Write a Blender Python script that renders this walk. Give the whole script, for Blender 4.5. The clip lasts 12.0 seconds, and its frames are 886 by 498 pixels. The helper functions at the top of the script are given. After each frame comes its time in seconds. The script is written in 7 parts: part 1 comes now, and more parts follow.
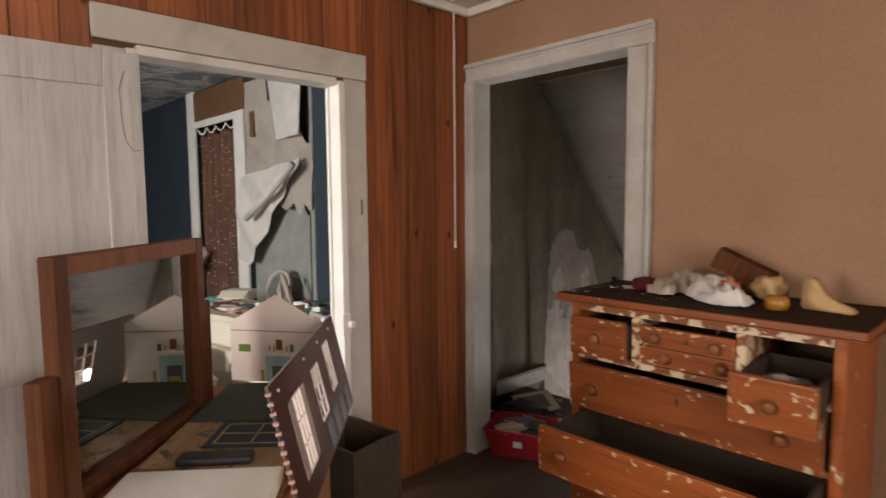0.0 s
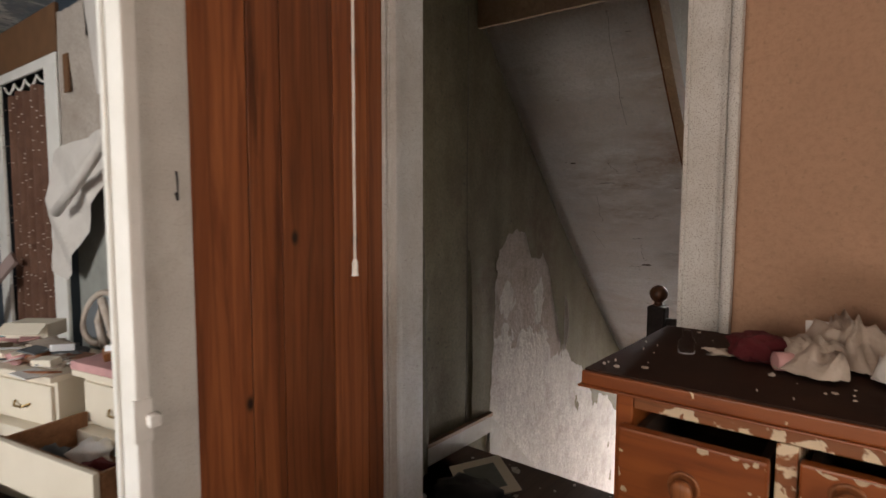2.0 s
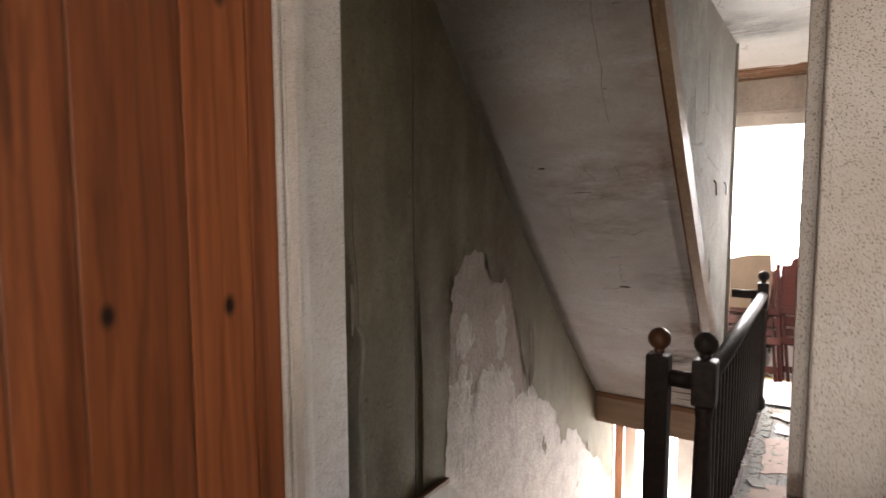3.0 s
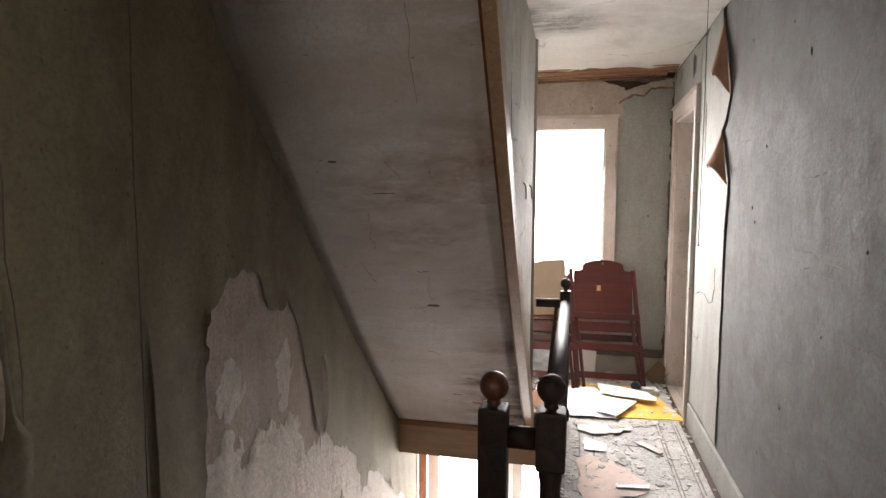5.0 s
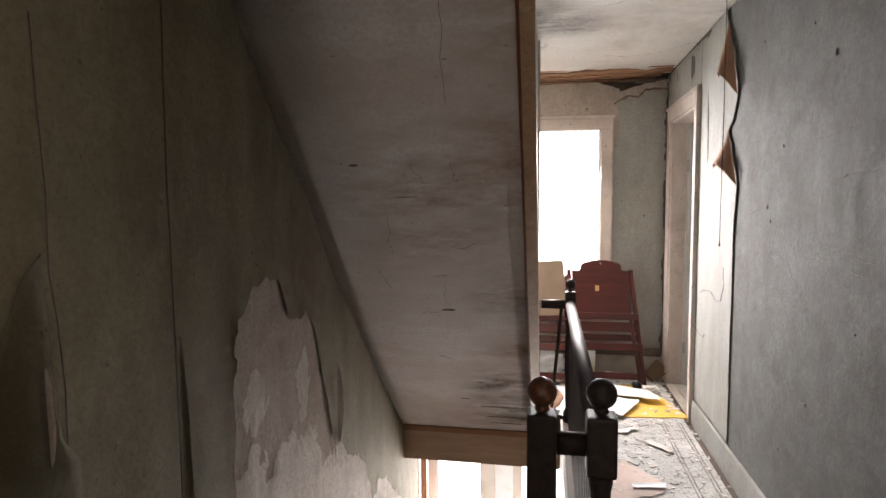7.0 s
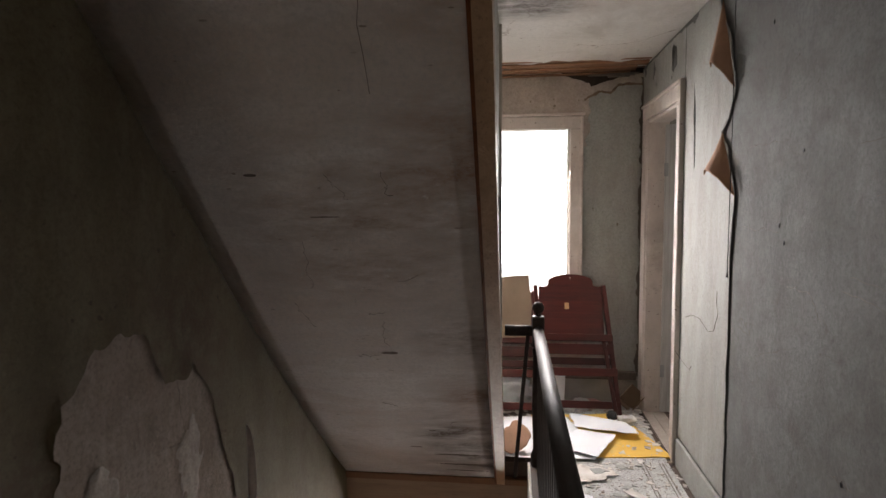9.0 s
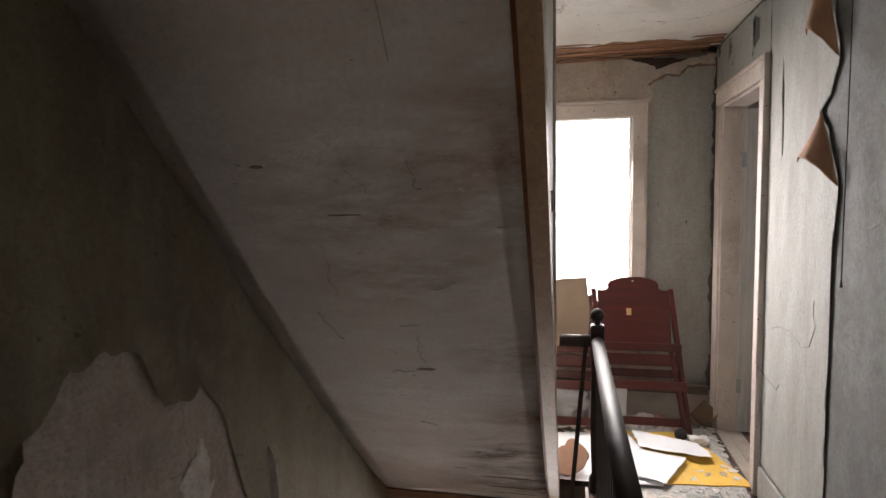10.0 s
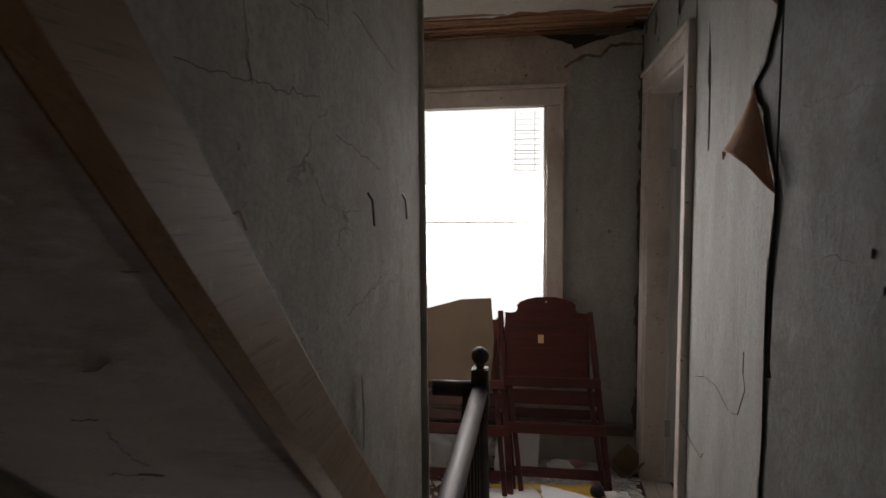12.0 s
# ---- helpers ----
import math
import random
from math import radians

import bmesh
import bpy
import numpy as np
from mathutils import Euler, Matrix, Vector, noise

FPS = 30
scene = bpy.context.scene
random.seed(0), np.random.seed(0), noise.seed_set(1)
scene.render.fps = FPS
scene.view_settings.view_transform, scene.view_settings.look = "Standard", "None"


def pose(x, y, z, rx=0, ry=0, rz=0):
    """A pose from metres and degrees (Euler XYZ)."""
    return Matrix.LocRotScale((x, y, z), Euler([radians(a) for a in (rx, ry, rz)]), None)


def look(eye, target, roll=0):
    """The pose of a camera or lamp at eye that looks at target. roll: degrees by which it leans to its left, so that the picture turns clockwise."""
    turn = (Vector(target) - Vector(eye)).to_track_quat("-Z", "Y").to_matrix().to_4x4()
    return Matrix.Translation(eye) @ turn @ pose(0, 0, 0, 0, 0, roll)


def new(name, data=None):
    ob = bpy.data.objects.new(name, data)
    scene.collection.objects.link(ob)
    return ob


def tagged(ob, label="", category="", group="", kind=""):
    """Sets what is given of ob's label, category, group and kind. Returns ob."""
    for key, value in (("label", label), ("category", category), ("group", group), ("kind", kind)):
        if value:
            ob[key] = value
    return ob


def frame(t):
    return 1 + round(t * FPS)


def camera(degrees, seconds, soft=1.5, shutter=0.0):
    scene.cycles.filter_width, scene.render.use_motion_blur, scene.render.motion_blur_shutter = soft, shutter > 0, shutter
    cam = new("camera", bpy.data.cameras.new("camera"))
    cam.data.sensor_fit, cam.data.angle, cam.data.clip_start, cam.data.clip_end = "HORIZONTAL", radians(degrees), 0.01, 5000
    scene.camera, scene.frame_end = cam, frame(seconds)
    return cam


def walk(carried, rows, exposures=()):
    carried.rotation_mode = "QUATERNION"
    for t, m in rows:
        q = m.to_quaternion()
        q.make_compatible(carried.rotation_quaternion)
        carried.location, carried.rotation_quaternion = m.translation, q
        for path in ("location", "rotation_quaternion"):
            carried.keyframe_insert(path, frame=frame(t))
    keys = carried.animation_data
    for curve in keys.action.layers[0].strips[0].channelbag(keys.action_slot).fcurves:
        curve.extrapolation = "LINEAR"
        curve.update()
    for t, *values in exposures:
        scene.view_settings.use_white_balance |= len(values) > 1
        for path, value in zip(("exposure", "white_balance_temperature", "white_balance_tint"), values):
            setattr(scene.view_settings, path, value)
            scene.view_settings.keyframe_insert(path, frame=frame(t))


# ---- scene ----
cam = camera(75.3, 12.0, shutter=0.3)
PATH = [
    (0, (0.357, 0.246, 1.404), (-1.096, 1.609, 1.237), -0.5),
    (0.5, (0.12, 0.425, 1.406), (-1.48, 1.614, 1.236), -0.4),
    (0.7, (0.059, 0.494, 1.404), (-1.547, 1.673, 1.236), -0.2),
    (1, (-0.032, 0.597, 1.402), (-1.571, 1.863, 1.236), 0.3),
    (1.5, (-0.301, 0.85, 1.387), (-1.748, 2.222, 1.222), 0.3),
    (2, (-0.491, 1.117, 1.346), (-1.74, 2.671, 1.18), 0.2),
    (2.5, (-0.711, 1.408, 1.374), (-1.925, 2.989, 1.206), 0.1),
    (3, (-0.881, 1.66, 1.427), (-1.986, 3.318, 1.255), -0.2),
    (3.5, (-1.024, 1.885, 1.501), (-1.867, 3.691, 1.339), 0.2),
    (5.5, (-1.213, 2.29, 1.406), (-1.639, 4.237, 1.248), -0.0),
    (6, (-1.3, 2.265, 1.414), (-1.714, 4.216, 1.257), -0.3),
    (6.5, (-1.324, 2.266, 1.431), (-1.718, 4.22, 1.276), -0.3),
    (7, (-1.352, 2.259, 1.428), (-1.713, 4.22, 1.274), -0.4),
    (9, (-1.353, 2.816, 1.497), (-1.593, 4.795, 1.337), -0.5),
    (9.5, (-1.398, 2.962, 1.493), (-1.624, 4.943, 1.33), -0.6),
    (10, (-1.351, 3.095, 1.487), (-1.778, 5.042, 1.324), -1.0),
    (10.5, (-1.192, 3.286, 1.496), (-1.63, 5.231, 1.335), -0.8),
    (11, (-1.066, 3.404, 1.498), (-1.502, 5.35, 1.341), -0.8),
    (11.5, (-1.022, 3.618, 1.503), (-1.407, 5.573, 1.338), -0.7),
    (12, (-1.008, 3.857, 1.508), (-1.318, 5.826, 1.34), -0.6),
]
import itertools

EXPOSURE = [(0.0, -0.1), (0.5, 0.05), (1.0, -0.05), (1.6, -0.2), (2.1, -0.2), (2.5, 0.0), (3.5, 0.25), (5.5, -0.08), (7.0, -0.08), (9.0, -0.87), (9.6, -0.9), (10.3, -0.5), (10.6, -0.5), (11.0, -0.87), (11.5, -1.5), (12.0, -2.4)]
walk(cam, [(t, look(eye, target, roll)) for t, eye, target, roll in PATH], EXPOSURE)

# ---- world and light ----
world = bpy.data.worlds.new("sky")
scene.world = world
world.use_nodes = True
wn = world.node_tree
sky = wn.nodes.new("ShaderNodeTexSky")
sky.sky_type, sky.sun_disc = "NISHITA", False
sky.sun_elevation, sky.sun_rotation = radians(42), radians(200)
wn.nodes["Background"].inputs[1].default_value = 0.12
wn.links.new(sky.outputs[0], wn.nodes["Background"].inputs[0])
sun_data = bpy.data.lights.new("sun", "SUN")
sun_data.energy, sun_data.angle, sun_data.color = 1.0, radians(12), (1.0, 0.96, 0.9)
sun = new("sun", sun_data)
sun.matrix_world = look((-4, -10, 11), (0, 0, 0))


def area_lamp(name, eye, target, width, height, watts, colour=(0.96, 0.98, 1.0), spread=180):
    """A rectangular area lamp; all but the side room's stand in window openings."""
    data = bpy.data.lights.new(name, "AREA")
    data.shape, data.size, data.size_y, data.energy, data.color = "RECTANGLE", width, height, watts, colour
    data.spread = radians(spread)
    ob = new(name, data)
    ob.matrix_world = look(eye, target)
    return ob


def backdrop(name, m, width, height, strength):
    """Plain washed-out daylight far outside a window."""
    mat = bpy.data.materials.new(name)
    mat.use_nodes = True
    bs = mat.node_tree.nodes["Principled BSDF"]
    bs.inputs["Base Color"].default_value = (0, 0, 0, 1)
    bs.inputs["Emission Color"].default_value = (1.0, 0.985, 0.96, 1)
    bs.inputs["Emission Strength"].default_value = strength
    bm = bmesh.new()
    bmesh.ops.create_grid(bm, x_segments=1, y_segments=1, size=0.5, matrix=Matrix.Diagonal((width, height, 1, 1)))
    me = bpy.data.meshes.new(name)
    bm.to_mesh(me)
    bm.free()
    me.materials.append(mat)
    ob = new(name, me)
    ob.matrix_world = m
    return tagged(ob, "bright washed-out daylight outside the windows", "backdrop", "", "structure")


backdrop("backdrop_north", pose(-1.5, 16.0, 1.0, 90, 0, 0), 30, 16, 6.0)
area_lamp("daylight_hall", (-1.36, 7.34, 1.45), (-1.3, 5.0, -0.35), 0.84, 1.3, 122, (1.0, 0.93, 0.91), 140)
area_lamp("daylight_lower_hall", (-1.75, 7.34, -1.3), (-1.60, 4.5, 0.9), 1.3, 1.5, 300, (1.0, 0.92, 0.885))
area_lamp("daylight_room", (-0.75, -2.72, 1.5), (-1.2, 3, 1.1), 1.1, 1.4, 64, (1.0, 0.855, 0.74), 150)
# lamp in an unseen east opening, added to brighten the panelling and chest
area_lamp("daylight_room_east", (2.42, 0.3, 1.5), (-1.8, 1.4, 0.7), 1.1, 1.4, 38, (1.0, 0.855, 0.74), 140)
area_lamp("daylight_blue_room", (-2.85, -2.3, 1.5), (-2.2, 3, 0.9), 1.2, 1.5, 165, (1.0, 0.98, 0.95))
# added fill inside the windowless side room, to lift the open door leaf
area_lamp("daylight_side_room", (1.9, 6.6, 1.5), (-0.4, 6.6, 1.2), 0.9, 1.3, 16)


# ---- materials ----
def nodes_of(name, rough=0.8, metal=0.0):
    m = bpy.data.materials.new(name)
    m.use_nodes = True
    nt = m.node_tree
    b = nt.nodes["Principled BSDF"]
    b.inputs["Roughness"].default_value, b.inputs["Metallic"].default_value = rough, metal
    return m, nt, b


def rgba(c):
    return (*c, 1.0)


def coords(nt, stretch=(1, 1, 1), shift=False):
    tc, mp = nt.nodes.new("ShaderNodeTexCoord"), nt.nodes.new("ShaderNodeMapping")
    mp.inputs["Scale"].default_value = stretch
    nt.links.new(tc.outputs["Object"], mp.inputs["Vector"])
    if shift:
        info, mul = nt.nodes.new("ShaderNodeObjectInfo"), nt.nodes.new("ShaderNodeMath")
        mul.operation = "MULTIPLY"
        mul.inputs[1].default_value = 37.0
        nt.links.new(info.outputs["Random"], mul.inputs[0])
        nt.links.new(mul.outputs[0], mp.inputs["Location"])
    return mp.outputs[0]


def noise_of(nt, vec, scale, detail=6.0, rough=0.6, warp=0.0):
    n = nt.nodes.new("ShaderNodeTexNoise")
    n.inputs["Scale"].default_value, n.inputs["Detail"].default_value = scale, detail
    n.inputs["Roughness"].default_value, n.inputs["Distortion"].default_value = rough, warp
    nt.links.new(vec, n.inputs["Vector"])
    return n.outputs[0]


def ramp_of(nt, fac, lo, hi):
    r = nt.nodes.new("ShaderNodeMapRange")
    r.inputs[1].default_value, r.inputs[2].default_value = lo, hi
    nt.links.new(fac, r.inputs[0])
    return r.outputs[0]


def mix_of(nt, fac, a, b):
    """Mixes two colours, each a tuple or a socket."""
    x = nt.nodes.new("ShaderNodeMix")
    x.data_type = "RGBA"
    nt.links.new(fac, x.inputs[0])
    for value, slot in ((a, 6), (b, 7)):
        if isinstance(value, tuple):
            x.inputs[slot].default_value = rgba(value)
        else:
            nt.links.new(value, x.inputs[slot])
    return x.outputs[2]


def bump_of(nt, b, height, strength, distance=0.01):
    n = nt.nodes.new("ShaderNodeBump")
    n.inputs["Strength"].default_value, n.inputs["Distance"].default_value = strength, distance
    nt.links.new(height, n.inputs["Height"])
    nt.links.new(n.outputs[0], b.inputs["Normal"])


def mottled(name, a, b, stain=None, scale=4.0, stain_scale=1.3, stain_at=(0.5, 0.75), rough=0.85, bump=0.25, fine=60.0, stretch=(1, 1, 1), metal=0.0, crack=None, spots=None, streak=None, spot_scale=28.0, spot_at=(0.72, 0.76), crack_stretch=None, blots=(), streak_stretch=(1, 1, 0.4), gloss=None, smear=None, grain=0.0):
    """Paint, paper, plaster, cloth: two tones, a stain at a larger scale, fine relief, hairline cracks and dark specks."""
    m, nt, bs = nodes_of(name, rough, metal)
    v = coords(nt, stretch)
    col = mix_of(nt, ramp_of(nt, noise_of(nt, v, scale), 0.3, 0.7), a, b)
    if stain:
        col = mix_of(nt, ramp_of(nt, noise_of(nt, v, stain_scale, 8, 0.65, 0.4), *stain_at), col, stain)
    if crack:
        vo = nt.nodes.new("ShaderNodeTexVoronoi")
        vo.feature = "DISTANCE_TO_EDGE"
        vo.inputs["Scale"].default_value = 1.1
        warp = nt.nodes.new("ShaderNodeVectorMath")
        wobble = nt.nodes.new("ShaderNodeTexNoise")
        wobble.inputs["Scale"].default_value, wobble.inputs["Detail"].default_value = 3.0, 6.0
        vc = coords(nt, crack_stretch) if crack_stretch else v
        nt.links.new(vc, wobble.inputs["Vector"])
        nt.links.new(vc, warp.inputs[0])
        ease = nt.nodes.new("ShaderNodeVectorMath")
        ease.operation = "SCALE"
        ease.inputs["Scale"].default_value = 0.4
        nt.links.new(wobble.outputs[1], ease.inputs[0])
        nt.links.new(ease.outputs[0], warp.inputs[1])
        nt.links.new(warp.outputs[0], vo.inputs["Vector"])
        line = ramp_of(nt, vo.outputs[0], 0.0045, 0.001)
        gate = nt.nodes.new("ShaderNodeMath")
        gate.operation = "MULTIPLY"
        nt.links.new(line, gate.inputs[0])
        nt.links.new(ramp_of(nt, noise_of(nt, v, 2.2), 0.50, 0.60), gate.inputs[1])
        col = mix_of(nt, gate.outputs[0], col, crack)
    if streak:
        v2 = coords(nt, streak_stretch)
        col = mix_of(nt, ramp_of(nt, noise_of(nt, v2, 8, 10, 0.74), 0.46, 0.70), col, streak)
        v3 = coords(nt, (1, 1, 1))
        col = mix_of(nt, ramp_of(nt, noise_of(nt, v3, 34, 6, 0.75), 0.58, 0.72), col, tuple(0.5 * (p + q) for p, q in zip(a, streak)))
    for centre, reach, colour in blots:
        far = nt.nodes.new("ShaderNodeVectorMath")
        far.operation = "DISTANCE"
        far.inputs[1].default_value = centre
        nt.links.new(coords(nt), far.inputs[0])
        both = nt.nodes.new("ShaderNodeMath")
        both.operation = "MULTIPLY"
        nt.links.new(ramp_of(nt, far.outputs["Value"], reach, reach * 0.2), both.inputs[0])
        nt.links.new(ramp_of(nt, noise_of(nt, coords(nt, (1, 3.0, 3.0)), 4.0, 9, 0.7), 0.36, 0.60), both.inputs[1])
        col = mix_of(nt, both.outputs[0], col, colour)
    if spots:
        col = mix_of(nt, ramp_of(nt, noise_of(nt, v, spot_scale, 2, 0.5), *spot_at), col, spots)
    if smear:
        v5 = coords(nt, (0.5, 1.6, 1.6))
        col = mix_of(nt, ramp_of(nt, noise_of(nt, v5, 3.2, 10, 0.72, 0.6), 0.47, 0.66), col, smear)
        v6 = coords(nt, (0.7, 1.2, 1.2))
        col = mix_of(nt, ramp_of(nt, noise_of(nt, v6, 6.0, 8, 0.7), 0.56, 0.74), col, tuple(0.8 * c for c in smear))
    if grain:
        v7 = coords(nt)
        col = mix_of(nt, ramp_of(nt, noise_of(nt, v7, 70, 9, 0.8), 0.46, 0.72), col, tuple((1 - grain) * c for c in b))
        col = mix_of(nt, ramp_of(nt, noise_of(nt, coords(nt, (1, 1.6, 0.8)), 23, 10, 0.8), 0.60, 0.74), col, tuple(min(0.9, (1 + 0.6 * grain) * c) for c in a))
    nt.links.new(col, bs.inputs["Base Color"])
    if gloss:
        worn = nt.nodes.new("ShaderNodeMapRange")
        worn.inputs[1].default_value, worn.inputs[2].default_value = 0.4, 0.62
        worn.inputs[3].default_value, worn.inputs[4].default_value = gloss
        nt.links.new(noise_of(nt, coords(nt, (1, 1, 0.5)), 9, 10, 0.75), worn.inputs[0])
        nt.links.new(worn.outputs[0], bs.inputs["Roughness"])
    bump_of(nt, bs, noise_of(nt, v, fine, 8, 0.7), bump)
    return m


def panelling(name, dark, light):
    """Knotty walnut boards: long wandering figure, dark pith streaks and small round knots."""
    m, nt, bs = nodes_of(name, 0.42)
    v = coords(nt, (1, 1, 0.045), True)
    col = mix_of(nt, ramp_of(nt, noise_of(nt, v, 18, 10, 0.64, 1.6), 0.26, 0.76), dark, light)
    fig = nt.nodes.new("ShaderNodeTexWave")
    fig.bands_direction = "Y"
    for key, value in (("Scale", 7.0), ("Distortion", 9.0), ("Detail", 4.0), ("Detail Scale", 1.1), ("Detail Roughness", 0.6)):
        fig.inputs[key].default_value = value
    nt.links.new(coords(nt, (1, 1, 0.10), True), fig.inputs["Vector"])
    col = mix_of(nt, ramp_of(nt, fig.outputs["Fac"], 0.78, 1.45), col, tuple(0.35 * c for c in dark))
    broad = noise_of(nt, coords(nt, (1, 1, 0.10), True), 5, 3, 0.5, 0.5)
    col = mix_of(nt, ramp_of(nt, broad, 0.52, 0.80), col, tuple(0.45 * c for c in dark))
    pith = noise_of(nt, coords(nt, (1, 1, 0.03), True), 15, 6, 0.65, 1.0)
    col = mix_of(nt, ramp_of(nt, pith, 0.61, 0.71), col, tuple(0.14 * c for c in dark))
    knot = nt.nodes.new("ShaderNodeTexVoronoi")
    knot.inputs["Scale"].default_value = 2.3
    knot.voronoi_dimensions = "2D"
    flat, facing = nt.nodes.new("ShaderNodeSeparateXYZ"), nt.nodes.new("ShaderNodeCombineXYZ")
    nt.links.new(coords(nt, (1, 1, 0.55), True), flat.inputs[0])
    nt.links.new(flat.outputs[1], facing.inputs[0])
    nt.links.new(flat.outputs[2], facing.inputs[1])
    nt.links.new(facing.outputs[0], knot.inputs["Vector"])
    col = mix_of(nt, ramp_of(nt, knot.outputs["Distance"], 0.036, 0.012), col, tuple(0.10 * c for c in dark))
    info = nt.nodes.new("ShaderNodeObjectInfo")
    tone = nt.nodes.new("ShaderNodeHueSaturation")
    nt.links.new(ramp_of(nt, info.outputs["Random"], -1.1, 1.0), tone.inputs["Value"])
    nt.links.new(col, tone.inputs["Color"])
    nt.links.new(tone.outputs[0], bs.inputs["Base Color"])
    bump_of(nt, bs, noise_of(nt, v, 140, 4, 0.6), 0.12, 0.003)
    return m


def wooden(name, dark, light, axis=2, rough=0.5, ring=9.0, flake=None, flake_at=(0.62, 0.64), bump=0.15):
    """Wood with grain along one axis; flake is old paint that still clings in patches."""
    m, nt, bs = nodes_of(name, rough)
    stretch = [1.0, 1.0, 1.0]
    stretch[axis] = 0.07
    v = coords(nt, stretch, True)
    grain = noise_of(nt, v, ring * 2.2, 9, 0.62, 1.2)
    col = mix_of(nt, ramp_of(nt, grain, 0.3, 0.68), dark, light)
    fine = noise_of(nt, v, ring * 16, 4, 0.6)
    col = mix_of(nt, ramp_of(nt, fine, 0.55, 0.8), col, tuple(c * 0.55 for c in dark))
    info = nt.nodes.new("ShaderNodeObjectInfo")
    tone = nt.nodes.new("ShaderNodeHueSaturation")
    nt.links.new(ramp_of(nt, info.outputs["Random"], -1.6, 1.0), tone.inputs["Value"])
    tone.inputs["Value"].default_value = 1.0
    nt.links.new(col, tone.inputs["Color"])
    col = tone.outputs[0]
    height = fine
    if flake:
        v4 = coords(nt, (1, 1, 1), True)
        mask = ramp_of(nt, noise_of(nt, v4, 19, 7, 0.62, 0.5), *flake_at)
        col = mix_of(nt, mask, col, flake)
        height = mask
    nt.links.new(col, bs.inputs["Base Color"])
    bump_of(nt, bs, height, bump, 0.004)
    return m


def plain(name, colour, rough=0.5, metal=0.0, bump=0.1, var=0.75):
    return mottled(name, colour, tuple(c * var for c in colour), scale=9, rough=rough, metal=metal, bump=bump, fine=90)


def glassy(name, tint=(1, 1, 1), rough=0.02):
    m, nt, b = nodes_of(name, rough)
    b.inputs["Base Color"].default_value = rgba(tint)
    b.inputs["Transmission Weight"].default_value = 1.0
    b.inputs["IOR"].default_value = 1.1
    return m


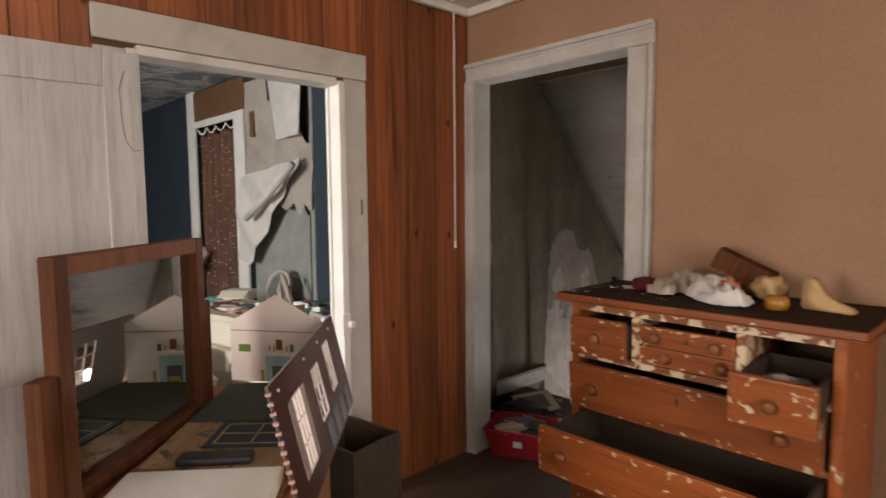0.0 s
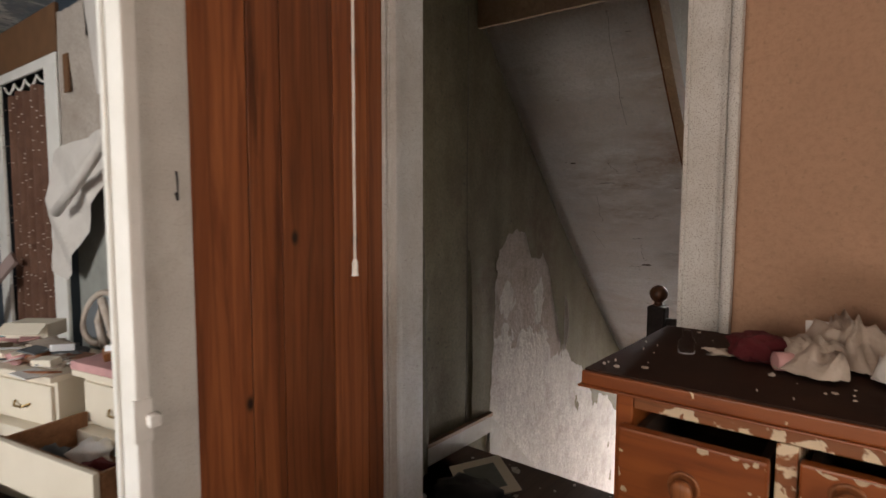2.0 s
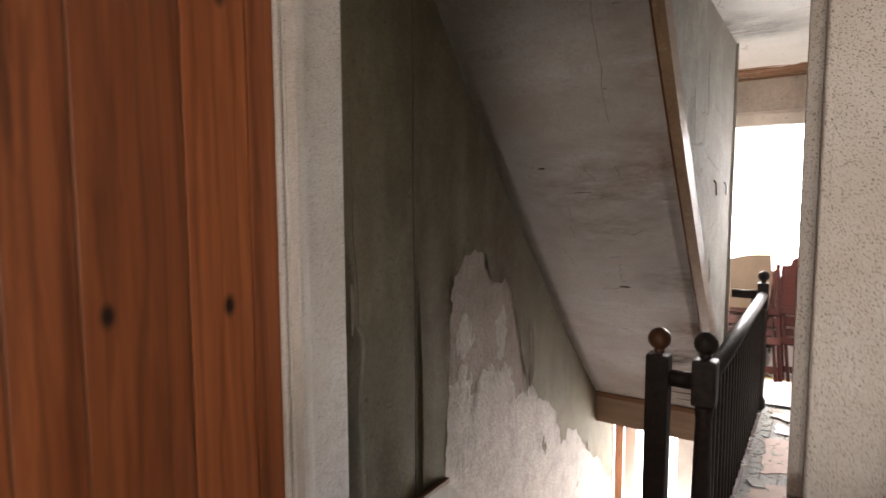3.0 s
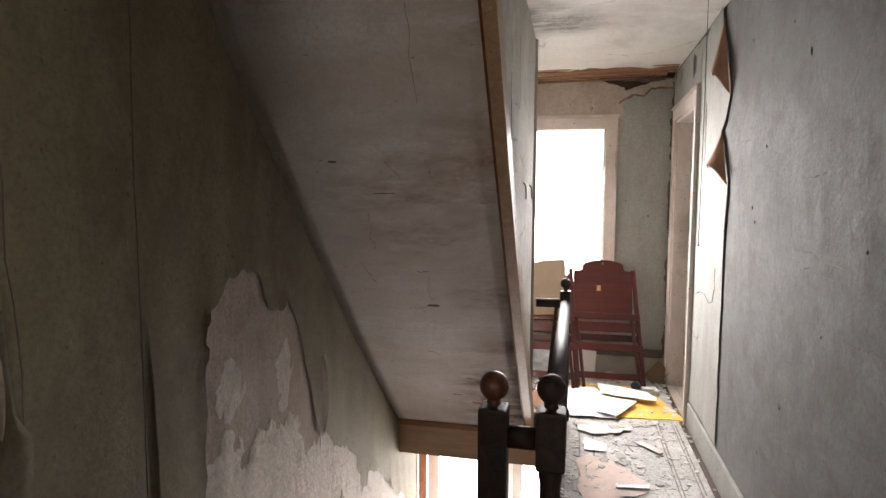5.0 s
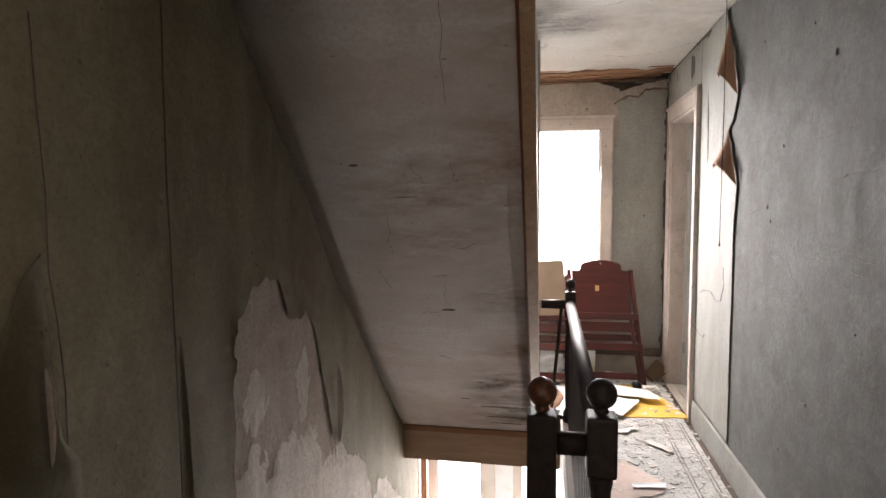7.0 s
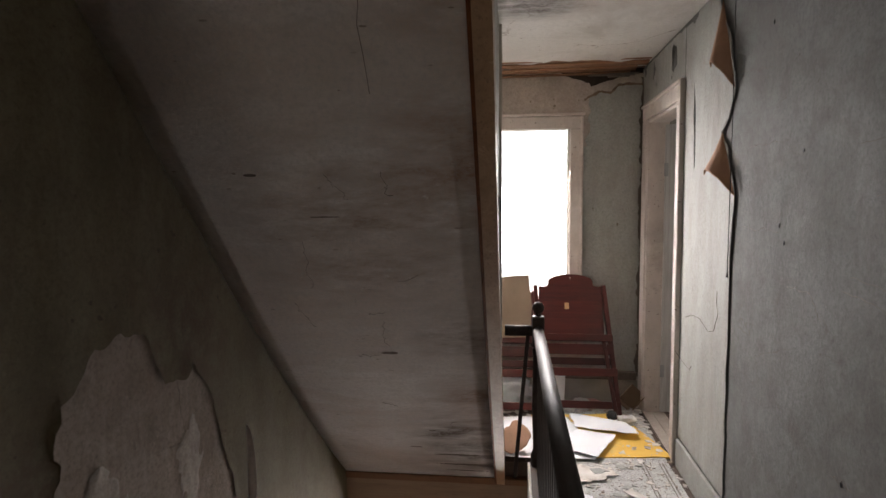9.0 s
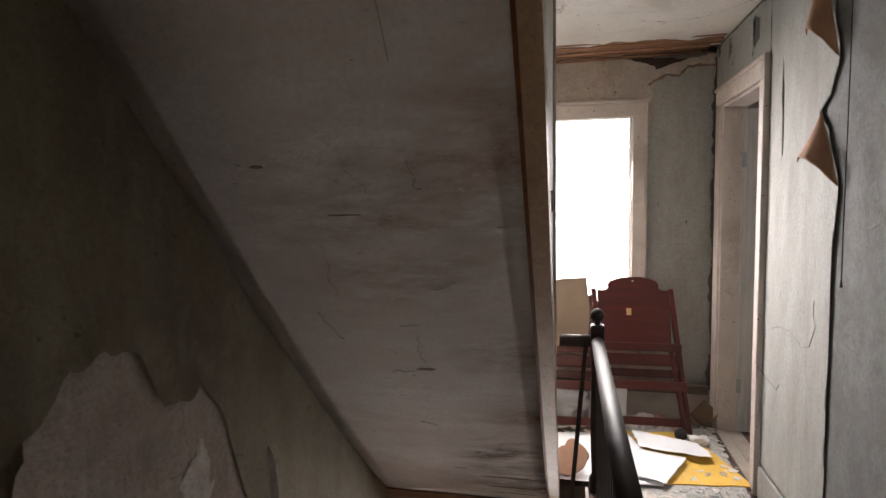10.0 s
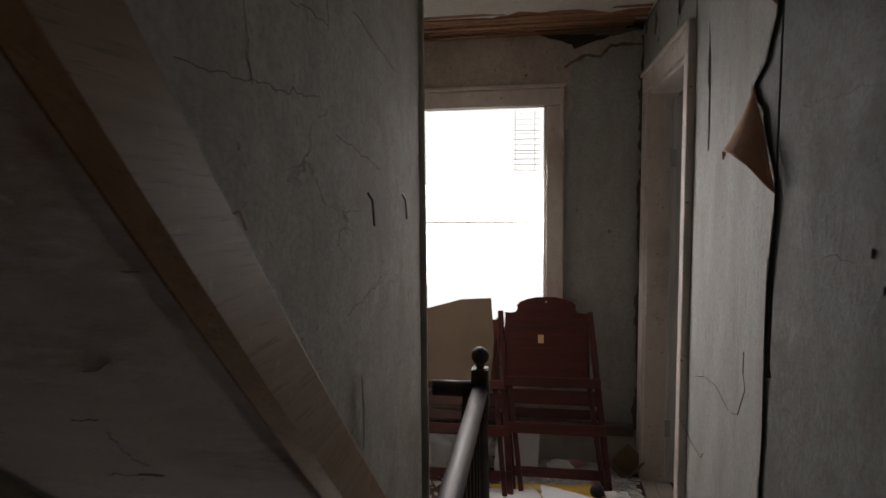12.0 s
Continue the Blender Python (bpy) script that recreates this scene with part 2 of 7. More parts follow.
M = dict(
    tan=mottled("tan_wallpaper", (0.41, 0.245, 0.157), (0.36, 0.212, 0.134), (0.28, 0.158, 0.096), 3, 1.1, (0.52, 0.82), spots=(0.31, 0.19, 0.12), spot_scale=60.0, spot_at=(0.62, 0.70), streak=(0.38, 0.227, 0.145), grain=0.20),
    cream=mottled("aged_cream_paint", (0.60, 0.575, 0.525), (0.51, 0.485, 0.44), (0.34, 0.31, 0.26), 7, 2.6, (0.54, 0.8), 0.6, 0.35, 120, spots=(0.30, 0.26, 0.21), spot_scale=420.0, spot_at=(0.60, 0.72)),
    white=mottled("chalky_white_paint", (0.80, 0.78, 0.74), (0.70, 0.68, 0.63), (0.5, 0.46, 0.4), 6, 3.0, (0.58, 0.8), 0.55, 0.3, 110),
    leaf=mottled("white_door_paint", (0.57, 0.56, 0.55), (0.50, 0.49, 0.48), (0.33, 0.305, 0.28), 5, 3.0, (0.56, 0.80), 0.55, 0.5, 60, (8, 8, 0.5), streak=(0.38, 0.36, 0.34), streak_stretch=(5, 5, 0.35)),
    olive=mottled("olive_wallpaper", (0.162, 0.138, 0.080), (0.116, 0.099, 0.056), (0.092, 0.070, 0.043), 3.0, 1.6, (0.46, 0.72), 0.9, 0.35, 55, spots=(0.075, 0.058, 0.037), spot_at=(0.70, 0.75), streak=(0.178, 0.155, 0.096), blots=(((-2.34, 4.40, 1.08), 0.42, (0.085, 0.052, 0.030)), ((-2.34, 3.86, 0.85), 0.30, (0.09, 0.057, 0.034))), grain=0.30),
    plaster=mottled("bare_plaster", (0.34, 0.285, 0.245), (0.265, 0.22, 0.185), (0.20, 0.155, 0.125), 9, 4.5, (0.48, 0.70), 0.95, 0.9, 24, crack=(0.12, 0.10, 0.08), streak=(0.39, 0.335, 0.295), grain=0.40),
    north=mottled("stained_pink_plaster", (0.56, 0.49, 0.43), (0.45, 0.385, 0.335), (0.32, 0.26, 0.21), 8, 3.5, (0.5, 0.72), 0.95, 0.6, 35, crack=(0.18, 0.14, 0.11), streak=(0.40, 0.34, 0.30), spots=(0.2, 0.16, 0.12), spot_at=(0.70, 0.75), grain=0.35),
    soffit=mottled("soffit_plaster", (0.86, 0.845, 0.84), (0.74, 0.725, 0.72), (0.66, 0.59, 0.54), 3.0, 1.0, (0.50, 0.75), 0.9, 0.5, 45, (0.6, 1.8, 1.8), streak=(0.76, 0.74, 0.73), streak_stretch=(0.7, 1, 1), smear=(0.70, 0.645, 0.61), spots=(0.3, 0.25, 0.21), spot_scale=24.0, spot_at=(0.735, 0.75), blots=(((-1.46, 5.80, 0.12), 0.55, (0.07, 0.05, 0.035)), ((-1.62, 5.50, 0.38), 0.32, (0.12, 0.085, 0.06)), ((-1.80, 4.52, 1.44), 0.55, (0.40, 0.31, 0.25)), ((-1.53, 4.90, 1.0), 0.24, (0.22, 0.16, 0.12)), ((-1.43, 4.35, 1.6), 0.35, (0.40, 0.27, 0.19)), ((-1.43, 4.0, 2.0), 0.3, (0.42, 0.30, 0.22)), ((-1.43, 5.25, 0.6), 0.4, (0.34, 0.23, 0.16))), grain=0.25),
    grey=mottled("grey_green_wall", (0.47, 0.455, 0.405), (0.34, 0.325, 0.285), (0.25, 0.215, 0.17), 2.5, 1.7, (0.46, 0.72), 0.9, 0.5, 45, crack=(0.13, 0.11, 0.09), spots=(0.13, 0.10, 0.08), streak=(0.31, 0.29, 0.25), spot_at=(0.74, 0.77), crack_stretch=(1.0, 0.7, 1.8), smear=(0.30, 0.275, 0.235), grain=0.35),
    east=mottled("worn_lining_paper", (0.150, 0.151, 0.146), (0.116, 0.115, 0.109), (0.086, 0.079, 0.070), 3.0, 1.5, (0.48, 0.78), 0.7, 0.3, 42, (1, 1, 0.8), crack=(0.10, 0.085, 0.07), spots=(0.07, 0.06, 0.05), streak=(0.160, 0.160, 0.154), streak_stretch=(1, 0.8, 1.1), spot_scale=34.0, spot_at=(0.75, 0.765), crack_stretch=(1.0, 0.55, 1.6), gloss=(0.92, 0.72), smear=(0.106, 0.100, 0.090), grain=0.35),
    paper=mottled("loose_wallpaper", (0.40, 0.405, 0.375), (0.33, 0.332, 0.31), (0.27, 0.25, 0.215), 3.0, 1.8, (0.5, 0.78), 0.7, 0.4, 40, (1, 2, 0.5), streak=(0.30, 0.285, 0.25), spots=(0.16, 0.13, 0.1), spot_at=(0.74, 0.77), grain=0.30),
    paper_back=mottled("wallpaper_back", (0.36, 0.20, 0.12), (0.28, 0.15, 0.09), (0.2, 0.1, 0.06), 8, 3, (0.5, 0.8), 0.85, 0.25, 80),
    ceil=mottled("white_ceiling", (0.72, 0.685, 0.645), (0.63, 0.60, 0.56), (0.36, 0.30, 0.25), 2.0, 1.3, (0.50, 0.76), 0.9, 0.35, 40, crack=(0.30, 0.24, 0.19), spots=(0.32, 0.27, 0.22), spot_at=(0.72, 0.75), blots=(((-1.38, 5.62, 2.45), 0.38, (0.075, 0.06, 0.05)), ((-1.20, 5.78, 2.45), 0.22, (0.10, 0.08, 0.065))), grain=0.20),
    peel_ceil=mottled("flaking_ceiling", (0.66, 0.64, 0.60), (0.46, 0.47, 0.47), (0.17, 0.195, 0.22), 14, 3.2, (0.49, 0.55), 0.9, 1.0, 22, streak=(0.30, 0.31, 0.32), streak_stretch=(1, 1, 1), spots=(0.2, 0.21, 0.22), spot_scale=30.0, spot_at=(0.6, 0.66)),
    blue=mottled("dark_blue_paint", (0.026, 0.040, 0.056), (0.02, 0.032, 0.045), (0.04, 0.052, 0.068), 2.5, 1.0, (0.5, 0.8), 0.6, 0.2, 60),
    board_floor=wooden("dark_floorboards", (0.06, 0.035, 0.022), (0.12, 0.07, 0.045), 1, 0.6),
    carpet=mottled("dusty_carpet", (0.50, 0.495, 0.485), (0.36, 0.355, 0.34), (0.58, 0.575, 0.56), 30, 3.0, (0.5, 0.65), 0.98, 0.25, 160, spots=(0.22, 0.2, 0.18), spot_scale=95.0, spot_at=(0.56, 0.66)),
    carpet_border=mottled("carpet_border", (0.15, 0.13, 0.11), (0.30, 0.27, 0.24), None, 45, rough=0.98, bump=0.3, fine=130),
    speckled=mottled("speckled_white_paint", (0.62, 0.61, 0.585), (0.52, 0.51, 0.49), (0.36, 0.33, 0.28), 6, 2.6, (0.52, 0.78), 0.5, 0.4, 120, spots=(0.20, 0.17, 0.14), spot_scale=430.0, spot_at=(0.56, 0.66), streak=(0.50, 0.47, 0.43)),
    frame_wood=wooden("dark_frame_wood", (0.075, 0.024, 0.008), (0.17, 0.058, 0.019), 2, 0.7),
    panel=panelling("walnut_panelling", (0.20, 0.050, 0.015), (0.56, 0.185, 0.06)),
    chest=wooden("red_brown_chest", (0.27, 0.066, 0.014), (0.43, 0.125, 0.028), 0, 0.42, 6.0, (0.72, 0.58, 0.40), (0.65, 0.665)),
    chest_bare=wooden("chest_flaked_paint", (0.30, 0.1, 0.03), (0.42, 0.15, 0.05), 0, 0.5, 6.0, (0.74, 0.60, 0.42), (0.48, 0.50)),
    chest_top=mottled("chest_top", (0.026, 0.014, 0.010), (0.045, 0.022, 0.015), (0.2, 0.15, 0.11), 12, 14, (0.70, 0.74), 0.75, 0.3, 90),
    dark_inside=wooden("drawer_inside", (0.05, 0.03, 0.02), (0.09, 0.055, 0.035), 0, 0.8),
    brown=wooden("mid_brown_wood", (0.19, 0.060, 0.018), (0.34, 0.125, 0.04), 2, 0.45),
    trim=wooden("tan_trim_board", (0.25, 0.158, 0.09), (0.36, 0.245, 0.152), 1, 0.5, flake=(0.43, 0.33, 0.23), flake_at=(0.62, 0.80)),
    fascia=wooden("fascia_board", (0.25, 0.155, 0.09), (0.34, 0.225, 0.14), 0, 0.55),
    lath=wooden("old_lath", (0.22, 0.11, 0.06), (0.46, 0.25, 0.14), 0, 0.85, 20),
    rail=wooden("black_brown_rail", (0.014, 0.009, 0.008), (0.045, 0.029, 0.023), 1, 0.6),
    ball=wooden("worn_ball", (0.04, 0.015, 0.009), (0.20, 0.075, 0.03), 2, 0.42),
    seat=wooden("mahogany_seat", (0.050, 0.008, 0.006), (0.095, 0.016, 0.011), 0, 0.36),
    card=mottled("brown_cardboard", (0.27, 0.195, 0.135), (0.22, 0.155, 0.105), (0.16, 0.11, 0.07), 5, 2, (0.55, 0.8), 0.9, 0.2),
    yellow=mottled("yellow_sheet", (0.78, 0.50, 0.10), (0.70, 0.42, 0.07), (0.5, 0.36, 0.16), 6, 3, (0.58, 0.75), 0.85, 0.3),
    sheet=mottled("white_sheet", (0.84, 0.84, 0.86), (0.76, 0.77, 0.79), (0.6, 0.58, 0.55), 4, 3, (0.6, 0.8), 0.7, 0.2),
    flakes=mottled("plaster_flakes", (0.72, 0.69, 0.65), (0.50, 0.45, 0.40), (0.26, 0.2, 0.16), 8, 5, (0.5, 0.65), 0.95, 0.4),
    drawer_wood=wooden("bare_drawer_wood", (0.24, 0.10, 0.04), (0.40, 0.19, 0.085), 0, 0.65),
    desk=mottled("cream_furniture_paint", (0.76, 0.69, 0.57), (0.70, 0.63, 0.51), (0.5, 0.43, 0.33), 4, 2, (0.62, 0.8), 0.45, 0.15),
    edge_brown=mottled("brown_plaster_edge", (0.17, 0.115, 0.08), (0.26, 0.19, 0.14), (0.1, 0.07, 0.05), 20, 8, (0.5, 0.7), 0.95, 0.6, 60),
    dusty_cream=mottled("dusty_cream_paint", (0.40, 0.365, 0.32), (0.32, 0.29, 0.25), (0.22, 0.19, 0.155), 7, 2.6, (0.5, 0.75), 0.8, 0.4, 80, streak=(0.30, 0.27, 0.23)),
    pinkish=mottled("aged_pink_white_paint", (0.66, 0.585, 0.535), (0.57, 0.50, 0.455), (0.30, 0.245, 0.205), 7, 2.6, (0.52, 0.78), 0.6, 0.4, 110, spots=(0.2, 0.15, 0.12), spot_scale=60.0, spot_at=(0.68, 0.74), streak=(0.50, 0.435, 0.39)),
    torn=mottled("torn_pale_paper", (0.46, 0.40, 0.35), (0.38, 0.33, 0.28), (0.30, 0.24, 0.19), 6, 3, (0.5, 0.75), 0.9, 0.35, 40, grain=0.35),
    cloth=mottled("white_cloth", (0.80, 0.78, 0.76), (0.68, 0.66, 0.64), None, 6, rough=0.9, bump=0.3),
    dhwall=mottled("pink_white_board", (0.78, 0.70, 0.66), (0.74, 0.66, 0.62), (0.62, 0.54, 0.5), 5, 2, (0.62, 0.85), 0.6, 0.1),
    dhfloor=mottled("green_play_floor", (0.035, 0.05, 0.035), (0.055, 0.065, 0.045), (0.03, 0.045, 0.06), 8, 3, (0.5, 0.6), 0.7, 0.2),
    dhbase=wooden("scuffed_plywood", (0.32, 0.19, 0.09), (0.48, 0.31, 0.16), 0, 0.6, flake=(0.09, 0.075, 0.06), flake_at=(0.56, 0.6)),
    brick=mottled("printed_brick", (0.12, 0.045, 0.024), (0.085, 0.03, 0.017), (0.15, 0.062, 0.036), 18, 6, (0.5, 0.7), 0.7, 0.25, 80),
    teal=plain("teal_plastic", (0.05, 0.38, 0.42), 0.4),
    red=plain("red_plastic", (0.42, 0.02, 0.03), 0.4),
    darkred=plain("dark_red_yarn", (0.11, 0.006, 0.010), 0.95, 0, 0.9),
    pink=plain("pink_plastic", (0.62, 0.34, 0.33), 0.5),
    green=plain("green_plastic", (0.03, 0.16, 0.10), 0.5),
    orange=plain("amber_wax", (0.45, 0.2, 0.03), 0.3),
    straw=plain("pale_carved_wood", (0.62, 0.42, 0.2), 0.6),
    black=plain("black_plastic", (0.02, 0.02, 0.022), 0.4),
    slate=plain("slate_cloth", (0.13, 0.14, 0.15), 0.95, 0, 0.6),
    flake=mottled("old_cream_flakes", (0.66, 0.53, 0.37), (0.56, 0.44, 0.30), (0.45, 0.33, 0.22), 30, 10, (0.5, 0.7), 0.7, 0.5, 90),
    linen=mottled("soiled_linen", (0.50, 0.42, 0.35), (0.38, 0.31, 0.25), (0.55, 0.49, 0.43), 14, 7, (0.5, 0.7), 0.9, 0.5),
    peach=plain("orange_print_cloth", (0.60, 0.22, 0.12), 0.9),
    print_blue=plain("printed_pale_blue", (0.42, 0.58, 0.60), 0.6),
    print_green=plain("printed_green", (0.10, 0.22, 0.03), 0.6),
    rug_blue=plain("printed_dark_blue", (0.022, 0.035, 0.055), 0.7),
    print_yellow=plain("printed_yellow", (0.55, 0.42, 0.03), 0.6),
    print_gold=plain("printed_gold", (0.5, 0.38, 0.08), 0.5),
    mirror=nodes_of("mirror_glass", 0.03, 1.0)[0],
    glass=glassy("window_glass"),
    bag=glassy("clear_plastic", (0.9, 0.92, 0.95), 0.2),
    brass=plain("dull_brass", (0.42, 0.3, 0.14), 0.4, 1.0),
    steel=plain("dull_steel", (0.45, 0.45, 0.46), 0.35, 1.0),
    cord=plain("soft_white_cord", (0.66, 0.60, 0.54), 0.8),
    curtain=mottled("brown_patterned_curtain", (0.13, 0.06, 0.035), (0.09, 0.04, 0.025), (0.42, 0.34, 0.27), 12, 16, (0.66, 0.72), 0.9, 0.3, streak=(0.17, 0.09, 0.06)),
    olivewood=plain("brown_board_paint", (0.16, 0.075, 0.03), 0.7),
    hang=mottled("hanging_paper", (0.62, 0.58, 0.54), (0.52, 0.48, 0.44), (0.66, 0.62, 0.58), 6, 3, (0.5, 0.7), 0.9, 0.35, 40),
    skim=mottled("white_skim_coat", (0.50, 0.46, 0.42), (0.40, 0.36, 0.33), (0.33, 0.285, 0.25), 12, 6, (0.5, 0.7), 0.95, 1.0, 22, streak=(0.56, 0.52, 0.48), grain=0.40),
    pink_paper=mottled("dull_pink_paper", (0.62, 0.50, 0.45), (0.54, 0.43, 0.38), (0.44, 0.36, 0.32), 9, 4, (0.5, 0.7), 0.9, 0.35, 40),
    plank=mottled("dull_pink_paint", (0.34, 0.25, 0.23), (0.26, 0.19, 0.17), None, 8, rough=0.7),
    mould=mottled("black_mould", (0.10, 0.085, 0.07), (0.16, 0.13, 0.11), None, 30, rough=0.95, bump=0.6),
    # near-black that puts the shade of the ceiling gap into colour
    void=mottled("painted_gap_black", (0.03, 0.02, 0.014), (0.05, 0.032, 0.022), None, 20, rough=0.95),
    dim=plain("grey_green_closet", (0.30, 0.305, 0.28), 0.9),
    gold_photo=plain("dim_print", (0.20, 0.22, 0.20), 0.3),
)
M["chest_top"].node_tree.nodes["Principled BSDF"].inputs["Specular IOR Level"].default_value = 0.1
M["rail"].node_tree.nodes["Principled BSDF"].inputs["Specular IOR Level"].default_value = 0.3
M["frame_wood"].node_tree.nodes["Principled BSDF"].inputs["Specular IOR Level"].default_value = 0.2
M["mirror"].node_tree.nodes["Principled BSDF"].inputs["Base Color"].default_value = (0.62, 0.64, 0.62, 1)


# ---- building helpers ----
def box(bm, lo, hi, bevel=0.0, m=None):
    size = [max(b - a, 1e-4) for a, b in zip(lo, hi)]
    mid = [(a + b) / 2 for a, b in zip(lo, hi)]
    mat = Matrix.Translation(mid) @ Matrix.Diagonal((*size, 1))
    out = bmesh.ops.create_cube(bm, size=1.0, matrix=(m @ mat) if m else mat)
    if bevel:
        edges = list({e for v in out["verts"] for e in v.link_edges})
        bmesh.ops.bevel(bm, geom=edges, offset=min(bevel, min(size) * 0.45), segments=2, affect="EDGES", profile=0.6)
    return bm


def boxes(*rows, bevel=0.0):
    bm = bmesh.new()
    for lo, hi in rows:
        box(bm, lo, hi, bevel)
    return bm


def lathe(profile, segments=16, m=None, bm=None):
    """Turned shape: profile rows of (radius, height) about z."""
    bm = bm or bmesh.new()
    m = m or Matrix()
    rings = []
    for r, z in profile:
        rings.append([bm.verts.new(m @ Vector((r * math.cos(2 * math.pi * k / segments), r * math.sin(2 * math.pi * k / segments), z))) for k in range(segments)])
    for a, b in zip(rings, rings[1:]):
        for k in range(segments):
            bm.faces.new((a[k], a[(k + 1) % segments], b[(k + 1) % segments], b[k]))
    bm.faces.new(list(reversed(rings[0])))
    bm.faces.new(rings[-1])
    return bm


def tube(points, radius, segments=6, bm=None):
    bm = bm or bmesh.new()
    pts = [Vector(p) for p in points]
    rings = []
    for i, p in enumerate(pts):
        d = (pts[min(i + 1, len(pts) - 1)] - pts[max(i - 1, 0)]).normalized()
        q = d.to_track_quat("Z", "Y")
        rings.append([bm.verts.new(p + q @ Vector((radius * math.cos(2 * math.pi * k / segments), radius * math.sin(2 * math.pi * k / segments), 0))) for k in range(segments)])
    for a, b in zip(rings, rings[1:]):
        for k in range(segments):
            bm.faces.new((a[k], a[(k + 1) % segments], b[(k + 1) % segments], b[k]))
    bm.faces.new(list(reversed(rings[0])))
    bm.faces.new(rings[-1])
    return bm


def extrude_outline(outline, depth, m=None):
    """A flat outline in x and z, given depth along y."""
    bm = bmesh.new()
    m = m or Matrix()
    front = [bm.verts.new(m @ Vector((x, 0, z))) for x, z in outline]
    back = [bm.verts.new(m @ Vector((x, depth, z))) for x, z in outline]
    bm.faces.new(front)
    bm.faces.new(list(reversed(back)))
    n = len(outline)
    for k in range(n):
        bm.faces.new((front[k], back[k], back[(k + 1) % n], front[(k + 1) % n]))
    bmesh.ops.recalc_face_normals(bm, faces=bm.faces[:])
    return bm


def crumple(size, seed, squash=(1, 1, 1), rough=0.35, detail=3, sharp=False):
    """A crumpled lump of cloth, bag or paper that rests on z = 0."""
    bm = bmesh.new()
    bmesh.ops.create_icosphere(bm, subdivisions=detail, radius=size)
    for v in bm.verts:
        d = v.co.normalized()
        n = noise.noise(d * 2.3 + Vector((seed * 7.1, seed, 0))) + 0.5 * noise.noise(d * 5.5 + Vector((seed, 3, seed * 2.3)))
        fold = abs(noise.noise(d * 4.0 + Vector((0, seed * 5.0, 1)))) if sharp else 0.0
        v.co = d * size * (1 + rough * n - rough * 0.9 * fold)
        v.co.x, v.co.y, v.co.z = v.co.x * squash[0], v.co.y * squash[1], v.co.z * squash[2]
    low = min(v.co.z for v in bm.verts)
    for v in bm.verts:
        v.co.z = max(v.co.z - low * 0.6, 0.0)
    return bm


def mesh_of(name, bm, mat, smooth=None):
    me = bpy.data.meshes.new(name)
    if smooth:
        for f in bm.faces:
            f.smooth = True
    bm.to_mesh(me)
    bm.free()
    for x in (mat if isinstance(mat, (list, tuple)) else (mat,)):
        me.materials.append(x)
    return me


def thing(name, m, label, category, group="", kind=""):
    ob = new(name)
    ob.empty_display_size = 0.05
    ob.matrix_world = m
    return tagged(ob, label, category, group, kind)


def part(name, bm, mat, parent, label="", m=None, smooth=False):
    ob = new(name, mesh_of(name, bm, mat, smooth))
    ob.parent = parent
    if m:
        ob.matrix_local = m
    return tagged(ob, label)


def solid(name, bm, mat, label="", category="", kind="", group="", m=None, smooth=False):
    ob = new(name, mesh_of(name, bm, mat, smooth))
    if m:
        ob.matrix_world = m
    return tagged(ob, label, category, group, kind)


def torn_sheet(field, u0, u1, v0, v1, step, place, thick=0.0):
    """A sheet cut where field(u, v) falls under zero, so that it has a torn edge; place(u, v, f) lays it out."""
    bm, seen = bmesh.new(), {}

    def vert(u, v, f):
        key = (round(u, 5), round(v, 5))
        if key not in seen:
            seen[key] = bm.verts.new(place(u, v, f))
        return seen[key]

    nu, nv = max(1, round((u1 - u0) / step)), max(1, round((v1 - v0) / step))
    us, vs = [u0 + (u1 - u0) * i / nu for i in range(nu + 1)], [v0 + (v1 - v0) * j / nv for j in range(nv + 1)]
    val = [[field(u, v) for v in vs] for u in us]
    for i in range(nu):
        for j in range(nv):
            c = [(us[i], vs[j], val[i][j]), (us[i + 1], vs[j], val[i + 1][j]), (us[i + 1], vs[j + 1], val[i + 1][j + 1]), (us[i], vs[j + 1], val[i][j + 1])]
            poly = []
            for a, b in zip(c, c[1:] + c[:1]):
                if a[2] > 0:
                    poly.append(a)
                if (a[2] > 0) != (b[2] > 0):
                    s = a[2] / (a[2] - b[2])
                    poly.append((a[0] + s * (b[0] - a[0]), a[1] + s * (b[1] - a[1]), 0.0))
            ring = []
            for p in poly:
                w = vert(*p)
                if w not in ring:
                    ring.append(w)
            if len(ring) >= 3:
                try:
                    bm.faces.new(ring)
                except ValueError:
                    pass
    if thick:
        bmesh.ops.recalc_face_normals(bm, faces=bm.faces[:])
        bmesh.ops.solidify(bm, geom=bm.faces[:], thickness=thick)
    return bm


def nz(a, b, c=0.0):
    return noise.noise(Vector((a, b, c)))


def rough_nz(a, b, c=0.0):
    return nz(a, b, c) + 0.5 * nz(a * 2.1, b * 2.1, c + 3) + 0.25 * nz(a * 4.3, b * 4.3, c + 7)

# ---- the large structure ----
AX, BX, EX, HX = -1.84, -1.90, -0.42, -2.34   # faces: room west, blue room east, hall east, hall west
AY, HY, NY = 2.50, 2.605, 7.15                 # faces: room north, hall south, hall north
CA, CH = 2.41, 2.45                           # ceilings
STRUCT = dict(kind="structure")

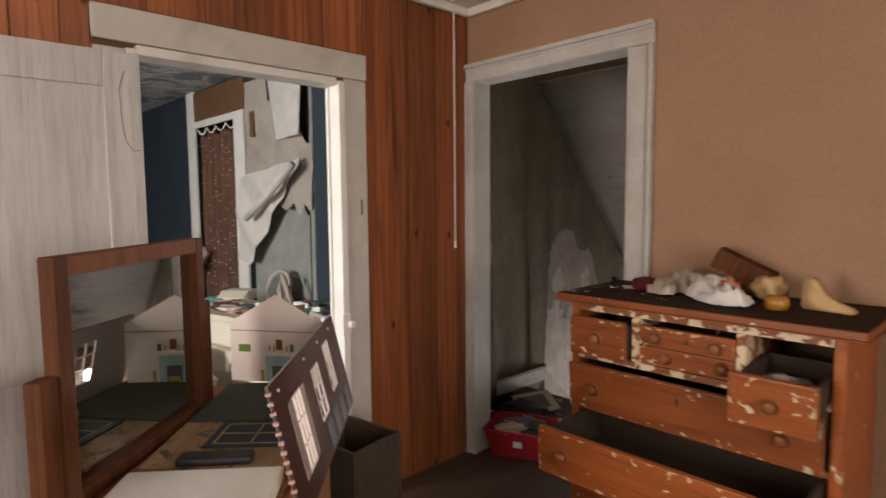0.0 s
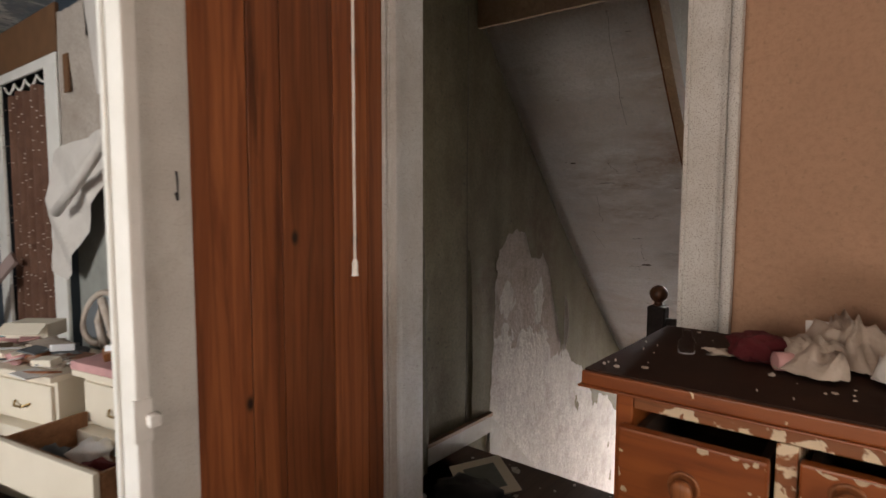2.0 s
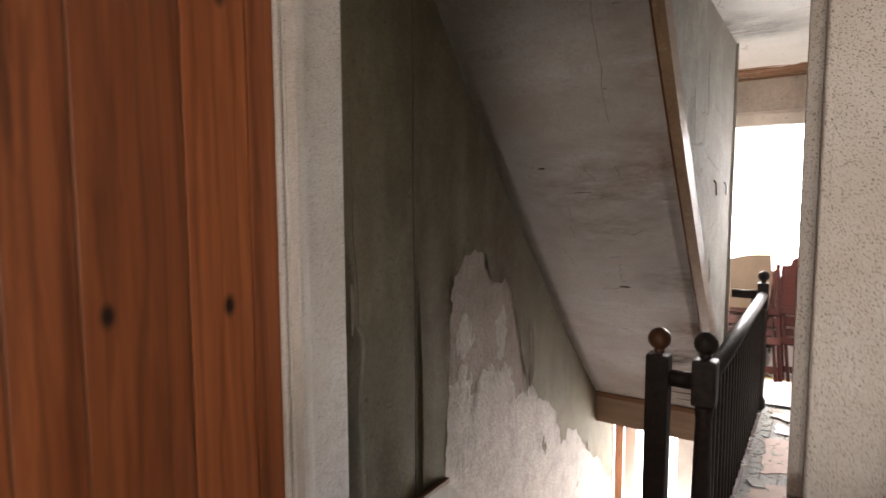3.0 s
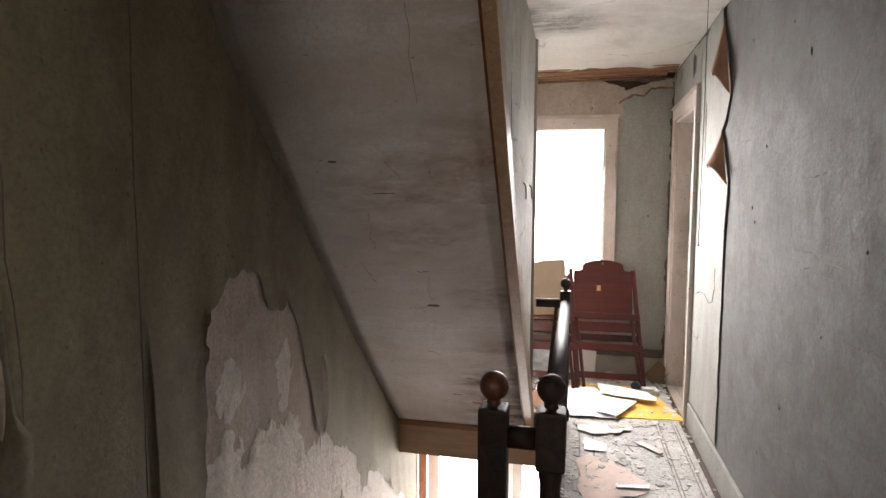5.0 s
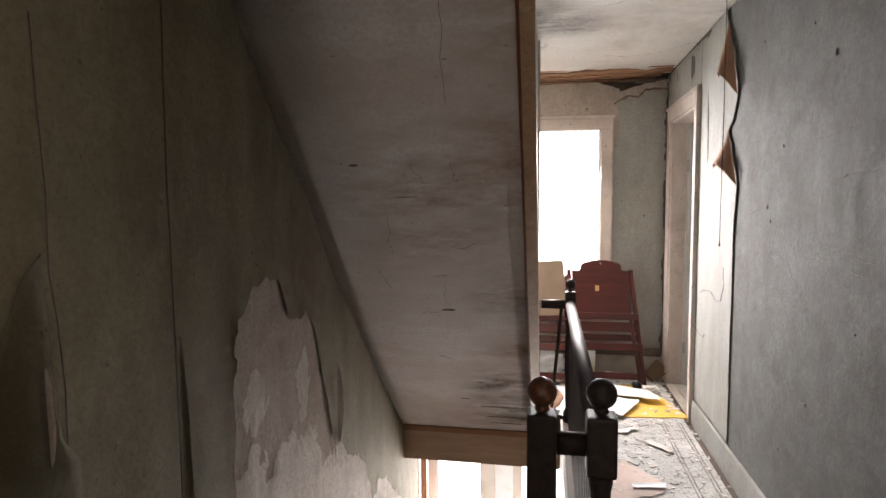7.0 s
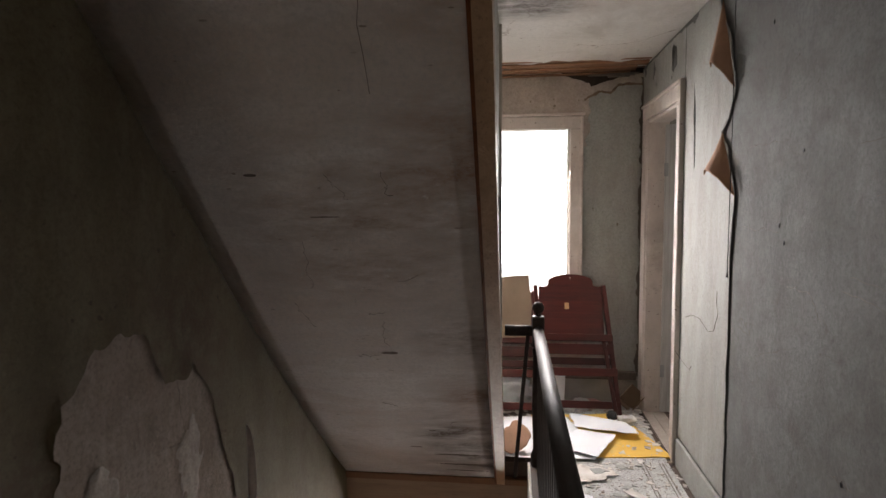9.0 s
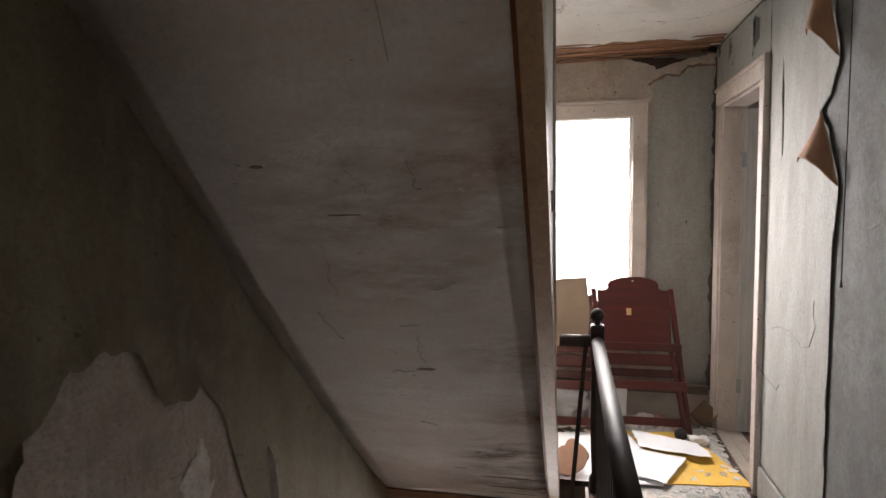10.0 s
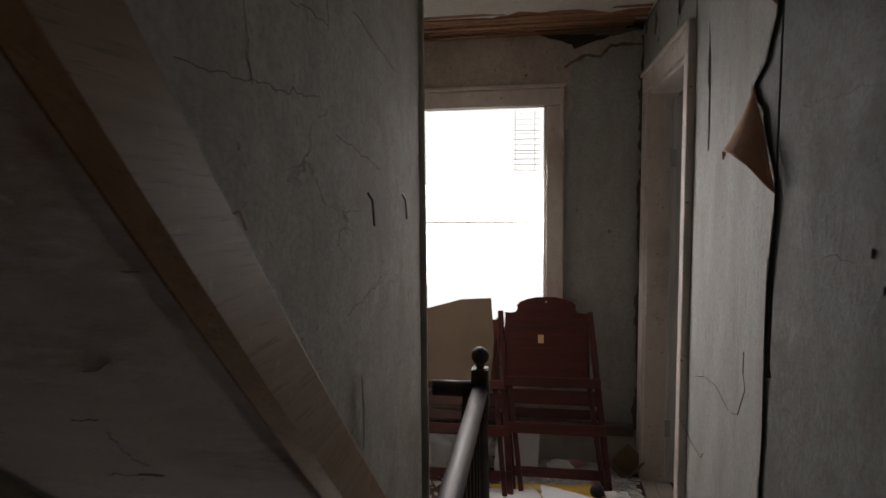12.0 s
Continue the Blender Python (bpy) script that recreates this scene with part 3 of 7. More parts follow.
# room: walls with openings
wall_west = solid("wall_west", boxes(((BX, -2.6, 0), (AX, 0.84, CA)), ((BX, 1.68, 0), (AX, AY, CA)), ((BX, 0.84, 1.93), (AX, 1.68, CA))), M["olivewood"], "wall faced with walnut panelling", "wall", **STRUCT)
wall_north = solid("wall_north", boxes(((AX - 0.06, AY, 0), (-1.79, HY, CH)), ((-0.88, AY, 0), (2.4, HY, CH)), ((-1.79, AY, 2.04), (-0.88, HY, CH))), M["tan"], "tan papered wall beside the stair door", "wall", **STRUCT)
# this wall's opening is added out of view, to let the east lamp in
solid("wall_east", boxes(((2.3, -2.6, 0), (2.4, -0.3, CA)), ((2.3, 0.9, 0), (2.4, AY, CA)), ((2.3, -0.3, 0), (2.4, 0.9, 0.8)), ((2.3, -0.3, 2.2), (2.4, 0.9, CA))), M["tan"], "tan papered wall with an unseen window opening", "wall", **STRUCT)
solid("wall_south", boxes(((BX, -2.72, 0), (-1.3, -2.6, CA)), ((-0.2, -2.72, 0), (2.4, -2.6, CA)), ((-1.3, -2.72, 0), (-0.2, -2.6, 0.8)), ((-1.3, -2.72, 2.15), (-0.2, -2.6, CA))), M["tan"], "tan papered wall with an unseen window opening", "wall", **STRUCT)
solid("ceiling_room", boxes(((BX, -2.72, CA), (2.4, HY, CA + 0.05))), M["ceil"], "white ceiling", "ceiling", **STRUCT)
solid("floor_room", boxes(((BX, -2.72, -0.05), (2.4, HY, 0))), M["board_floor"], "dark worn floorboards", "floor", **STRUCT)
solid("trim_cove", boxes(((AX + 0.006, -2.6, CA - 0.045), (AX + 0.04, AY - 0.002, CA - 0.001)), ((AX + 0.041, AY - 0.035, CA - 0.045), (2.3, AY, CA - 0.001)), bevel=0.012), M["white"], "white cove under the ceiling", "trim", **STRUCT)
solid("baseboard_room", boxes(((-0.78, AY - 0.018, 0), (2.3, AY, 0.16)), bevel=0.006), M["brown"], "brown baseboard", "baseboard", **STRUCT)


def casing(name, label, pieces, mat, group=""):
    ob = thing(name, Matrix(), label, "door casing", group, "structure")
    for pname, rows in pieces:
        part(pname, boxes(*rows, bevel=0.006), mat, ob)
    return ob


# casing of the doorway to the blue room
X0, X1 = AX + 0.002, AX + 0.024
casing("door_casing_1", "cream-painted door casing with worn edges", (
    ("casing_side", [((X0, 1.695, 0), (X1, 1.812, 1.945))]),
    ("casing_side", [((X0, 0.73, 0), (X1, 0.825, 1.925))]),
    ("casing_head", [((X0, 0.73, 1.947), (X1 + 0.004, 1.814, 2.06))]),
), M["cream"])
# whiter paint than the casing puts the daylight on this jamb into its colour
casing("door_frame_1", "chipped door jamb, painted whiter for the daylight on it", (
    ("jamb", [((BX - 0.004, 1.66, 0), (X1 + 0.012, 1.693, 1.93))]),
    ("jamb", [((BX - 0.02, 0.827, 0), (X1, 0.86, 1.93))]),
    ("jamb_head", [((BX - 0.02, 0.86, 1.91), (X1, 1.66, 1.944))]),
    ("door_stop", [((BX + 0.0, 1.65, 0), (BX + 0.02, 1.66, 1.91))]),
), M["white"])
# strike plate and a knob of paint on the jamb
strike = thing("strike_plate", Matrix.Translation((X1 + 0.01, 1.672, 0.85)), "paint-clogged latch keeper on the white jamb", "latch")
part("plate", boxes(((-0.01, -0.018, -0.05), (0.006, 0.024, 0.05)), bevel=0.004), M["white"], strike)
part("keeper", boxes(((-0.004, 0.006, -0.014), (0.03, 0.034, 0.016)), bevel=0.008), M["white"], strike)
hook = thing("wall_hook", Matrix.Translation((X1, 1.776, 1.383)), "small rusty hook on the door casing", "hook")
part("shank", tube([(0, 0, 0.03), (0.004, 0, 0), (0.004, 0, -0.03)], 0.003), M["black"], hook)
part("curl", tube([(0.004, 0, -0.03), (0.014, -0.006, -0.036), (0.018, -0.012, -0.02)], 0.003), M["black"], hook)

# walnut planks, each with a bevelled edge, on the west wall
plank_rows, y = [], -2.6
widths = itertools.cycle((0.20, 0.11, 0.165, 0.13, 0.095, 0.18))
while y < 0.70:
    w = next(widths)
    plank_rows.append((y, min(y + w, 0.728), 0.0, CA - 0.046))
    y += w
plank_rows += [(1.816, 1.975, 0.0, CA - 0.046), (1.975, 2.078, 0.0, CA - 0.046), (2.078, 2.262, 0.0, CA - 0.046), (2.262, 2.40, 0.0, CA - 0.046), (2.40, 2.474, 0.0, CA - 0.046)]
y = 0.728
while y < 1.80:
    w = next(widths)
    plank_rows.append((y, min(y + w, 1.814), 2.066, CA - 0.046))
    y += w
for y0, y1, z0, z1 in plank_rows:
    if y1 - y0 > 0.02:
        part("plank", boxes(((AX, y0 + 0.0015, z0), (AX + 0.007, y1 - 0.0015, z1)), bevel=0.003), M["panel"], wall_west)

# casing and jambs of the stair door, room side
Y0, Y1 = AY - 0.002, AY - 0.026
casing("door_casing_2", "speckled white door casing with a moulded edge", (
    ("casing_side", [((-1.833, Y1, 0), (-1.772, Y0, 2.028)), ((-1.831, Y1 - 0.012, 0), (-1.815, Y1, 2.028)), ((-1.811, Y1 - 0.005, 0), (-1.803, Y1, 2.028)), ((-1.780, Y1 - 0.005, 0), (-1.772, Y1, 2.028))]),
    ("casing_side", [((-0.888, Y1, 0), (-0.778, Y0, 2.028)), ((-0.796, Y1 - 0.014, 0), (-0.776, Y1, 2.028)), ((-0.808, Y1 - 0.006, 0), (-0.800, Y1, 2.028)), ((-0.888, Y1 - 0.006, 0), (-0.878, Y1, 2.028))]),
    ("casing_head", [((-1.833, Y1, 2.03), (-0.778, Y0, 2.118)), ((-1.833, Y1 - 0.014, 2.098), (-0.776, Y1, 2.12)), ((-1.833, Y1 - 0.006, 2.084), (-0.776, Y1, 2.093)), ((-1.79, Y1 - 0.006, 2.03), (-0.87, Y1, 2.04))]),
), M["speckled"])
casing("door_frame_2", "white-painted jamb of the stair door", (
    ("jamb", [((-1.789, Y1 + 0.004, 0), (-1.778, HY + 0.004, 2.038))]),
    ("jamb", [((-0.89, Y1 + 0.004, 0), (-0.871, HY + 0.01, 2.038))]),
    ("jamb_head", [((-1.777, Y1 + 0.004, 2.026), (-0.891, HY + 0.004, 2.038))]),
    ("door_stop", [((-0.910, 2.562, 0), (-0.8905, HY + 0.012, 2.025))]),
), M["speckled"])

# hall, stairwell and lower hall
def soffit_z(y):
    s = 6.03 - y
    return -0.09 + 0.873 * s + 0.0813 * s * s


LOW = -2.75
solid("wall_hall_west", boxes(((HX - 0.1, HY, LOW), (HX, 6.5, CH)), ((HX - 0.1, 6.5, -0.3), (HX, NY, CH))), M["plaster"], "peeling stairwell wall of bare plaster", "wall", **STRUCT)
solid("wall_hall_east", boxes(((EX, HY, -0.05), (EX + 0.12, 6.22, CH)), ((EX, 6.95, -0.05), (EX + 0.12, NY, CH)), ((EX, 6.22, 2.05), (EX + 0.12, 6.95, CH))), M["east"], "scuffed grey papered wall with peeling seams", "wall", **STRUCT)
solid("wall_hall_south", boxes(((HX - 0.1, HY, -0.3), (-1.79, HY + 0.006, CH)), ((-0.87, HY, 0), (EX, HY + 0.006, CH)), ((-1.79, HY, 2.04), (-0.87, HY + 0.006, CH))), M["olive"], "olive papered wall round the door", "wall", **STRUCT)
solid("wall_hall_north", boxes(((HX - 0.1, NY, -0.3), (-1.80, NY + 0.18, CH)), ((-0.94, NY, -0.3), (EX + 0.12, NY + 0.18, CH)), ((-1.80, NY, -0.3), (-0.94, NY + 0.18, 0.72)), ((-1.80, NY, 2.045), (-0.94, NY + 0.18, CH))), M["north"], "stained grey-green plaster wall with a window", "wall", **STRUCT)
solid("floor_hall", boxes(((-1.25, HY, -0.3), (EX, NY, 0)), ((HX, HY, -0.3), (-1.25, 3.6, 0)), ((HX, 6.05, -0.3), (-1.25, NY, 0))), M["board_floor"], "dark floorboards round the stairwell", "floor", **STRUCT)


def hole_field(u, v):
    """Sound ceiling where positive: it has fallen along the north wall."""
    edge = 6.86 + 0.22 * min(1.0, abs((u + 0.93) / 0.46)) ** 3 + 0.02 * rough_nz(u * 9, 1.0) + 0.012 * rough_nz(u * 30, 4.0)
    return edge - v


def hole_place(u, v, f):
    return (u, v, CH - 0.012 * max(0, 1 - f / 0.08) * (0.5 + rough_nz(u * 7, 4.0)))


solid("ceiling_hall", torn_sheet(hole_field, HX, EX, 6.6, NY, 0.02, hole_place), M["ceil"], "white plaster ceiling fallen along its end", "ceiling", **STRUCT)
solid("ceiling_hall_near", boxes(((HX, HY, CH), (EX, 6.6, CH + 0.02))), M["ceil"], "white plaster ceiling with brown stains", "ceiling", **STRUCT)
solid("ceiling_void", boxes(((HX - 0.1, HY, CH + 0.16), (EX + 0.12, NY + 0.18, CH + 0.2)), ((HX - 0.1, 6.5, CH + 0.021), (HX, NY, CH + 0.16)), ((EX, 6.5, CH + 0.001), (EX + 0.12, NY, CH + 0.16)), ((HX - 0.1, NY, CH + 0.001), (EX + 0.12, NY + 0.18, CH + 0.16))), M["lath"], "dark space above the fallen ceiling", "ceiling", **STRUCT)
laths = thing("ceiling_laths", Matrix(), "bare brown laths in the fallen ceiling", "laths", kind="structure")
rnd = random.Random(4)
for k in range(11):
    y = 6.86 + k * 0.0265
    z = CH + 0.004 - 0.052 * max(0, y - 6.90) / 0.25 + rnd.uniform(-0.003, 0.003)
    a = rnd.uniform(-1.75, -1.55) if k > 3 else HX + 0.01
    b = EX - 0.012 - (0.12 * rnd.random() if k > 5 else 0)
    m = Matrix.Translation((0, y, z)) @ pose(0, 0, 0, rnd.uniform(-16, 6), rnd.uniform(-0.35, 0.35), rnd.uniform(-0.6, 0.6))
    part("lath", box(bmesh.new(), (a, -0.013, -0.004), (b, 0.013, 0.004), 0.002), M["lath"], laths, m=m)
for k in range(3):
    part("lath", box(bmesh.new(), (-0.95 + 0.13 * k, -0.01, -0.004), (-0.46 - 0.04 * k, 0.012, 0.004), 0.002), M["mould"], laths, m=pose(0, 7.1 - 0.03 * k, CH - 0.058 - 0.006 * k, -10, 1.2 - k, 0), label="blackened splintered lath")

# soffit of the attic stair, slightly bowed
bm = bmesh.new()
rows = []
for j in range(31):
    y = 3.73 + (6.03 - 3.73) * j / 30
    rows.append([bm.verts.new((x, y, soffit_z(y) - 0.025 * math.sin(math.pi * (x + 2.34) / 0.9) * math.sin(math.pi * j / 30) + 0.006 * nz(x * 3, y * 3))) for x in (HX + (-1.44 - HX) * i / 12 for i in range(13))])
for a, b in zip(rows, rows[1:]):
    for i in range(12):
        bm.faces.new((a[i], a[i + 1], b[i + 1], b[i]))
bmesh.ops.solidify(bm, geom=bm.faces[:], thickness=0.03)
solid("stair_soffit", bm, M["soffit"], "sloping plaster soffit with cracks and smears", "soffit", **STRUCT, smooth=True)
solid("trim_soffit_head", boxes(((HX, 3.70, 2.27), (-1.42, 3.728, CH)), bevel=0.004), M["trim"], "brown board above the soffit", "trim", **STRUCT)

# attic stair wall above the soffit, its sloping string and its end
bm = bmesh.new()
outline = [(3.73, CH)] + [(3.73 + 0.115 * k, soffit_z(3.73 + 0.115 * k) + 0.10) for k in range(20)] + [(5.99, CH)]
for x in (-1.50, -1.425):
    for yy, zz in outline:
        bm.verts.new((x, yy, min(zz, CH)))
bm.verts.ensure_lookup_table()
n = len(outline)
bm.faces.new([bm.verts[k] for k in range(n)])
bm.faces.new([bm.verts[n + k] for k in reversed(range(n))])
for k in range(n):
    bm.faces.new((bm.verts[k], bm.verts[n + k], bm.verts[n + (k + 1) % n], bm.verts[(k + 1) % n]))
bmesh.ops.remove_doubles(bm, verts=bm.verts[:], dist=1e-5)
bmesh.ops.recalc_face_normals(bm, faces=bm.faces[:])
solid("wall_attic_stair", bm, M["grey"], "cracked grey-green wall beside the attic stair", "wall", **STRUCT)
bm = bmesh.new()
prev = None
for k in range(25):
    yy = 3.73 + (6.0 - 3.73) * k / 24
    zz = soffit_z(yy)
    ring = [bm.verts.new(p) for p in ((-1.44, yy, zz - 0.05), (-1.395, yy, zz - 0.05), (-1.395, yy, zz + 0.12), (-1.405, yy, zz + 0.14), (-1.44, yy, zz + 0.14))]
    if prev:
        for i in range(5):
            bm.faces.new((prev[i], prev[(i + 1) % 5], ring[(i + 1) % 5], ring[i]))
    else:
        bm.faces.new(ring)
    prev = ring
bm.faces.new(list(reversed(prev)))
bmesh.ops.recalc_face_normals(bm, faces=bm.faces[:])
solid("trim_stair_string", bm, M["trim"], "sloping brown string board under the attic stair wall", "trim", **STRUCT)
bm, prev = bmesh.new(), None
for k in range(25):
    yy = 3.73 + (6.0 - 3.73) * k / 24
    zz = soffit_z(yy)
    ring = [bm.verts.new(p) for p in ((-1.451, yy, zz - 0.040), (-1.441, yy, zz - 0.044), (-1.441, yy, zz - 0.01), (-1.451, yy, zz - 0.01))]
    if prev:
        for i in range(4):
            bm.faces.new((prev[i], prev[(i + 1) % 4], ring[(i + 1) % 4], ring[i]))
    else:
        bm.faces.new(ring)
    prev = ring
bm.faces.new(list(reversed(prev)))
bmesh.ops.recalc_face_normals(bm, faces=bm.faces[:])
solid("trim_soffit_edge", bm, M["frame_wood"], "dark brown batten along the soffit edge", "trim", **STRUCT)
solid("trim_wall_end", boxes(((-1.505, 5.992, 0), (-1.41, 6.012, CH)), bevel=0.004), M["dusty_cream"], "cream board on the end of the attic stair wall", "trim", **STRUCT)
solid("wall_attic_stair_back", boxes(((HX, 6.03, 0), (-1.506, 6.045, CH))), M["grey"], "grey-green wall closing the attic stair", "wall", **STRUCT)

# fascia boards round the stairwell
solid("trim_fascia_north", boxes(((HX + 0.002, 6.03, -0.335), (-1.25, 6.049, -0.115)), bevel=0.005), M["fascia"], "tan fascia board at the stairwell edge", "trim", **STRUCT)
solid("trim_fascia_moulding", boxes(((HX + 0.002, 6.012, -0.113), (-1.25, 6.049, -0.085)), ((HX + 0.002, 6.02, -0.128), (-1.25, 6.029, -0.114)), bevel=0.005), M["olivewood"], "dark moulding along the top of the fascia", "trim", **STRUCT)
solid("trim_fascia_east", boxes(((-1.266, 3.6, -0.32), (-1.252, 6.03, 0.012)), bevel=0.003), M["cream"], "cream fascia board at the stairwell edge", "trim", **STRUCT)
solid("baseboard_landing", boxes(((HX + 0.012, HY + 0.006, 0), (HX + 0.03, 3.84, 0.098)), bevel=0.004), M["dusty_cream"], "dusty cream baseboard on the landing", "baseboard", **STRUCT)
solid("trim_baseboard_cap", boxes(((HX + 0.012, HY + 0.006, 0.099), (HX + 0.040, 3.84, 0.122)), bevel=0.005), M["olivewood"], "dark brown cap on the baseboard", "trim", **STRUCT)
solid("baseboard_hall_east", boxes(((EX - 0.018, HY + 0.006, 0), (EX, 6.10, 0.16)), bevel=0.006), M["paper"], "dusty white baseboard", "baseboard", **STRUCT)
solid("baseboard_hall_north", boxes(((HX, NY - 0.02, 0), (EX, NY, 0.17)), bevel=0.006), M["cream"], "dusty cream baseboard under the window", "baseboard", **STRUCT)

solid("trim_dark_ledge", boxes(((-1.95, NY - 0.075, 0.185), (EX - 0.03, NY - 0.021, 0.245)), bevel=0.008), M["mould"], "dark ledge above the baseboard", "trim", **STRUCT)

# stair flight going down
stair = thing("staircase", Matrix(), "dark wooden stair going down", "staircase", kind="structure")
STEPS = 14
for k in range(STEPS):
    y0, z = 3.6 + 0.205 * k, -0.195 * (k + 1)
    part("tread", boxes(((HX + 0.02, y0 - 0.025, z - 0.03), (-1.27, y0 + 0.205, z)), bevel=0.008), M["brown"], stair)
    part("riser", boxes(((HX + 0.02, y0, z + 0.0), (-1.27, y0 + 0.012, z + 0.165))), M["cream"], stair)
bm = bmesh.new()
for k, x in enumerate((HX + 0.002, HX + 0.018)):
    for yy, zz in ((3.84, -0.30), (3.84, 0.10), (6.46, -2.39), (6.46, -2.75)):
        bm.verts.new((x, yy, zz))
bm.verts.ensure_lookup_table()
v = bm.verts
for f in ((0, 1, 2, 3), (7, 6, 5, 4), (0, 4, 5, 1), (1, 5, 6, 2), (2, 6, 7, 3), (3, 7, 4, 0)):
    bm.faces.new([v[i] for i in f])
part("wall_string", bm, M["dusty_cream"], stair, "cream skirting following the stair")

# lower hall, seen under the fascia
solid("floor_lower", boxes(((-4.0, 2.4, LOW - 0.05), (0.6, NY + 0.18, LOW))), M["board_floor"], "dim lower floor", "floor", **STRUCT)
solid("wall_lower_north", boxes(((-4.0, NY, LOW), (-2.36, NY + 0.18, -0.3)), ((-1.12, NY, LOW), (0.6, NY + 0.18, -0.3)), ((-2.36, NY, LOW), (-1.12, NY + 0.18, -2.0)), ((-2.36, NY, -0.45), (-1.12, NY + 0.18, -0.3))), M["cream"], "pale lower wall with a wide window", "wall", **STRUCT)
solid("wall_lower_east", boxes(((-1.25, HY, LOW), (-1.15, 4.4, -0.3)), ((0.5, HY, LOW), (0.6, NY, -0.3))), M["grey"], "lower hall wall", "wall", **STRUCT)
solid("wall_lower_west", boxes(((-4.0, 2.4, LOW), (-3.9, NY, -0.3)), ((-4.0, HY - 0.1, LOW), (0.6, HY, -0.3))), M["grey"], "lower hall wall", "wall", **STRUCT)
solid("ceiling_lower", boxes(((-4.0, HY, -0.34), (HX - 0.1, NY, -0.301)), ((-1.25, HY, -0.34), (0.6, NY, -0.321))), M["ceil"], "lower ceiling", "ceiling", **STRUCT)
win = thing("window_2", Matrix(), "wide lower window with pale frames", "window", kind="structure")
for x0, x1 in ((-2.42, -2.30), (-1.93, -1.80), (-1.64, -1.56), (-1.18, -1.06)):
    part("window_frame", boxes(((x0, NY - 0.03, -2.0), (x1, NY + 0.1, -0.42)), bevel=0.008), M["cream"], win)
part("window_frame", boxes(((-2.45, NY - 0.035, -0.47), (-1.04, NY + 0.1, -0.40)), bevel=0.008), M["cream"], win)
part("curtain", boxes(((-1.80, NY + 0.02, -2.0), (-1.64, NY + 0.04, -0.46))), M["sheet"], win, "grey-white blind")
post = thing("door_casing_3", Matrix(), "dark and white casing at the end of the stair wall", "door casing", kind="structure")
part("casing_side", boxes(((HX - 0.11, 6.5, LOW), (HX + 0.012, 6.53, -0.32)), bevel=0.004), M["white"], post)
part("casing_side", boxes(((HX - 0.09, 6.9, LOW), (HX - 0.02, 6.96, -0.32)), bevel=0.004), M["brown"], post)
part("casing_head", boxes(((HX - 0.11, 6.54, -0.42), (HX + 0.012, 7.1, -0.345)), bevel=0.004), M["white"], post)


# hall window
win = thing("window_1", Matrix(), "hall window washed out by daylight, in a cream casing", "window", kind="structure")
part("casing_side", boxes(((-0.935, NY - 0.022, 0.72), (-0.845, NY - 0.001, 2.025)), ((-0.862, NY - 0.034, 0.72), (-0.842, NY - 0.022, 2.125)), bevel=0.005), M["pinkish"], win)
part("casing_side", boxes(((-1.895, NY - 0.022, 0.72), (-1.805, NY - 0.001, 2.025)), bevel=0.005), M["pinkish"], win)
part("casing_head", boxes(((-1.895, NY - 0.022, 2.027), (-0.845, NY - 0.001, 2.118)), ((-1.91, NY - 0.04, 2.119), (-0.83, NY - 0.001, 2.14)), bevel=0.005), M["pinkish"], win)
part("window_sill", boxes(((-1.92, NY - 0.06, 0.69), (-0.82, NY + 0.1, 0.719)), bevel=0.008), M["pinkish"], win)
part("window_frame", boxes(((-1.80, NY + 0.05, 0.72), (-1.785, NY + 0.09, 2.044)), ((-0.950, NY + 0.05, 0.72), (-0.94, NY + 0.09, 2.044)), ((-1.785, NY + 0.05, 0.72), (-0.955, NY + 0.09, 0.76)), ((-1.785, NY + 0.05, 2.03), (-0.955, NY + 0.09, 2.044)), ((-1.785, NY + 0.06, 1.375), (-0.955, NY + 0.10, 1.383)), bevel=0.004), M["white"], win)
pane = part("pane", boxes(((-1.784, NY + 0.068, 0.77), (-0.951, NY + 0.072, 2.028))), M["glass"], win)
pane.visible_shadow = False
blind = thing("venetian_blind", Matrix.Translation((-1.37, NY + 0.03, 2.033)), "broken white venetian blind in the window", "blind")
part("headrail", boxes(((-0.41, -0.015, -0.010), (0.41, 0.015, 0.010)), bevel=0.004), M["white"], blind)
for k in range(30):
    z = 0.21 - 0.028 * k
    part("slat", box(bmesh.new(), (0.25 - 0.004 * (k % 3), -0.009, -0.0006), (0.40, 0.009, 0.0006), 0, pose(0, 0, z - 0.25, 8 + 3 * (k % 2), 0.6 * (k % 4), 0)), M["white"], blind)
for x in (0.26, 0.37):
    part("cord", tube([(x, 0, -0.02), (x, 0, -0.78)], 0.0012, 4), M["cord"], blind)

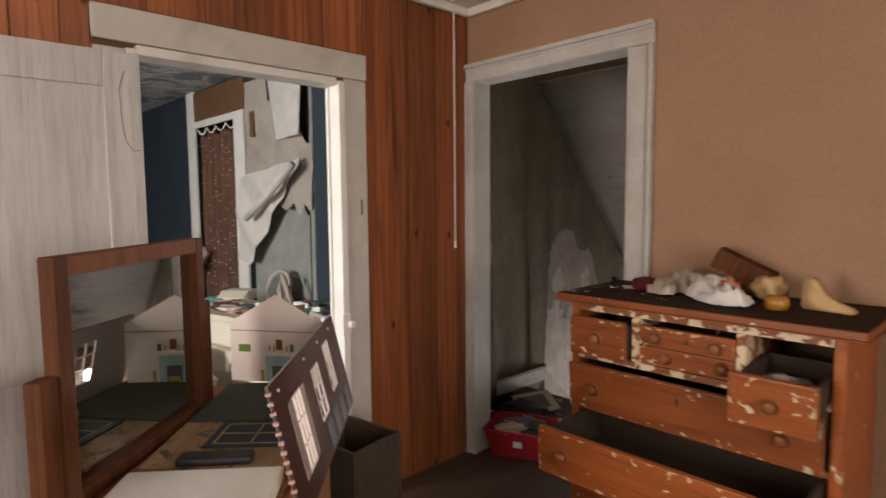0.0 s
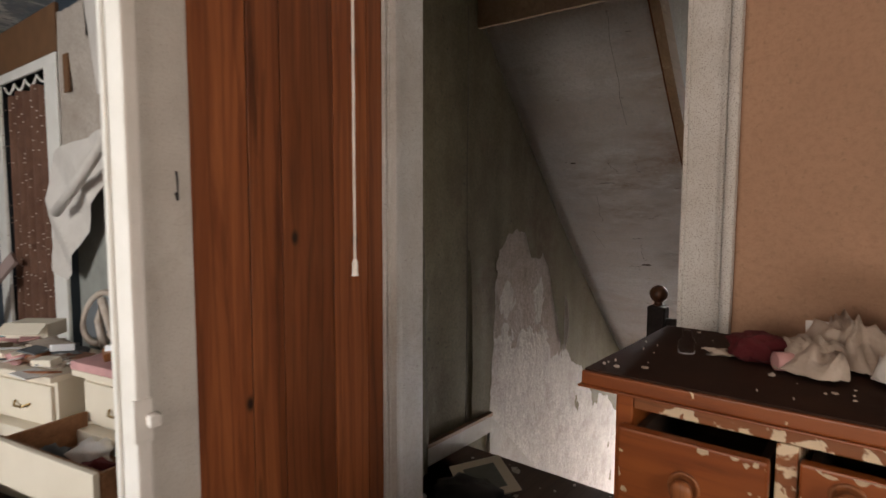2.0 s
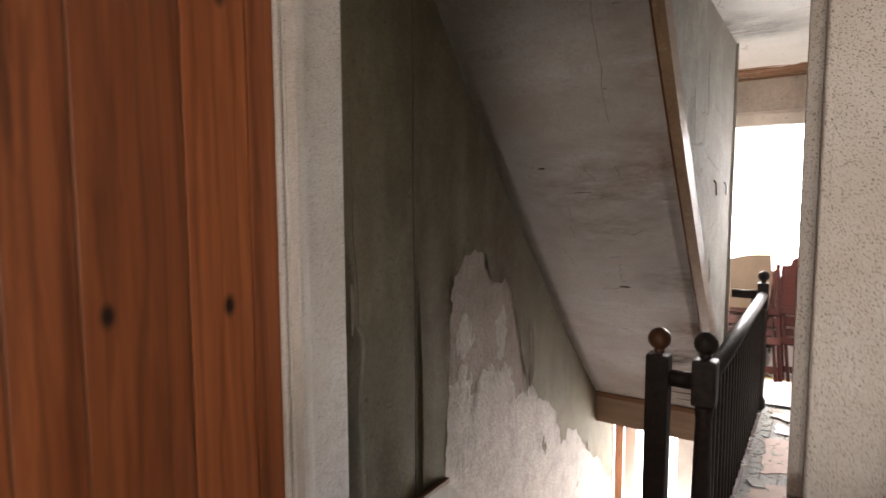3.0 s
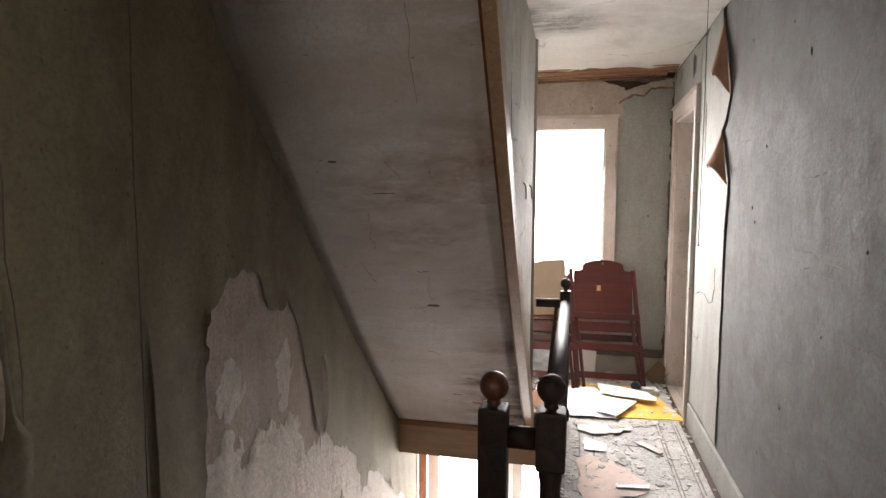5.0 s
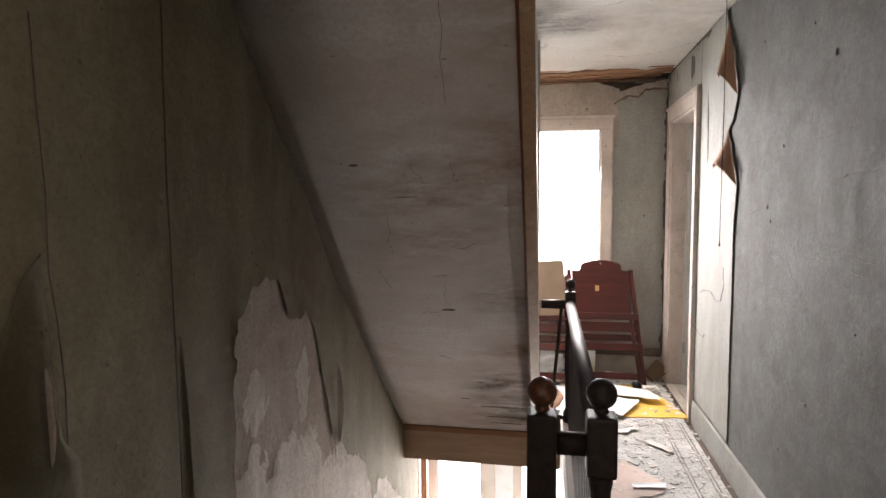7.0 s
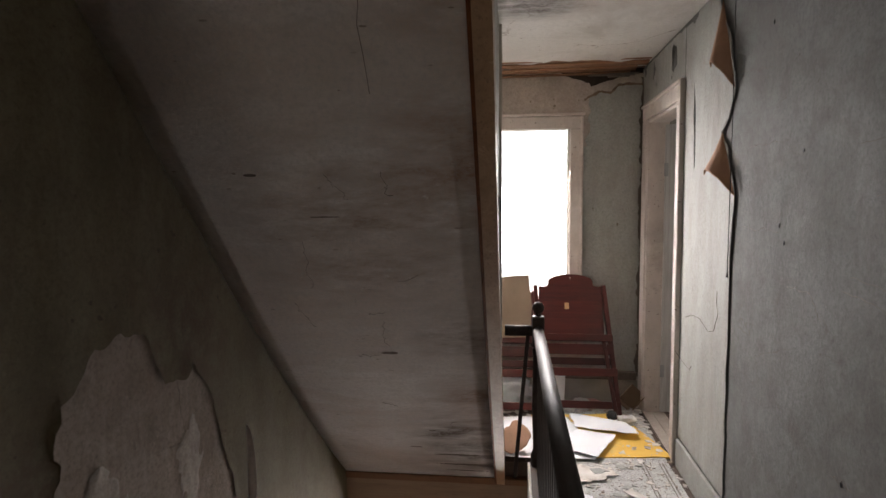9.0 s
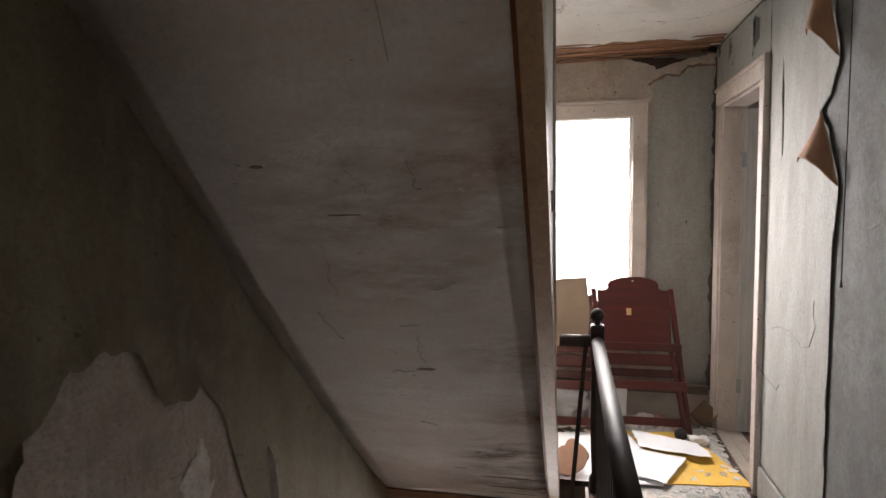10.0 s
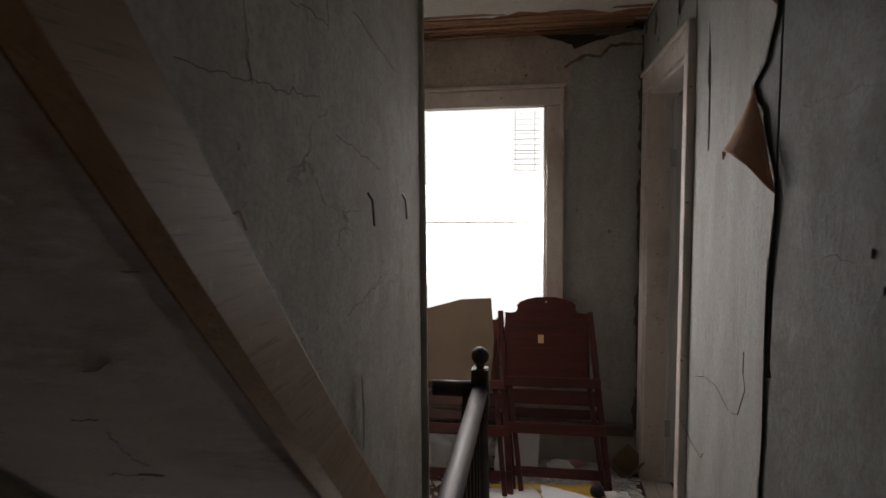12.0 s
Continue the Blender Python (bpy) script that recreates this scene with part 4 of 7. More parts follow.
# hall door in the east wall, standing open into the next room
casing("door_casing_4", "dusty white casing of the hall door", (
    ("casing_side", [((EX - 0.022, 6.12, 0), (EX - 0.001, 6.218, 2.05)), ((EX - 0.034, 6.112, 0), (EX - 0.001, 6.13, 2.16))]),
    ("casing_side", [((EX - 0.022, 6.952, 0), (EX - 0.001, 7.07, 2.05))]),
    ("casing_head", [((EX - 0.022, 6.131, 2.052), (EX - 0.001, 7.07, 2.14)), ((EX - 0.034, 6.131, 2.141), (EX - 0.001, 7.08, 2.16))]),
    ("jamb", [((EX - 0.01, 6.93, 0), (EX + 0.13, 6.951, 2.05))]),
    ("jamb", [((EX - 0.01, 6.219, 0), (EX + 0.13, 6.24, 2.05))]),
    ("jamb_head", [((EX - 0.01, 6.241, 2.03), (EX + 0.13, 6.929, 2.05))]),
), M["pinkish"])


def panel_door(name, m, width, height, mat, label, panels, hardware):
    """A panelled leaf: hinge edge at x = 0, face towards -y."""
    ob = thing(name, m, label, "door", kind="structure")
    part("stile", boxes(((0, 0, 0), (0.105, 0.035, height)), bevel=0.004), mat, ob)
    part("stile", boxes(((width - 0.105, 0, 0), (width, 0.035, height)), bevel=0.004), mat, ob)
    cuts = [0.0] + [z for pz in panels for z in pz] + [height]
    for z0, z1 in zip(cuts[::2], cuts[1::2]):
        part("door_rail", boxes(((0.1055, 0.001, z0), (width - 0.1055, 0.034, z1)), bevel=0.003), mat, ob)
    for z0, z1 in panels:
        part("door_panel", boxes(((0.1, 0.011, z0 - 0.004), (width - 0.1, 0.024, z1 + 0.004)), bevel=0.003), mat, ob)
    for z in hardware:
        part("hinge", boxes(((-0.006, -0.004, z), (0.022, 0.004, z + 0.09)), bevel=0.002), M["steel"], ob)
    return ob


panel_door("door_1", pose(AX + 0.145, 0.825, 0.02, 0, 0, -92), 0.80, 1.855, M["leaf"], "white panelled door folded back against the panelling", ((0.15, 0.72), (0.86, 1.745)), (0.25, 1.45))
panel_door("door_4", pose(EX + 0.10, 6.915, 0.015, 0, 0, -3), 0.68, 2.0, M["leaf"], "dusty white panelled door standing open", ((0.2, 0.8), (1.0, 1.85)), (0.25, 1.65))
for pts in ([(0.045, 1.80), (0.062, 1.74), (0.058, 1.64), (0.05, 1.58), (0.03, 1.55), (0.012, 1.553)],):
    solid("paint_crack", tube([(x, 0.0352, z) for x, z in pts], 0.0013, 5), M["mould"], "dark crack where paint lifts off the door", "crack", m=pose(AX + 0.145, 0.825, 0.02, 0, 0, -92), **STRUCT)
# plain room past the hall door
solid("wall_side_room", boxes(((EX + 0.12, 5.2, 0), (2.0, 5.3, CH)), ((EX + 0.12, NY, 0), (2.0, NY + 0.18, CH)), ((2.0, 5.2, 0), (2.1, NY + 0.18, CH))), M["grey"], "grey wall of the next room", "wall", **STRUCT)
solid("floor_side_room", boxes(((EX + 0.0, 5.2, -0.3), (2.1, NY, -0.002))), M["board_floor"], "dark floorboards", "floor", **STRUCT)
solid("ceiling_side_room", boxes(((EX + 0.12, 5.2, CH), (2.1, NY + 0.18, CH + 0.02))), M["ceil"], "white ceiling", "ceiling", **STRUCT)

# blue room
BN, BWX, BC = 2.32, -7.3, 2.44
solid("wall_blue_west", boxes(((BWX - 0.1, -2.2, 0), (BWX, BN, BC))), M["blue"], "dark blue painted wall", "wall", **STRUCT)
solid("wall_blue_north", boxes(((BWX - 0.1, BN, 0), (-5.32, BN + 0.1, BC)), ((-4.27, BN, 0), (-4.2, BN + 0.1, BC)), ((-5.32, BN, 2.14), (-4.27, BN + 0.1, BC)), ((-4.2, BN, 2.36), (BX, BN + 0.1, BC)), ((-3.14, BN, 0), (BX, BN + 0.1, 2.36))), M["blue"], "dark blue wall with a closet opening", "wall", **STRUCT)
solid("wall_blue_south", boxes(((BWX, -2.3, 0), (-3.5, -2.2, BC)), ((-2.2, -2.3, 0), (BX, -2.2, BC)), ((-3.5, -2.3, 0), (-2.2, -2.2, 0.75)), ((-3.5, -2.3, 2.25), (-2.2, -2.2, BC))), M["blue"], "dark blue wall with a window", "wall", **STRUCT)
solid("ceiling_blue", boxes(((BWX - 0.1, -2.3, BC), (BX, 3.4, BC + 0.05))), M["peel_ceil"], "grey ceiling with flaking white paint", "ceiling", **STRUCT)
solid("floor_blue", boxes(((BWX - 0.1, -2.3, -0.05), (BX, 3.4, 0))), M["board_floor"], "littered dark floor", "floor", **STRUCT)
solid("wall_closet", boxes(((-5.6, 3.3, 0), (HX - 0.1, 3.4, BC)), ((-5.7, BN + 0.1, 0), (-5.6, 3.4, BC)), ((-4.199, BN + 0.05, 0), (-3.30, BN + 0.09, 2.359)), ((-4.28, BN + 0.1, 0), (-4.2, 3.3, BC))), M["dim"], "dim closet wall", "wall", **STRUCT)
casing("door_casing_5", "white-painted casing round the closet", (
    ("casing_side", [((-5.42, BN - 0.025, 0), (-5.24, BN - 0.001, 2.45))]),
    ("casing_side", [((-4.37, BN - 0.025, 0), (-4.18, BN - 0.001, 2.1))]),
    ("casing_head", [((-5.239, BN - 0.022, 2.10), (-4.18, BN - 0.001, 2.16))]),
), M["white"])
solid("trim_brown_panel", boxes(((-5.238, BN - 0.02, 2.162), (-4.16, BN - 0.001, 2.42))), M["olivewood"], "brown board above the closet", "trim", **STRUCT)

solid("threshold", boxes(((EX - 0.02, 6.241, 0.0005), (EX + 0.045, 6.929, 0.016)), ((EX + 0.047, 6.241, 0.0005), (EX + 0.13, 6.929, 0.014)), bevel=0.004), M["torn"], "worn grey-brown threshold boards in the doorway", "threshold", **STRUCT)

# ---- loose paper on the hall walls ----
def knotted(knots, u):
    """Straight runs between (u, value) knots."""
    for (u0, v0), (u1, v1) in zip(knots, knots[1:]):
        if u <= u1:
            return v0 + (v1 - v0) * max(0.0, (u - u0) / (u1 - u0))
    return knots[-1][1]


TORN_TOP = ((3.80, -0.3), (3.86, 0.30), (3.90, 0.70), (3.915, 1.05), (3.99, 1.10), (4.05, 1.16), (4.13, 1.175), (4.235, 1.14), (4.30, 0.99), (4.42, 0.985), (4.455, 1.01), (4.56, 0.86), (4.67, 0.54), (4.76, 0.20), (5.2, -0.5), (6.6, -2.0))


def west_field(y, z):
    """Olive paper where positive; it is torn away below a stepped, ragged edge, and in scraps lower down."""
    near = noise.voronoi(Vector((y * 20, z * 7, 0.3 * y)))[1][0]
    body = z - knotted(TORN_TOP, y + 0.022 * rough_nz(y * 9, z * 9, 2.0)) + 0.022 * rough_nz(y * 16, z * 16, 4.0)
    low = (z - (0.80 - 0.74 * (y - 4.1))) / 0.25 + 0.4 * rough_nz(near.x / 4, near.y / 3, 2.0)
    low = max(low, (3.98 + 0.1 * rough_nz(z * 6, 1.5) - y) * 6)
    scraps = 0.9 * rough_nz(near.x / 2.5, near.y / 3.5, 9.0) - 0.40 + 0.1 * rough_nz(y * 20, z * 20)
    return min(body, max(low, scraps) * 0.3)


def west_place(y, z, f):
    lift = 0.002 + 0.007 * max(0.0, 1 - f / 0.05) * max(0.0, 0.3 + rough_nz(y * 6, z * 6, 5.0))
    ripple = 0.004 * (1 + nz(y * 9, z * 1.2, 1.0))
    return (HX + lift + ripple, y, z)


paper = solid("wallpaper_west", torn_sheet(west_field, HY + 0.008, 6.49, -1.3, CH - 0.002, 0.018, west_place), M["olive"], "olive wallpaper torn away in a ragged patch", "wallpaper", **STRUCT)


def strip_curl(y, z0, z1, width, out, side=1, face=1):
    """A strip of paper that has come loose along one edge and bellies out."""
    bm = bmesh.new()
    rows = []
    for j in range(25):
        s = j / 24
        z = z0 + (z1 - z0) * s
        swell = math.sin(math.pi * s) ** 0.7
        row = []
        for i in range(9):
            a = i / 8
            yy = y + side * width * (0.25 + 0.75 * swell) * a * (1 - 0.25 * swell * a) + 0.006 * nz(z * 6, a)
            row.append(bm.verts.new((face * (out * swell * a ** 1.7 + 0.004), yy, z)))
        rows.append(row)
    for a, b in zip(rows, rows[1:]):
        for i in range(8):
            bm.faces.new((a[i], a[i + 1], b[i + 1], b[i]))
    bmesh.ops.solidify(bm, geom=bm.faces[:], thickness=0.0012)
    return bm


def skim_field(y, z):
    """Pale coat left in angular scraps: two islands high up and a broken sheet below."""
    near = noise.voronoi(Vector((y * 13, z * 9, 1.0)))[1][0]
    p, q = 0.6 * y + 0.4 * near.x / 13, 0.6 * z + 0.4 * near.y / 9
    islands = max(1 - ((p - 4.04) / 0.085) ** 2 - ((q - 0.75) / 0.085) ** 2, 1 - ((p - 4.42) / 0.055) ** 2 - ((q - 0.70) / 0.15) ** 2)
    sheet = (0.66 - 0.42 * (p - 4.0) - q) / 0.3 - 0.25 + 0.9 * rough_nz(p * 5, q * 3.5, 21.0)
    return max(islands * 0.28, sheet) + 0.16 * rough_nz(y * 14, z * 11, 25.0) + 0.22 * rough_nz(y * 34, z * 15, 31.0)


solid("plaster_skim", torn_sheet(skim_field, 3.86, 6.2, -1.2, 1.0, 0.012, lambda y, z, f: (HX + 0.0008 + 0.0024 * min(1, f * 5) + 0.002 * abs(nz(y * 18, z * 9)), y, z)), M["skim"], "pale skim coat left in scraps on the plaster", "plaster", **STRUCT)


def paper_lip(y, z0, z1, width, out):
    """The free edge of a sheet that stands off the wall and rolls back, widest low down."""
    bm, rows = bmesh.new(), []
    for j in range(33):
        s = j / 32
        z = z0 + (z1 - z0) * s
        slack = (1 - s) ** 0.6 if s > 0.75 else 1.0
        row = []
        for i in range(13):
            a = i / 12
            row.append(bm.verts.new((0.003 + out * slack * math.sin(1.9 * a) * (0.8 + 0.3 * nz(z * 2.5, 3.0)), y - width * slack * (1 - a) + 0.012 * nz(z * 5, 8.0) * a, z + 0.10 * (1 - a) * s)))
        rows.append(row)
    for p, q in zip(rows, rows[1:]):
        for i in range(12):
            bm.faces.new((p[i], p[i + 1], q[i + 1], q[i]))
    bmesh.ops.solidify(bm, geom=bm.faces[:], thickness=0.0012)
    return bm


WM = Matrix.Translation((HX + 0.012, 0, 0))
solid("paper_curl", strip_curl(3.615, -0.3, 1.08, 0.05, 0.008, 1), M["olive"], "olive wallpaper seam lifting off the wall", "wallpaper", m=WM, smooth=True, **STRUCT)
solid("paper_curl", paper_lip(3.215, -0.02, 1.24, 0.34, 0.075), M["olive"], "long loose fold of olive wallpaper", "wallpaper", m=WM, smooth=True, **STRUCT)
solid("paper_curl", strip_curl(3.150, 0.94, 1.13, 0.010, 0.010, 1), M["torn"], "pale rolled lip of the loose wallpaper", "wallpaper", m=Matrix.Translation((HX + 0.07, 0, 0)), smooth=True, **STRUCT)
solid("paper_scrap", strip_curl(4.765, 0.30, 0.69, 0.04, 0.02, 1), M["skim"], "thin scrap of wallpaper hanging off the wall", "wallpaper", m=WM, smooth=True, **STRUCT)
for pts in ([(3.606, 2.36), (3.611, 1.9), (3.604, 1.5), (3.61, 1.1), (3.612, 0.6), (3.608, 0.12)], [(3.222, 1.80), (3.228, 1.62), (3.236, 1.46), (3.232, 1.30), (3.246, 1.20), (3.256, 1.05), (3.25, 0.8), (3.262, 0.5)]):
    solid("paper_seam", tube([(HX + 0.013, y, z) for y, z in pts], 0.0022, 5), M["mould"], "dark open seam in the olive wallpaper", "seam", **STRUCT)


# east wall: lining paper that has let go beside the door, with two brown-backed flaps
def east_edge(z):
    """Where the loose paper ends, by height."""
    knots = ((0.1, 5.40), (1.23, 5.395), (1.51, 5.36), (1.72, 5.45), (1.79, 5.53), (1.86, 5.44), (1.97, 5.385), (2.15, 5.43), (2.39, 5.58), (2.5, 5.60))
    for (z0, e0), (z1, e1) in zip(knots, knots[1:]):
        if z <= z1:
            s = (z - z0) / (z1 - z0)
            s = s * s * (3 - 2 * s)
            return e0 + (e1 - e0) * s + 0.006 * rough_nz(z * 6, 3.0)
    return 5.6


def east_field(y, z):
    slit = ((y - 5.93 - 0.06 * (z - 1.9)) / 0.013) ** 2 + ((z - 1.85) / 0.24) ** 2 - 1
    ragged_top = CH - 0.03 - 0.05 * max(0, rough_nz(y * 8, 2.0)) - z if y > 5.9 else 1.0
    return min(y - east_edge(z), slit * 0.05, ragged_top)


def east_place(y, z, f):
    e = max(0.0, 1 - (y - east_edge(z)) / 0.28)
    lift = 0.006 * e ** 2 * (0.4 + 0.6 * math.sin(z * 3.1 + 0.6) ** 2) * min(1.0, max(0.25, z - 0.5)) + 0.002
    return (EX - lift - 0.0035 * (1 + nz(y * 9, z * 1.3)) - 0.0015 * (1 + rough_nz(y * 22, z * 6)), y, z)


solid("loose_paper_east", torn_sheet(east_field, 5.2, 6.105, 0.17, CH - 0.004, 0.018, east_place, 0.0012), M["paper"], "pale wallpaper hanging loose from the wall", "wallpaper", smooth=True, **STRUCT)


# tears and slits in the loose paper
for tear in ([(5.93, 0.888), (5.83, 0.918), (5.72, 0.922), (5.66, 0.90), (5.612, 0.882)], [(5.57, 0.892), (5.52, 0.905), (5.475, 0.99), (5.50, 1.03), (5.505, 1.087)], [(6.105, 0.66), (5.98, 0.635), (5.86, 0.626), (5.84, 0.65)]):
    pts = [(EX - 0.0265 + 0.002 * k, y, z) for k, (y, z) in enumerate(tear)]
    solid("paper_tear", tube(pts, 0.0015, 5), M["mould"], "dark torn slit in the loose wallpaper", "tear", **STRUCT)


def flap(name, tip, left, right, label):
    """A corner of paper folded over to show its brown back, between three (y, z, lift) corners; it bellies out and its lower edge hollows."""
    bm = bmesh.new()
    rows, n = [], 14
    for j in range(n + 1):
        s = j / n
        row = []
        for i in range(n + 1):
            a = i / n
            c = [tip[k] + s * ((1 - a) * left[k] + a * right[k] - tip[k]) for k in range(3)]
            c[1] += 0.06 * s * s * math.sin(math.pi * a) + 0.008 * s * nz(a * 6, 2.0)
            c[2] += 0.045 * math.sin(math.pi * a) * s
            row.append(bm.verts.new((EX - c[2], c[0], c[1])))
        rows.append(row)
    for p, q in zip(rows, rows[1:]):
        for i in range(n):
            bm.faces.new((p[i], p[i + 1], q[i + 1], q[i]))
    bmesh.ops.remove_doubles(bm, verts=bm.verts[:], dist=1e-5)
    bmesh.ops.solidify(bm, geom=bm.faces[:], thickness=0.0012)
    return solid(name, bm, M["paper_back"], label, "wallpaper", smooth=True, **STRUCT)


flap("paper_flap", (5.56, 2.385, 0.008), (5.57, 2.09, 0.05), (5.375, 1.965, 0.015), "long flap of wallpaper curled over to its brown back")
flap("paper_flap", (5.52, 1.80, 0.008), (5.64, 1.615, 0.045), (5.345, 1.515, 0.015), "short flap of wallpaper curled over to its brown back")
# ragged paper over the side door
solid("wallpaper_over_door", torn_sheet(lambda y, z: min(z - 2.135, CH - 0.02 - 0.03 * max(0, rough_nz(y * 9, 8.0)) - z, NY - 0.03 - y, y - 6.11, 0.05 + 0.10 * rough_nz(y * 7, z * 5, 9.0)), 6.10, NY - 0.02, 2.12, CH, 0.014, lambda y, z, f: (EX - 0.002 - 0.012 * max(0, 1 - f / 0.03) * (0.5 + 0.5 * nz(y * 6, z * 6)), y, z)), M["paper"], "ragged pale wallpaper over the door", "wallpaper", smooth=True, **STRUCT)


def ragged_line(x):
    """Height at which the paper beside the window has torn."""
    return knotted(((-0.85, 2.12), (-0.838, 2.23), (-0.79, 2.26), (-0.735, 2.285), (-0.65, 2.275), (-0.60, 2.33), (-0.42, 2.335)), x) + 0.014 * rough_nz(x * 16, 1.0)


# flat black sheet for the gap's shade, and brown ragged edge, under the fallen ceiling
solid("plaster_gap", torn_sheet(lambda x, z: min(z - (CH - 0.012 - 0.085 * max(0, 1 - abs((x + 0.80) / 0.30)) - 0.03 * (x > -0.8)) - 0.012 * rough_nz(x * 14, 3.0), CH - 0.003 - z), -1.0, EX - 0.003, CH - 0.14, CH, 0.010, lambda x, z, f: (x, NY - 0.006, z)), M["void"], "black sheet painted for the shade where plaster has fallen", "gap", **STRUCT)
solid("plaster_edge", torn_sheet(lambda x, z: 0.008 + 0.009 * rough_nz(x * 18, z * 18) - abs(z - ragged_line(x)), -0.846, EX - 0.01, 2.05, 2.42, 0.008, lambda x, z, f: (x, NY - 0.016, z)), M["edge_brown"], "ragged brown edge of lifted plaster", "plaster", **STRUCT)
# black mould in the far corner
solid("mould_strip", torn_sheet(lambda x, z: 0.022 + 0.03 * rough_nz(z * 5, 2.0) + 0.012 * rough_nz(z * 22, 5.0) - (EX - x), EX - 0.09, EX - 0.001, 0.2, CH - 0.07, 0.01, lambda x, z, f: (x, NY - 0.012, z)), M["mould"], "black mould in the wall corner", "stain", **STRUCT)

# patches of paper on the north wall that have lost their paint
def north_field(x, z):
    return (ragged_line(x) - z) if x > -0.845 else -1


solid("wallpaper_north", torn_sheet(lambda x, z: min(north_field(x, z), (x + 0.80 + 0.04 * rough_nz(z * 8, 6.0)) + 0.1 * (z < 1.9), 1.0), -0.842, EX - 0.001, 0.18, 2.38, 0.02, lambda x, z, f: (x, NY - 0.002 - 0.008 * max(0, 1 - f / 0.05), z)), M["paper"], "grey-green paper with a ragged top edge", "wallpaper", **STRUCT)

# ---- balustrade ----
BALL = [(0.013, 0.0), (0.02, 0.006), (0.018, 0.018)] + [(0.041 * math.sin(a), 0.055 - 0.041 * math.cos(a)) for a in (0.45, 0.8, 1.2, 1.57, 1.95, 2.4, 2.8)] + [(0.002, 0.0965)]


def newel(x, y, z0, top, label, half=0.04, block=None, ball="rail"):
    ob = thing("newel_post", Matrix.Translation((x, y, z0)), label, "newel post", "stair newels")
    h = top - z0
    if block:
        part("post", box(bmesh.new(), (-half, -half, h - block), (half, half, h), 0.01), M["rail"], ob)
        part("turned_shaft", lathe([(0.04, 0.0), (0.04, 0.06), (0.026, 0.09), (0.034, h * 0.4), (0.028, h - block - 0.05), (0.033, h - block - 0.02), (0.025, h - block)]), M["rail"], ob, smooth=True)
    else:
        part("post", box(bmesh.new(), (-half, -half, 0), (half, half, h), 0.01), M["rail"], ob)
    s = half / 0.04
    part("ball", lathe([(r * s, z * s) for r, z in BALL], 20, Matrix.Translation((0, 0, h))), M[ball], ob, "worn brown ball finial" if ball == "ball" else "", smooth=True)
    return ob


newel(-1.366, 3.81, -0.39, 0.864, "black-brown newel post with a worn ball on the stair", ball="ball")
newel(-1.209, 3.81, 0.0, 0.866, "black-brown newel post with a ball top", block=0.165)
newel(-1.209, 6.03, 0.0, 0.862, "slim dark newel post with a ball top at the far end", 0.034, 0.17)
rail = thing("balustrade", Matrix(), "dark polished stair balustrade with slim square balusters", "balustrade")


def rail_section(x, z, w=0.03):
    """Moulded handrail: flat underside, hollowed sides, rounded back."""
    low = [(x - w * 0.85, z - 0.03), (x + w * 0.85, z - 0.03), (x + w * 0.9, z - 0.018)]
    back = [(x + w * 1.05 * math.cos(a), z - 0.006 + 0.032 * math.sin(a)) for a in (math.pi * k / 14 for k in range(15))]
    return low + back + [(x - w * 0.9, z - 0.018)]


part("handrail", extrude_outline(rail_section(-1.209, 0.782), 6.03 - 0.034 - 3.85, Matrix.Translation((0, 3.85, 0))), M["rail"], rail, smooth=True)
part("handrail", extrude_outline(rail_section(0, 0.785, 0.026), 0.075, pose(-1.325, 3.81, 0, 0, 0, -90)), M["rail"], rail, smooth=True)
part("handrail", extrude_outline(rail_section(0, 0.782, 0.026), 0.152, pose(-1.395, 6.03, 0, 0, 0, -90)), M["rail"], rail, smooth=True)
for k in range(20):
    y = 3.93 + 0.103 * k
    part("baluster", boxes(((-1.219, y - 0.010, 0.0), (-1.199, y + 0.010, 0.753)), bevel=0.003), M["rail"], rail)
part("baluster", box(bmesh.new(), (-0.011, -0.011, -0.1), (0.011, 0.011, 0.74), 0.003, pose(-1.33, 6.03, 0.02, 0, 5, 0)), M["rail"], rail)

# pull cord of the hall lamp
cord = thing("pull_cord", Matrix.Translation((-0.68, 4.71, 0)), "thin dark pull cord with a small bell end", "pull cord")
part("string", tube([(0, 0, CH - 0.002), (0.002, 0, 1.8), (0.0, 0.0, 1.275)], 0.0014, 5), M["black"], cord)
part("bell", lathe([(0.0015, 0.02), (0.0025, 0.012), (0.0045, 0.0)][::-1], 10, Matrix.Translation((0, 0, 1.255))), M["black"], cord)
hook = thing("coat_hook", Matrix.Translation((-1.424, 5.667, 1.48)), "bent rusty nails in the wall", "hook")
part("nail", tube([(0, 0, 0.05), (0.012, 0, 0.03), (0.014, 0, -0.03)], 0.0035), M["black"], hook)
part("nail", tube([(0, -0.39, 0.05), (0.012, -0.39, 0.03), (0.014, -0.385, -0.03), (0.012, -0.375, -0.034)], 0.003), M["black"], hook)

nail = thing("bent_nail", Matrix.Translation((-1.424, 4.588, 1.49)), "pale bent nail standing out of the wall", "nail")
part("shank", tube([(0, 0, 0), (0.02, 0.004, 0.006), (0.028, 0.006, -0.02)], 0.0028), M["linen"], nail)
AM = Matrix.Translation((-1.425, 0, 0))
solid("paper_curl", strip_curl(5.18, 0.88, 1.10, 0.02, 0.010, -1), M["grey"], "thin curl of paper lifting off the wall", "wallpaper", m=AM, smooth=True, **STRUCT)

# ---- hall floor ----
runner = thing("carpet_runner", Matrix(), "dusty patterned carpet runner littered with plaster", "carpet")
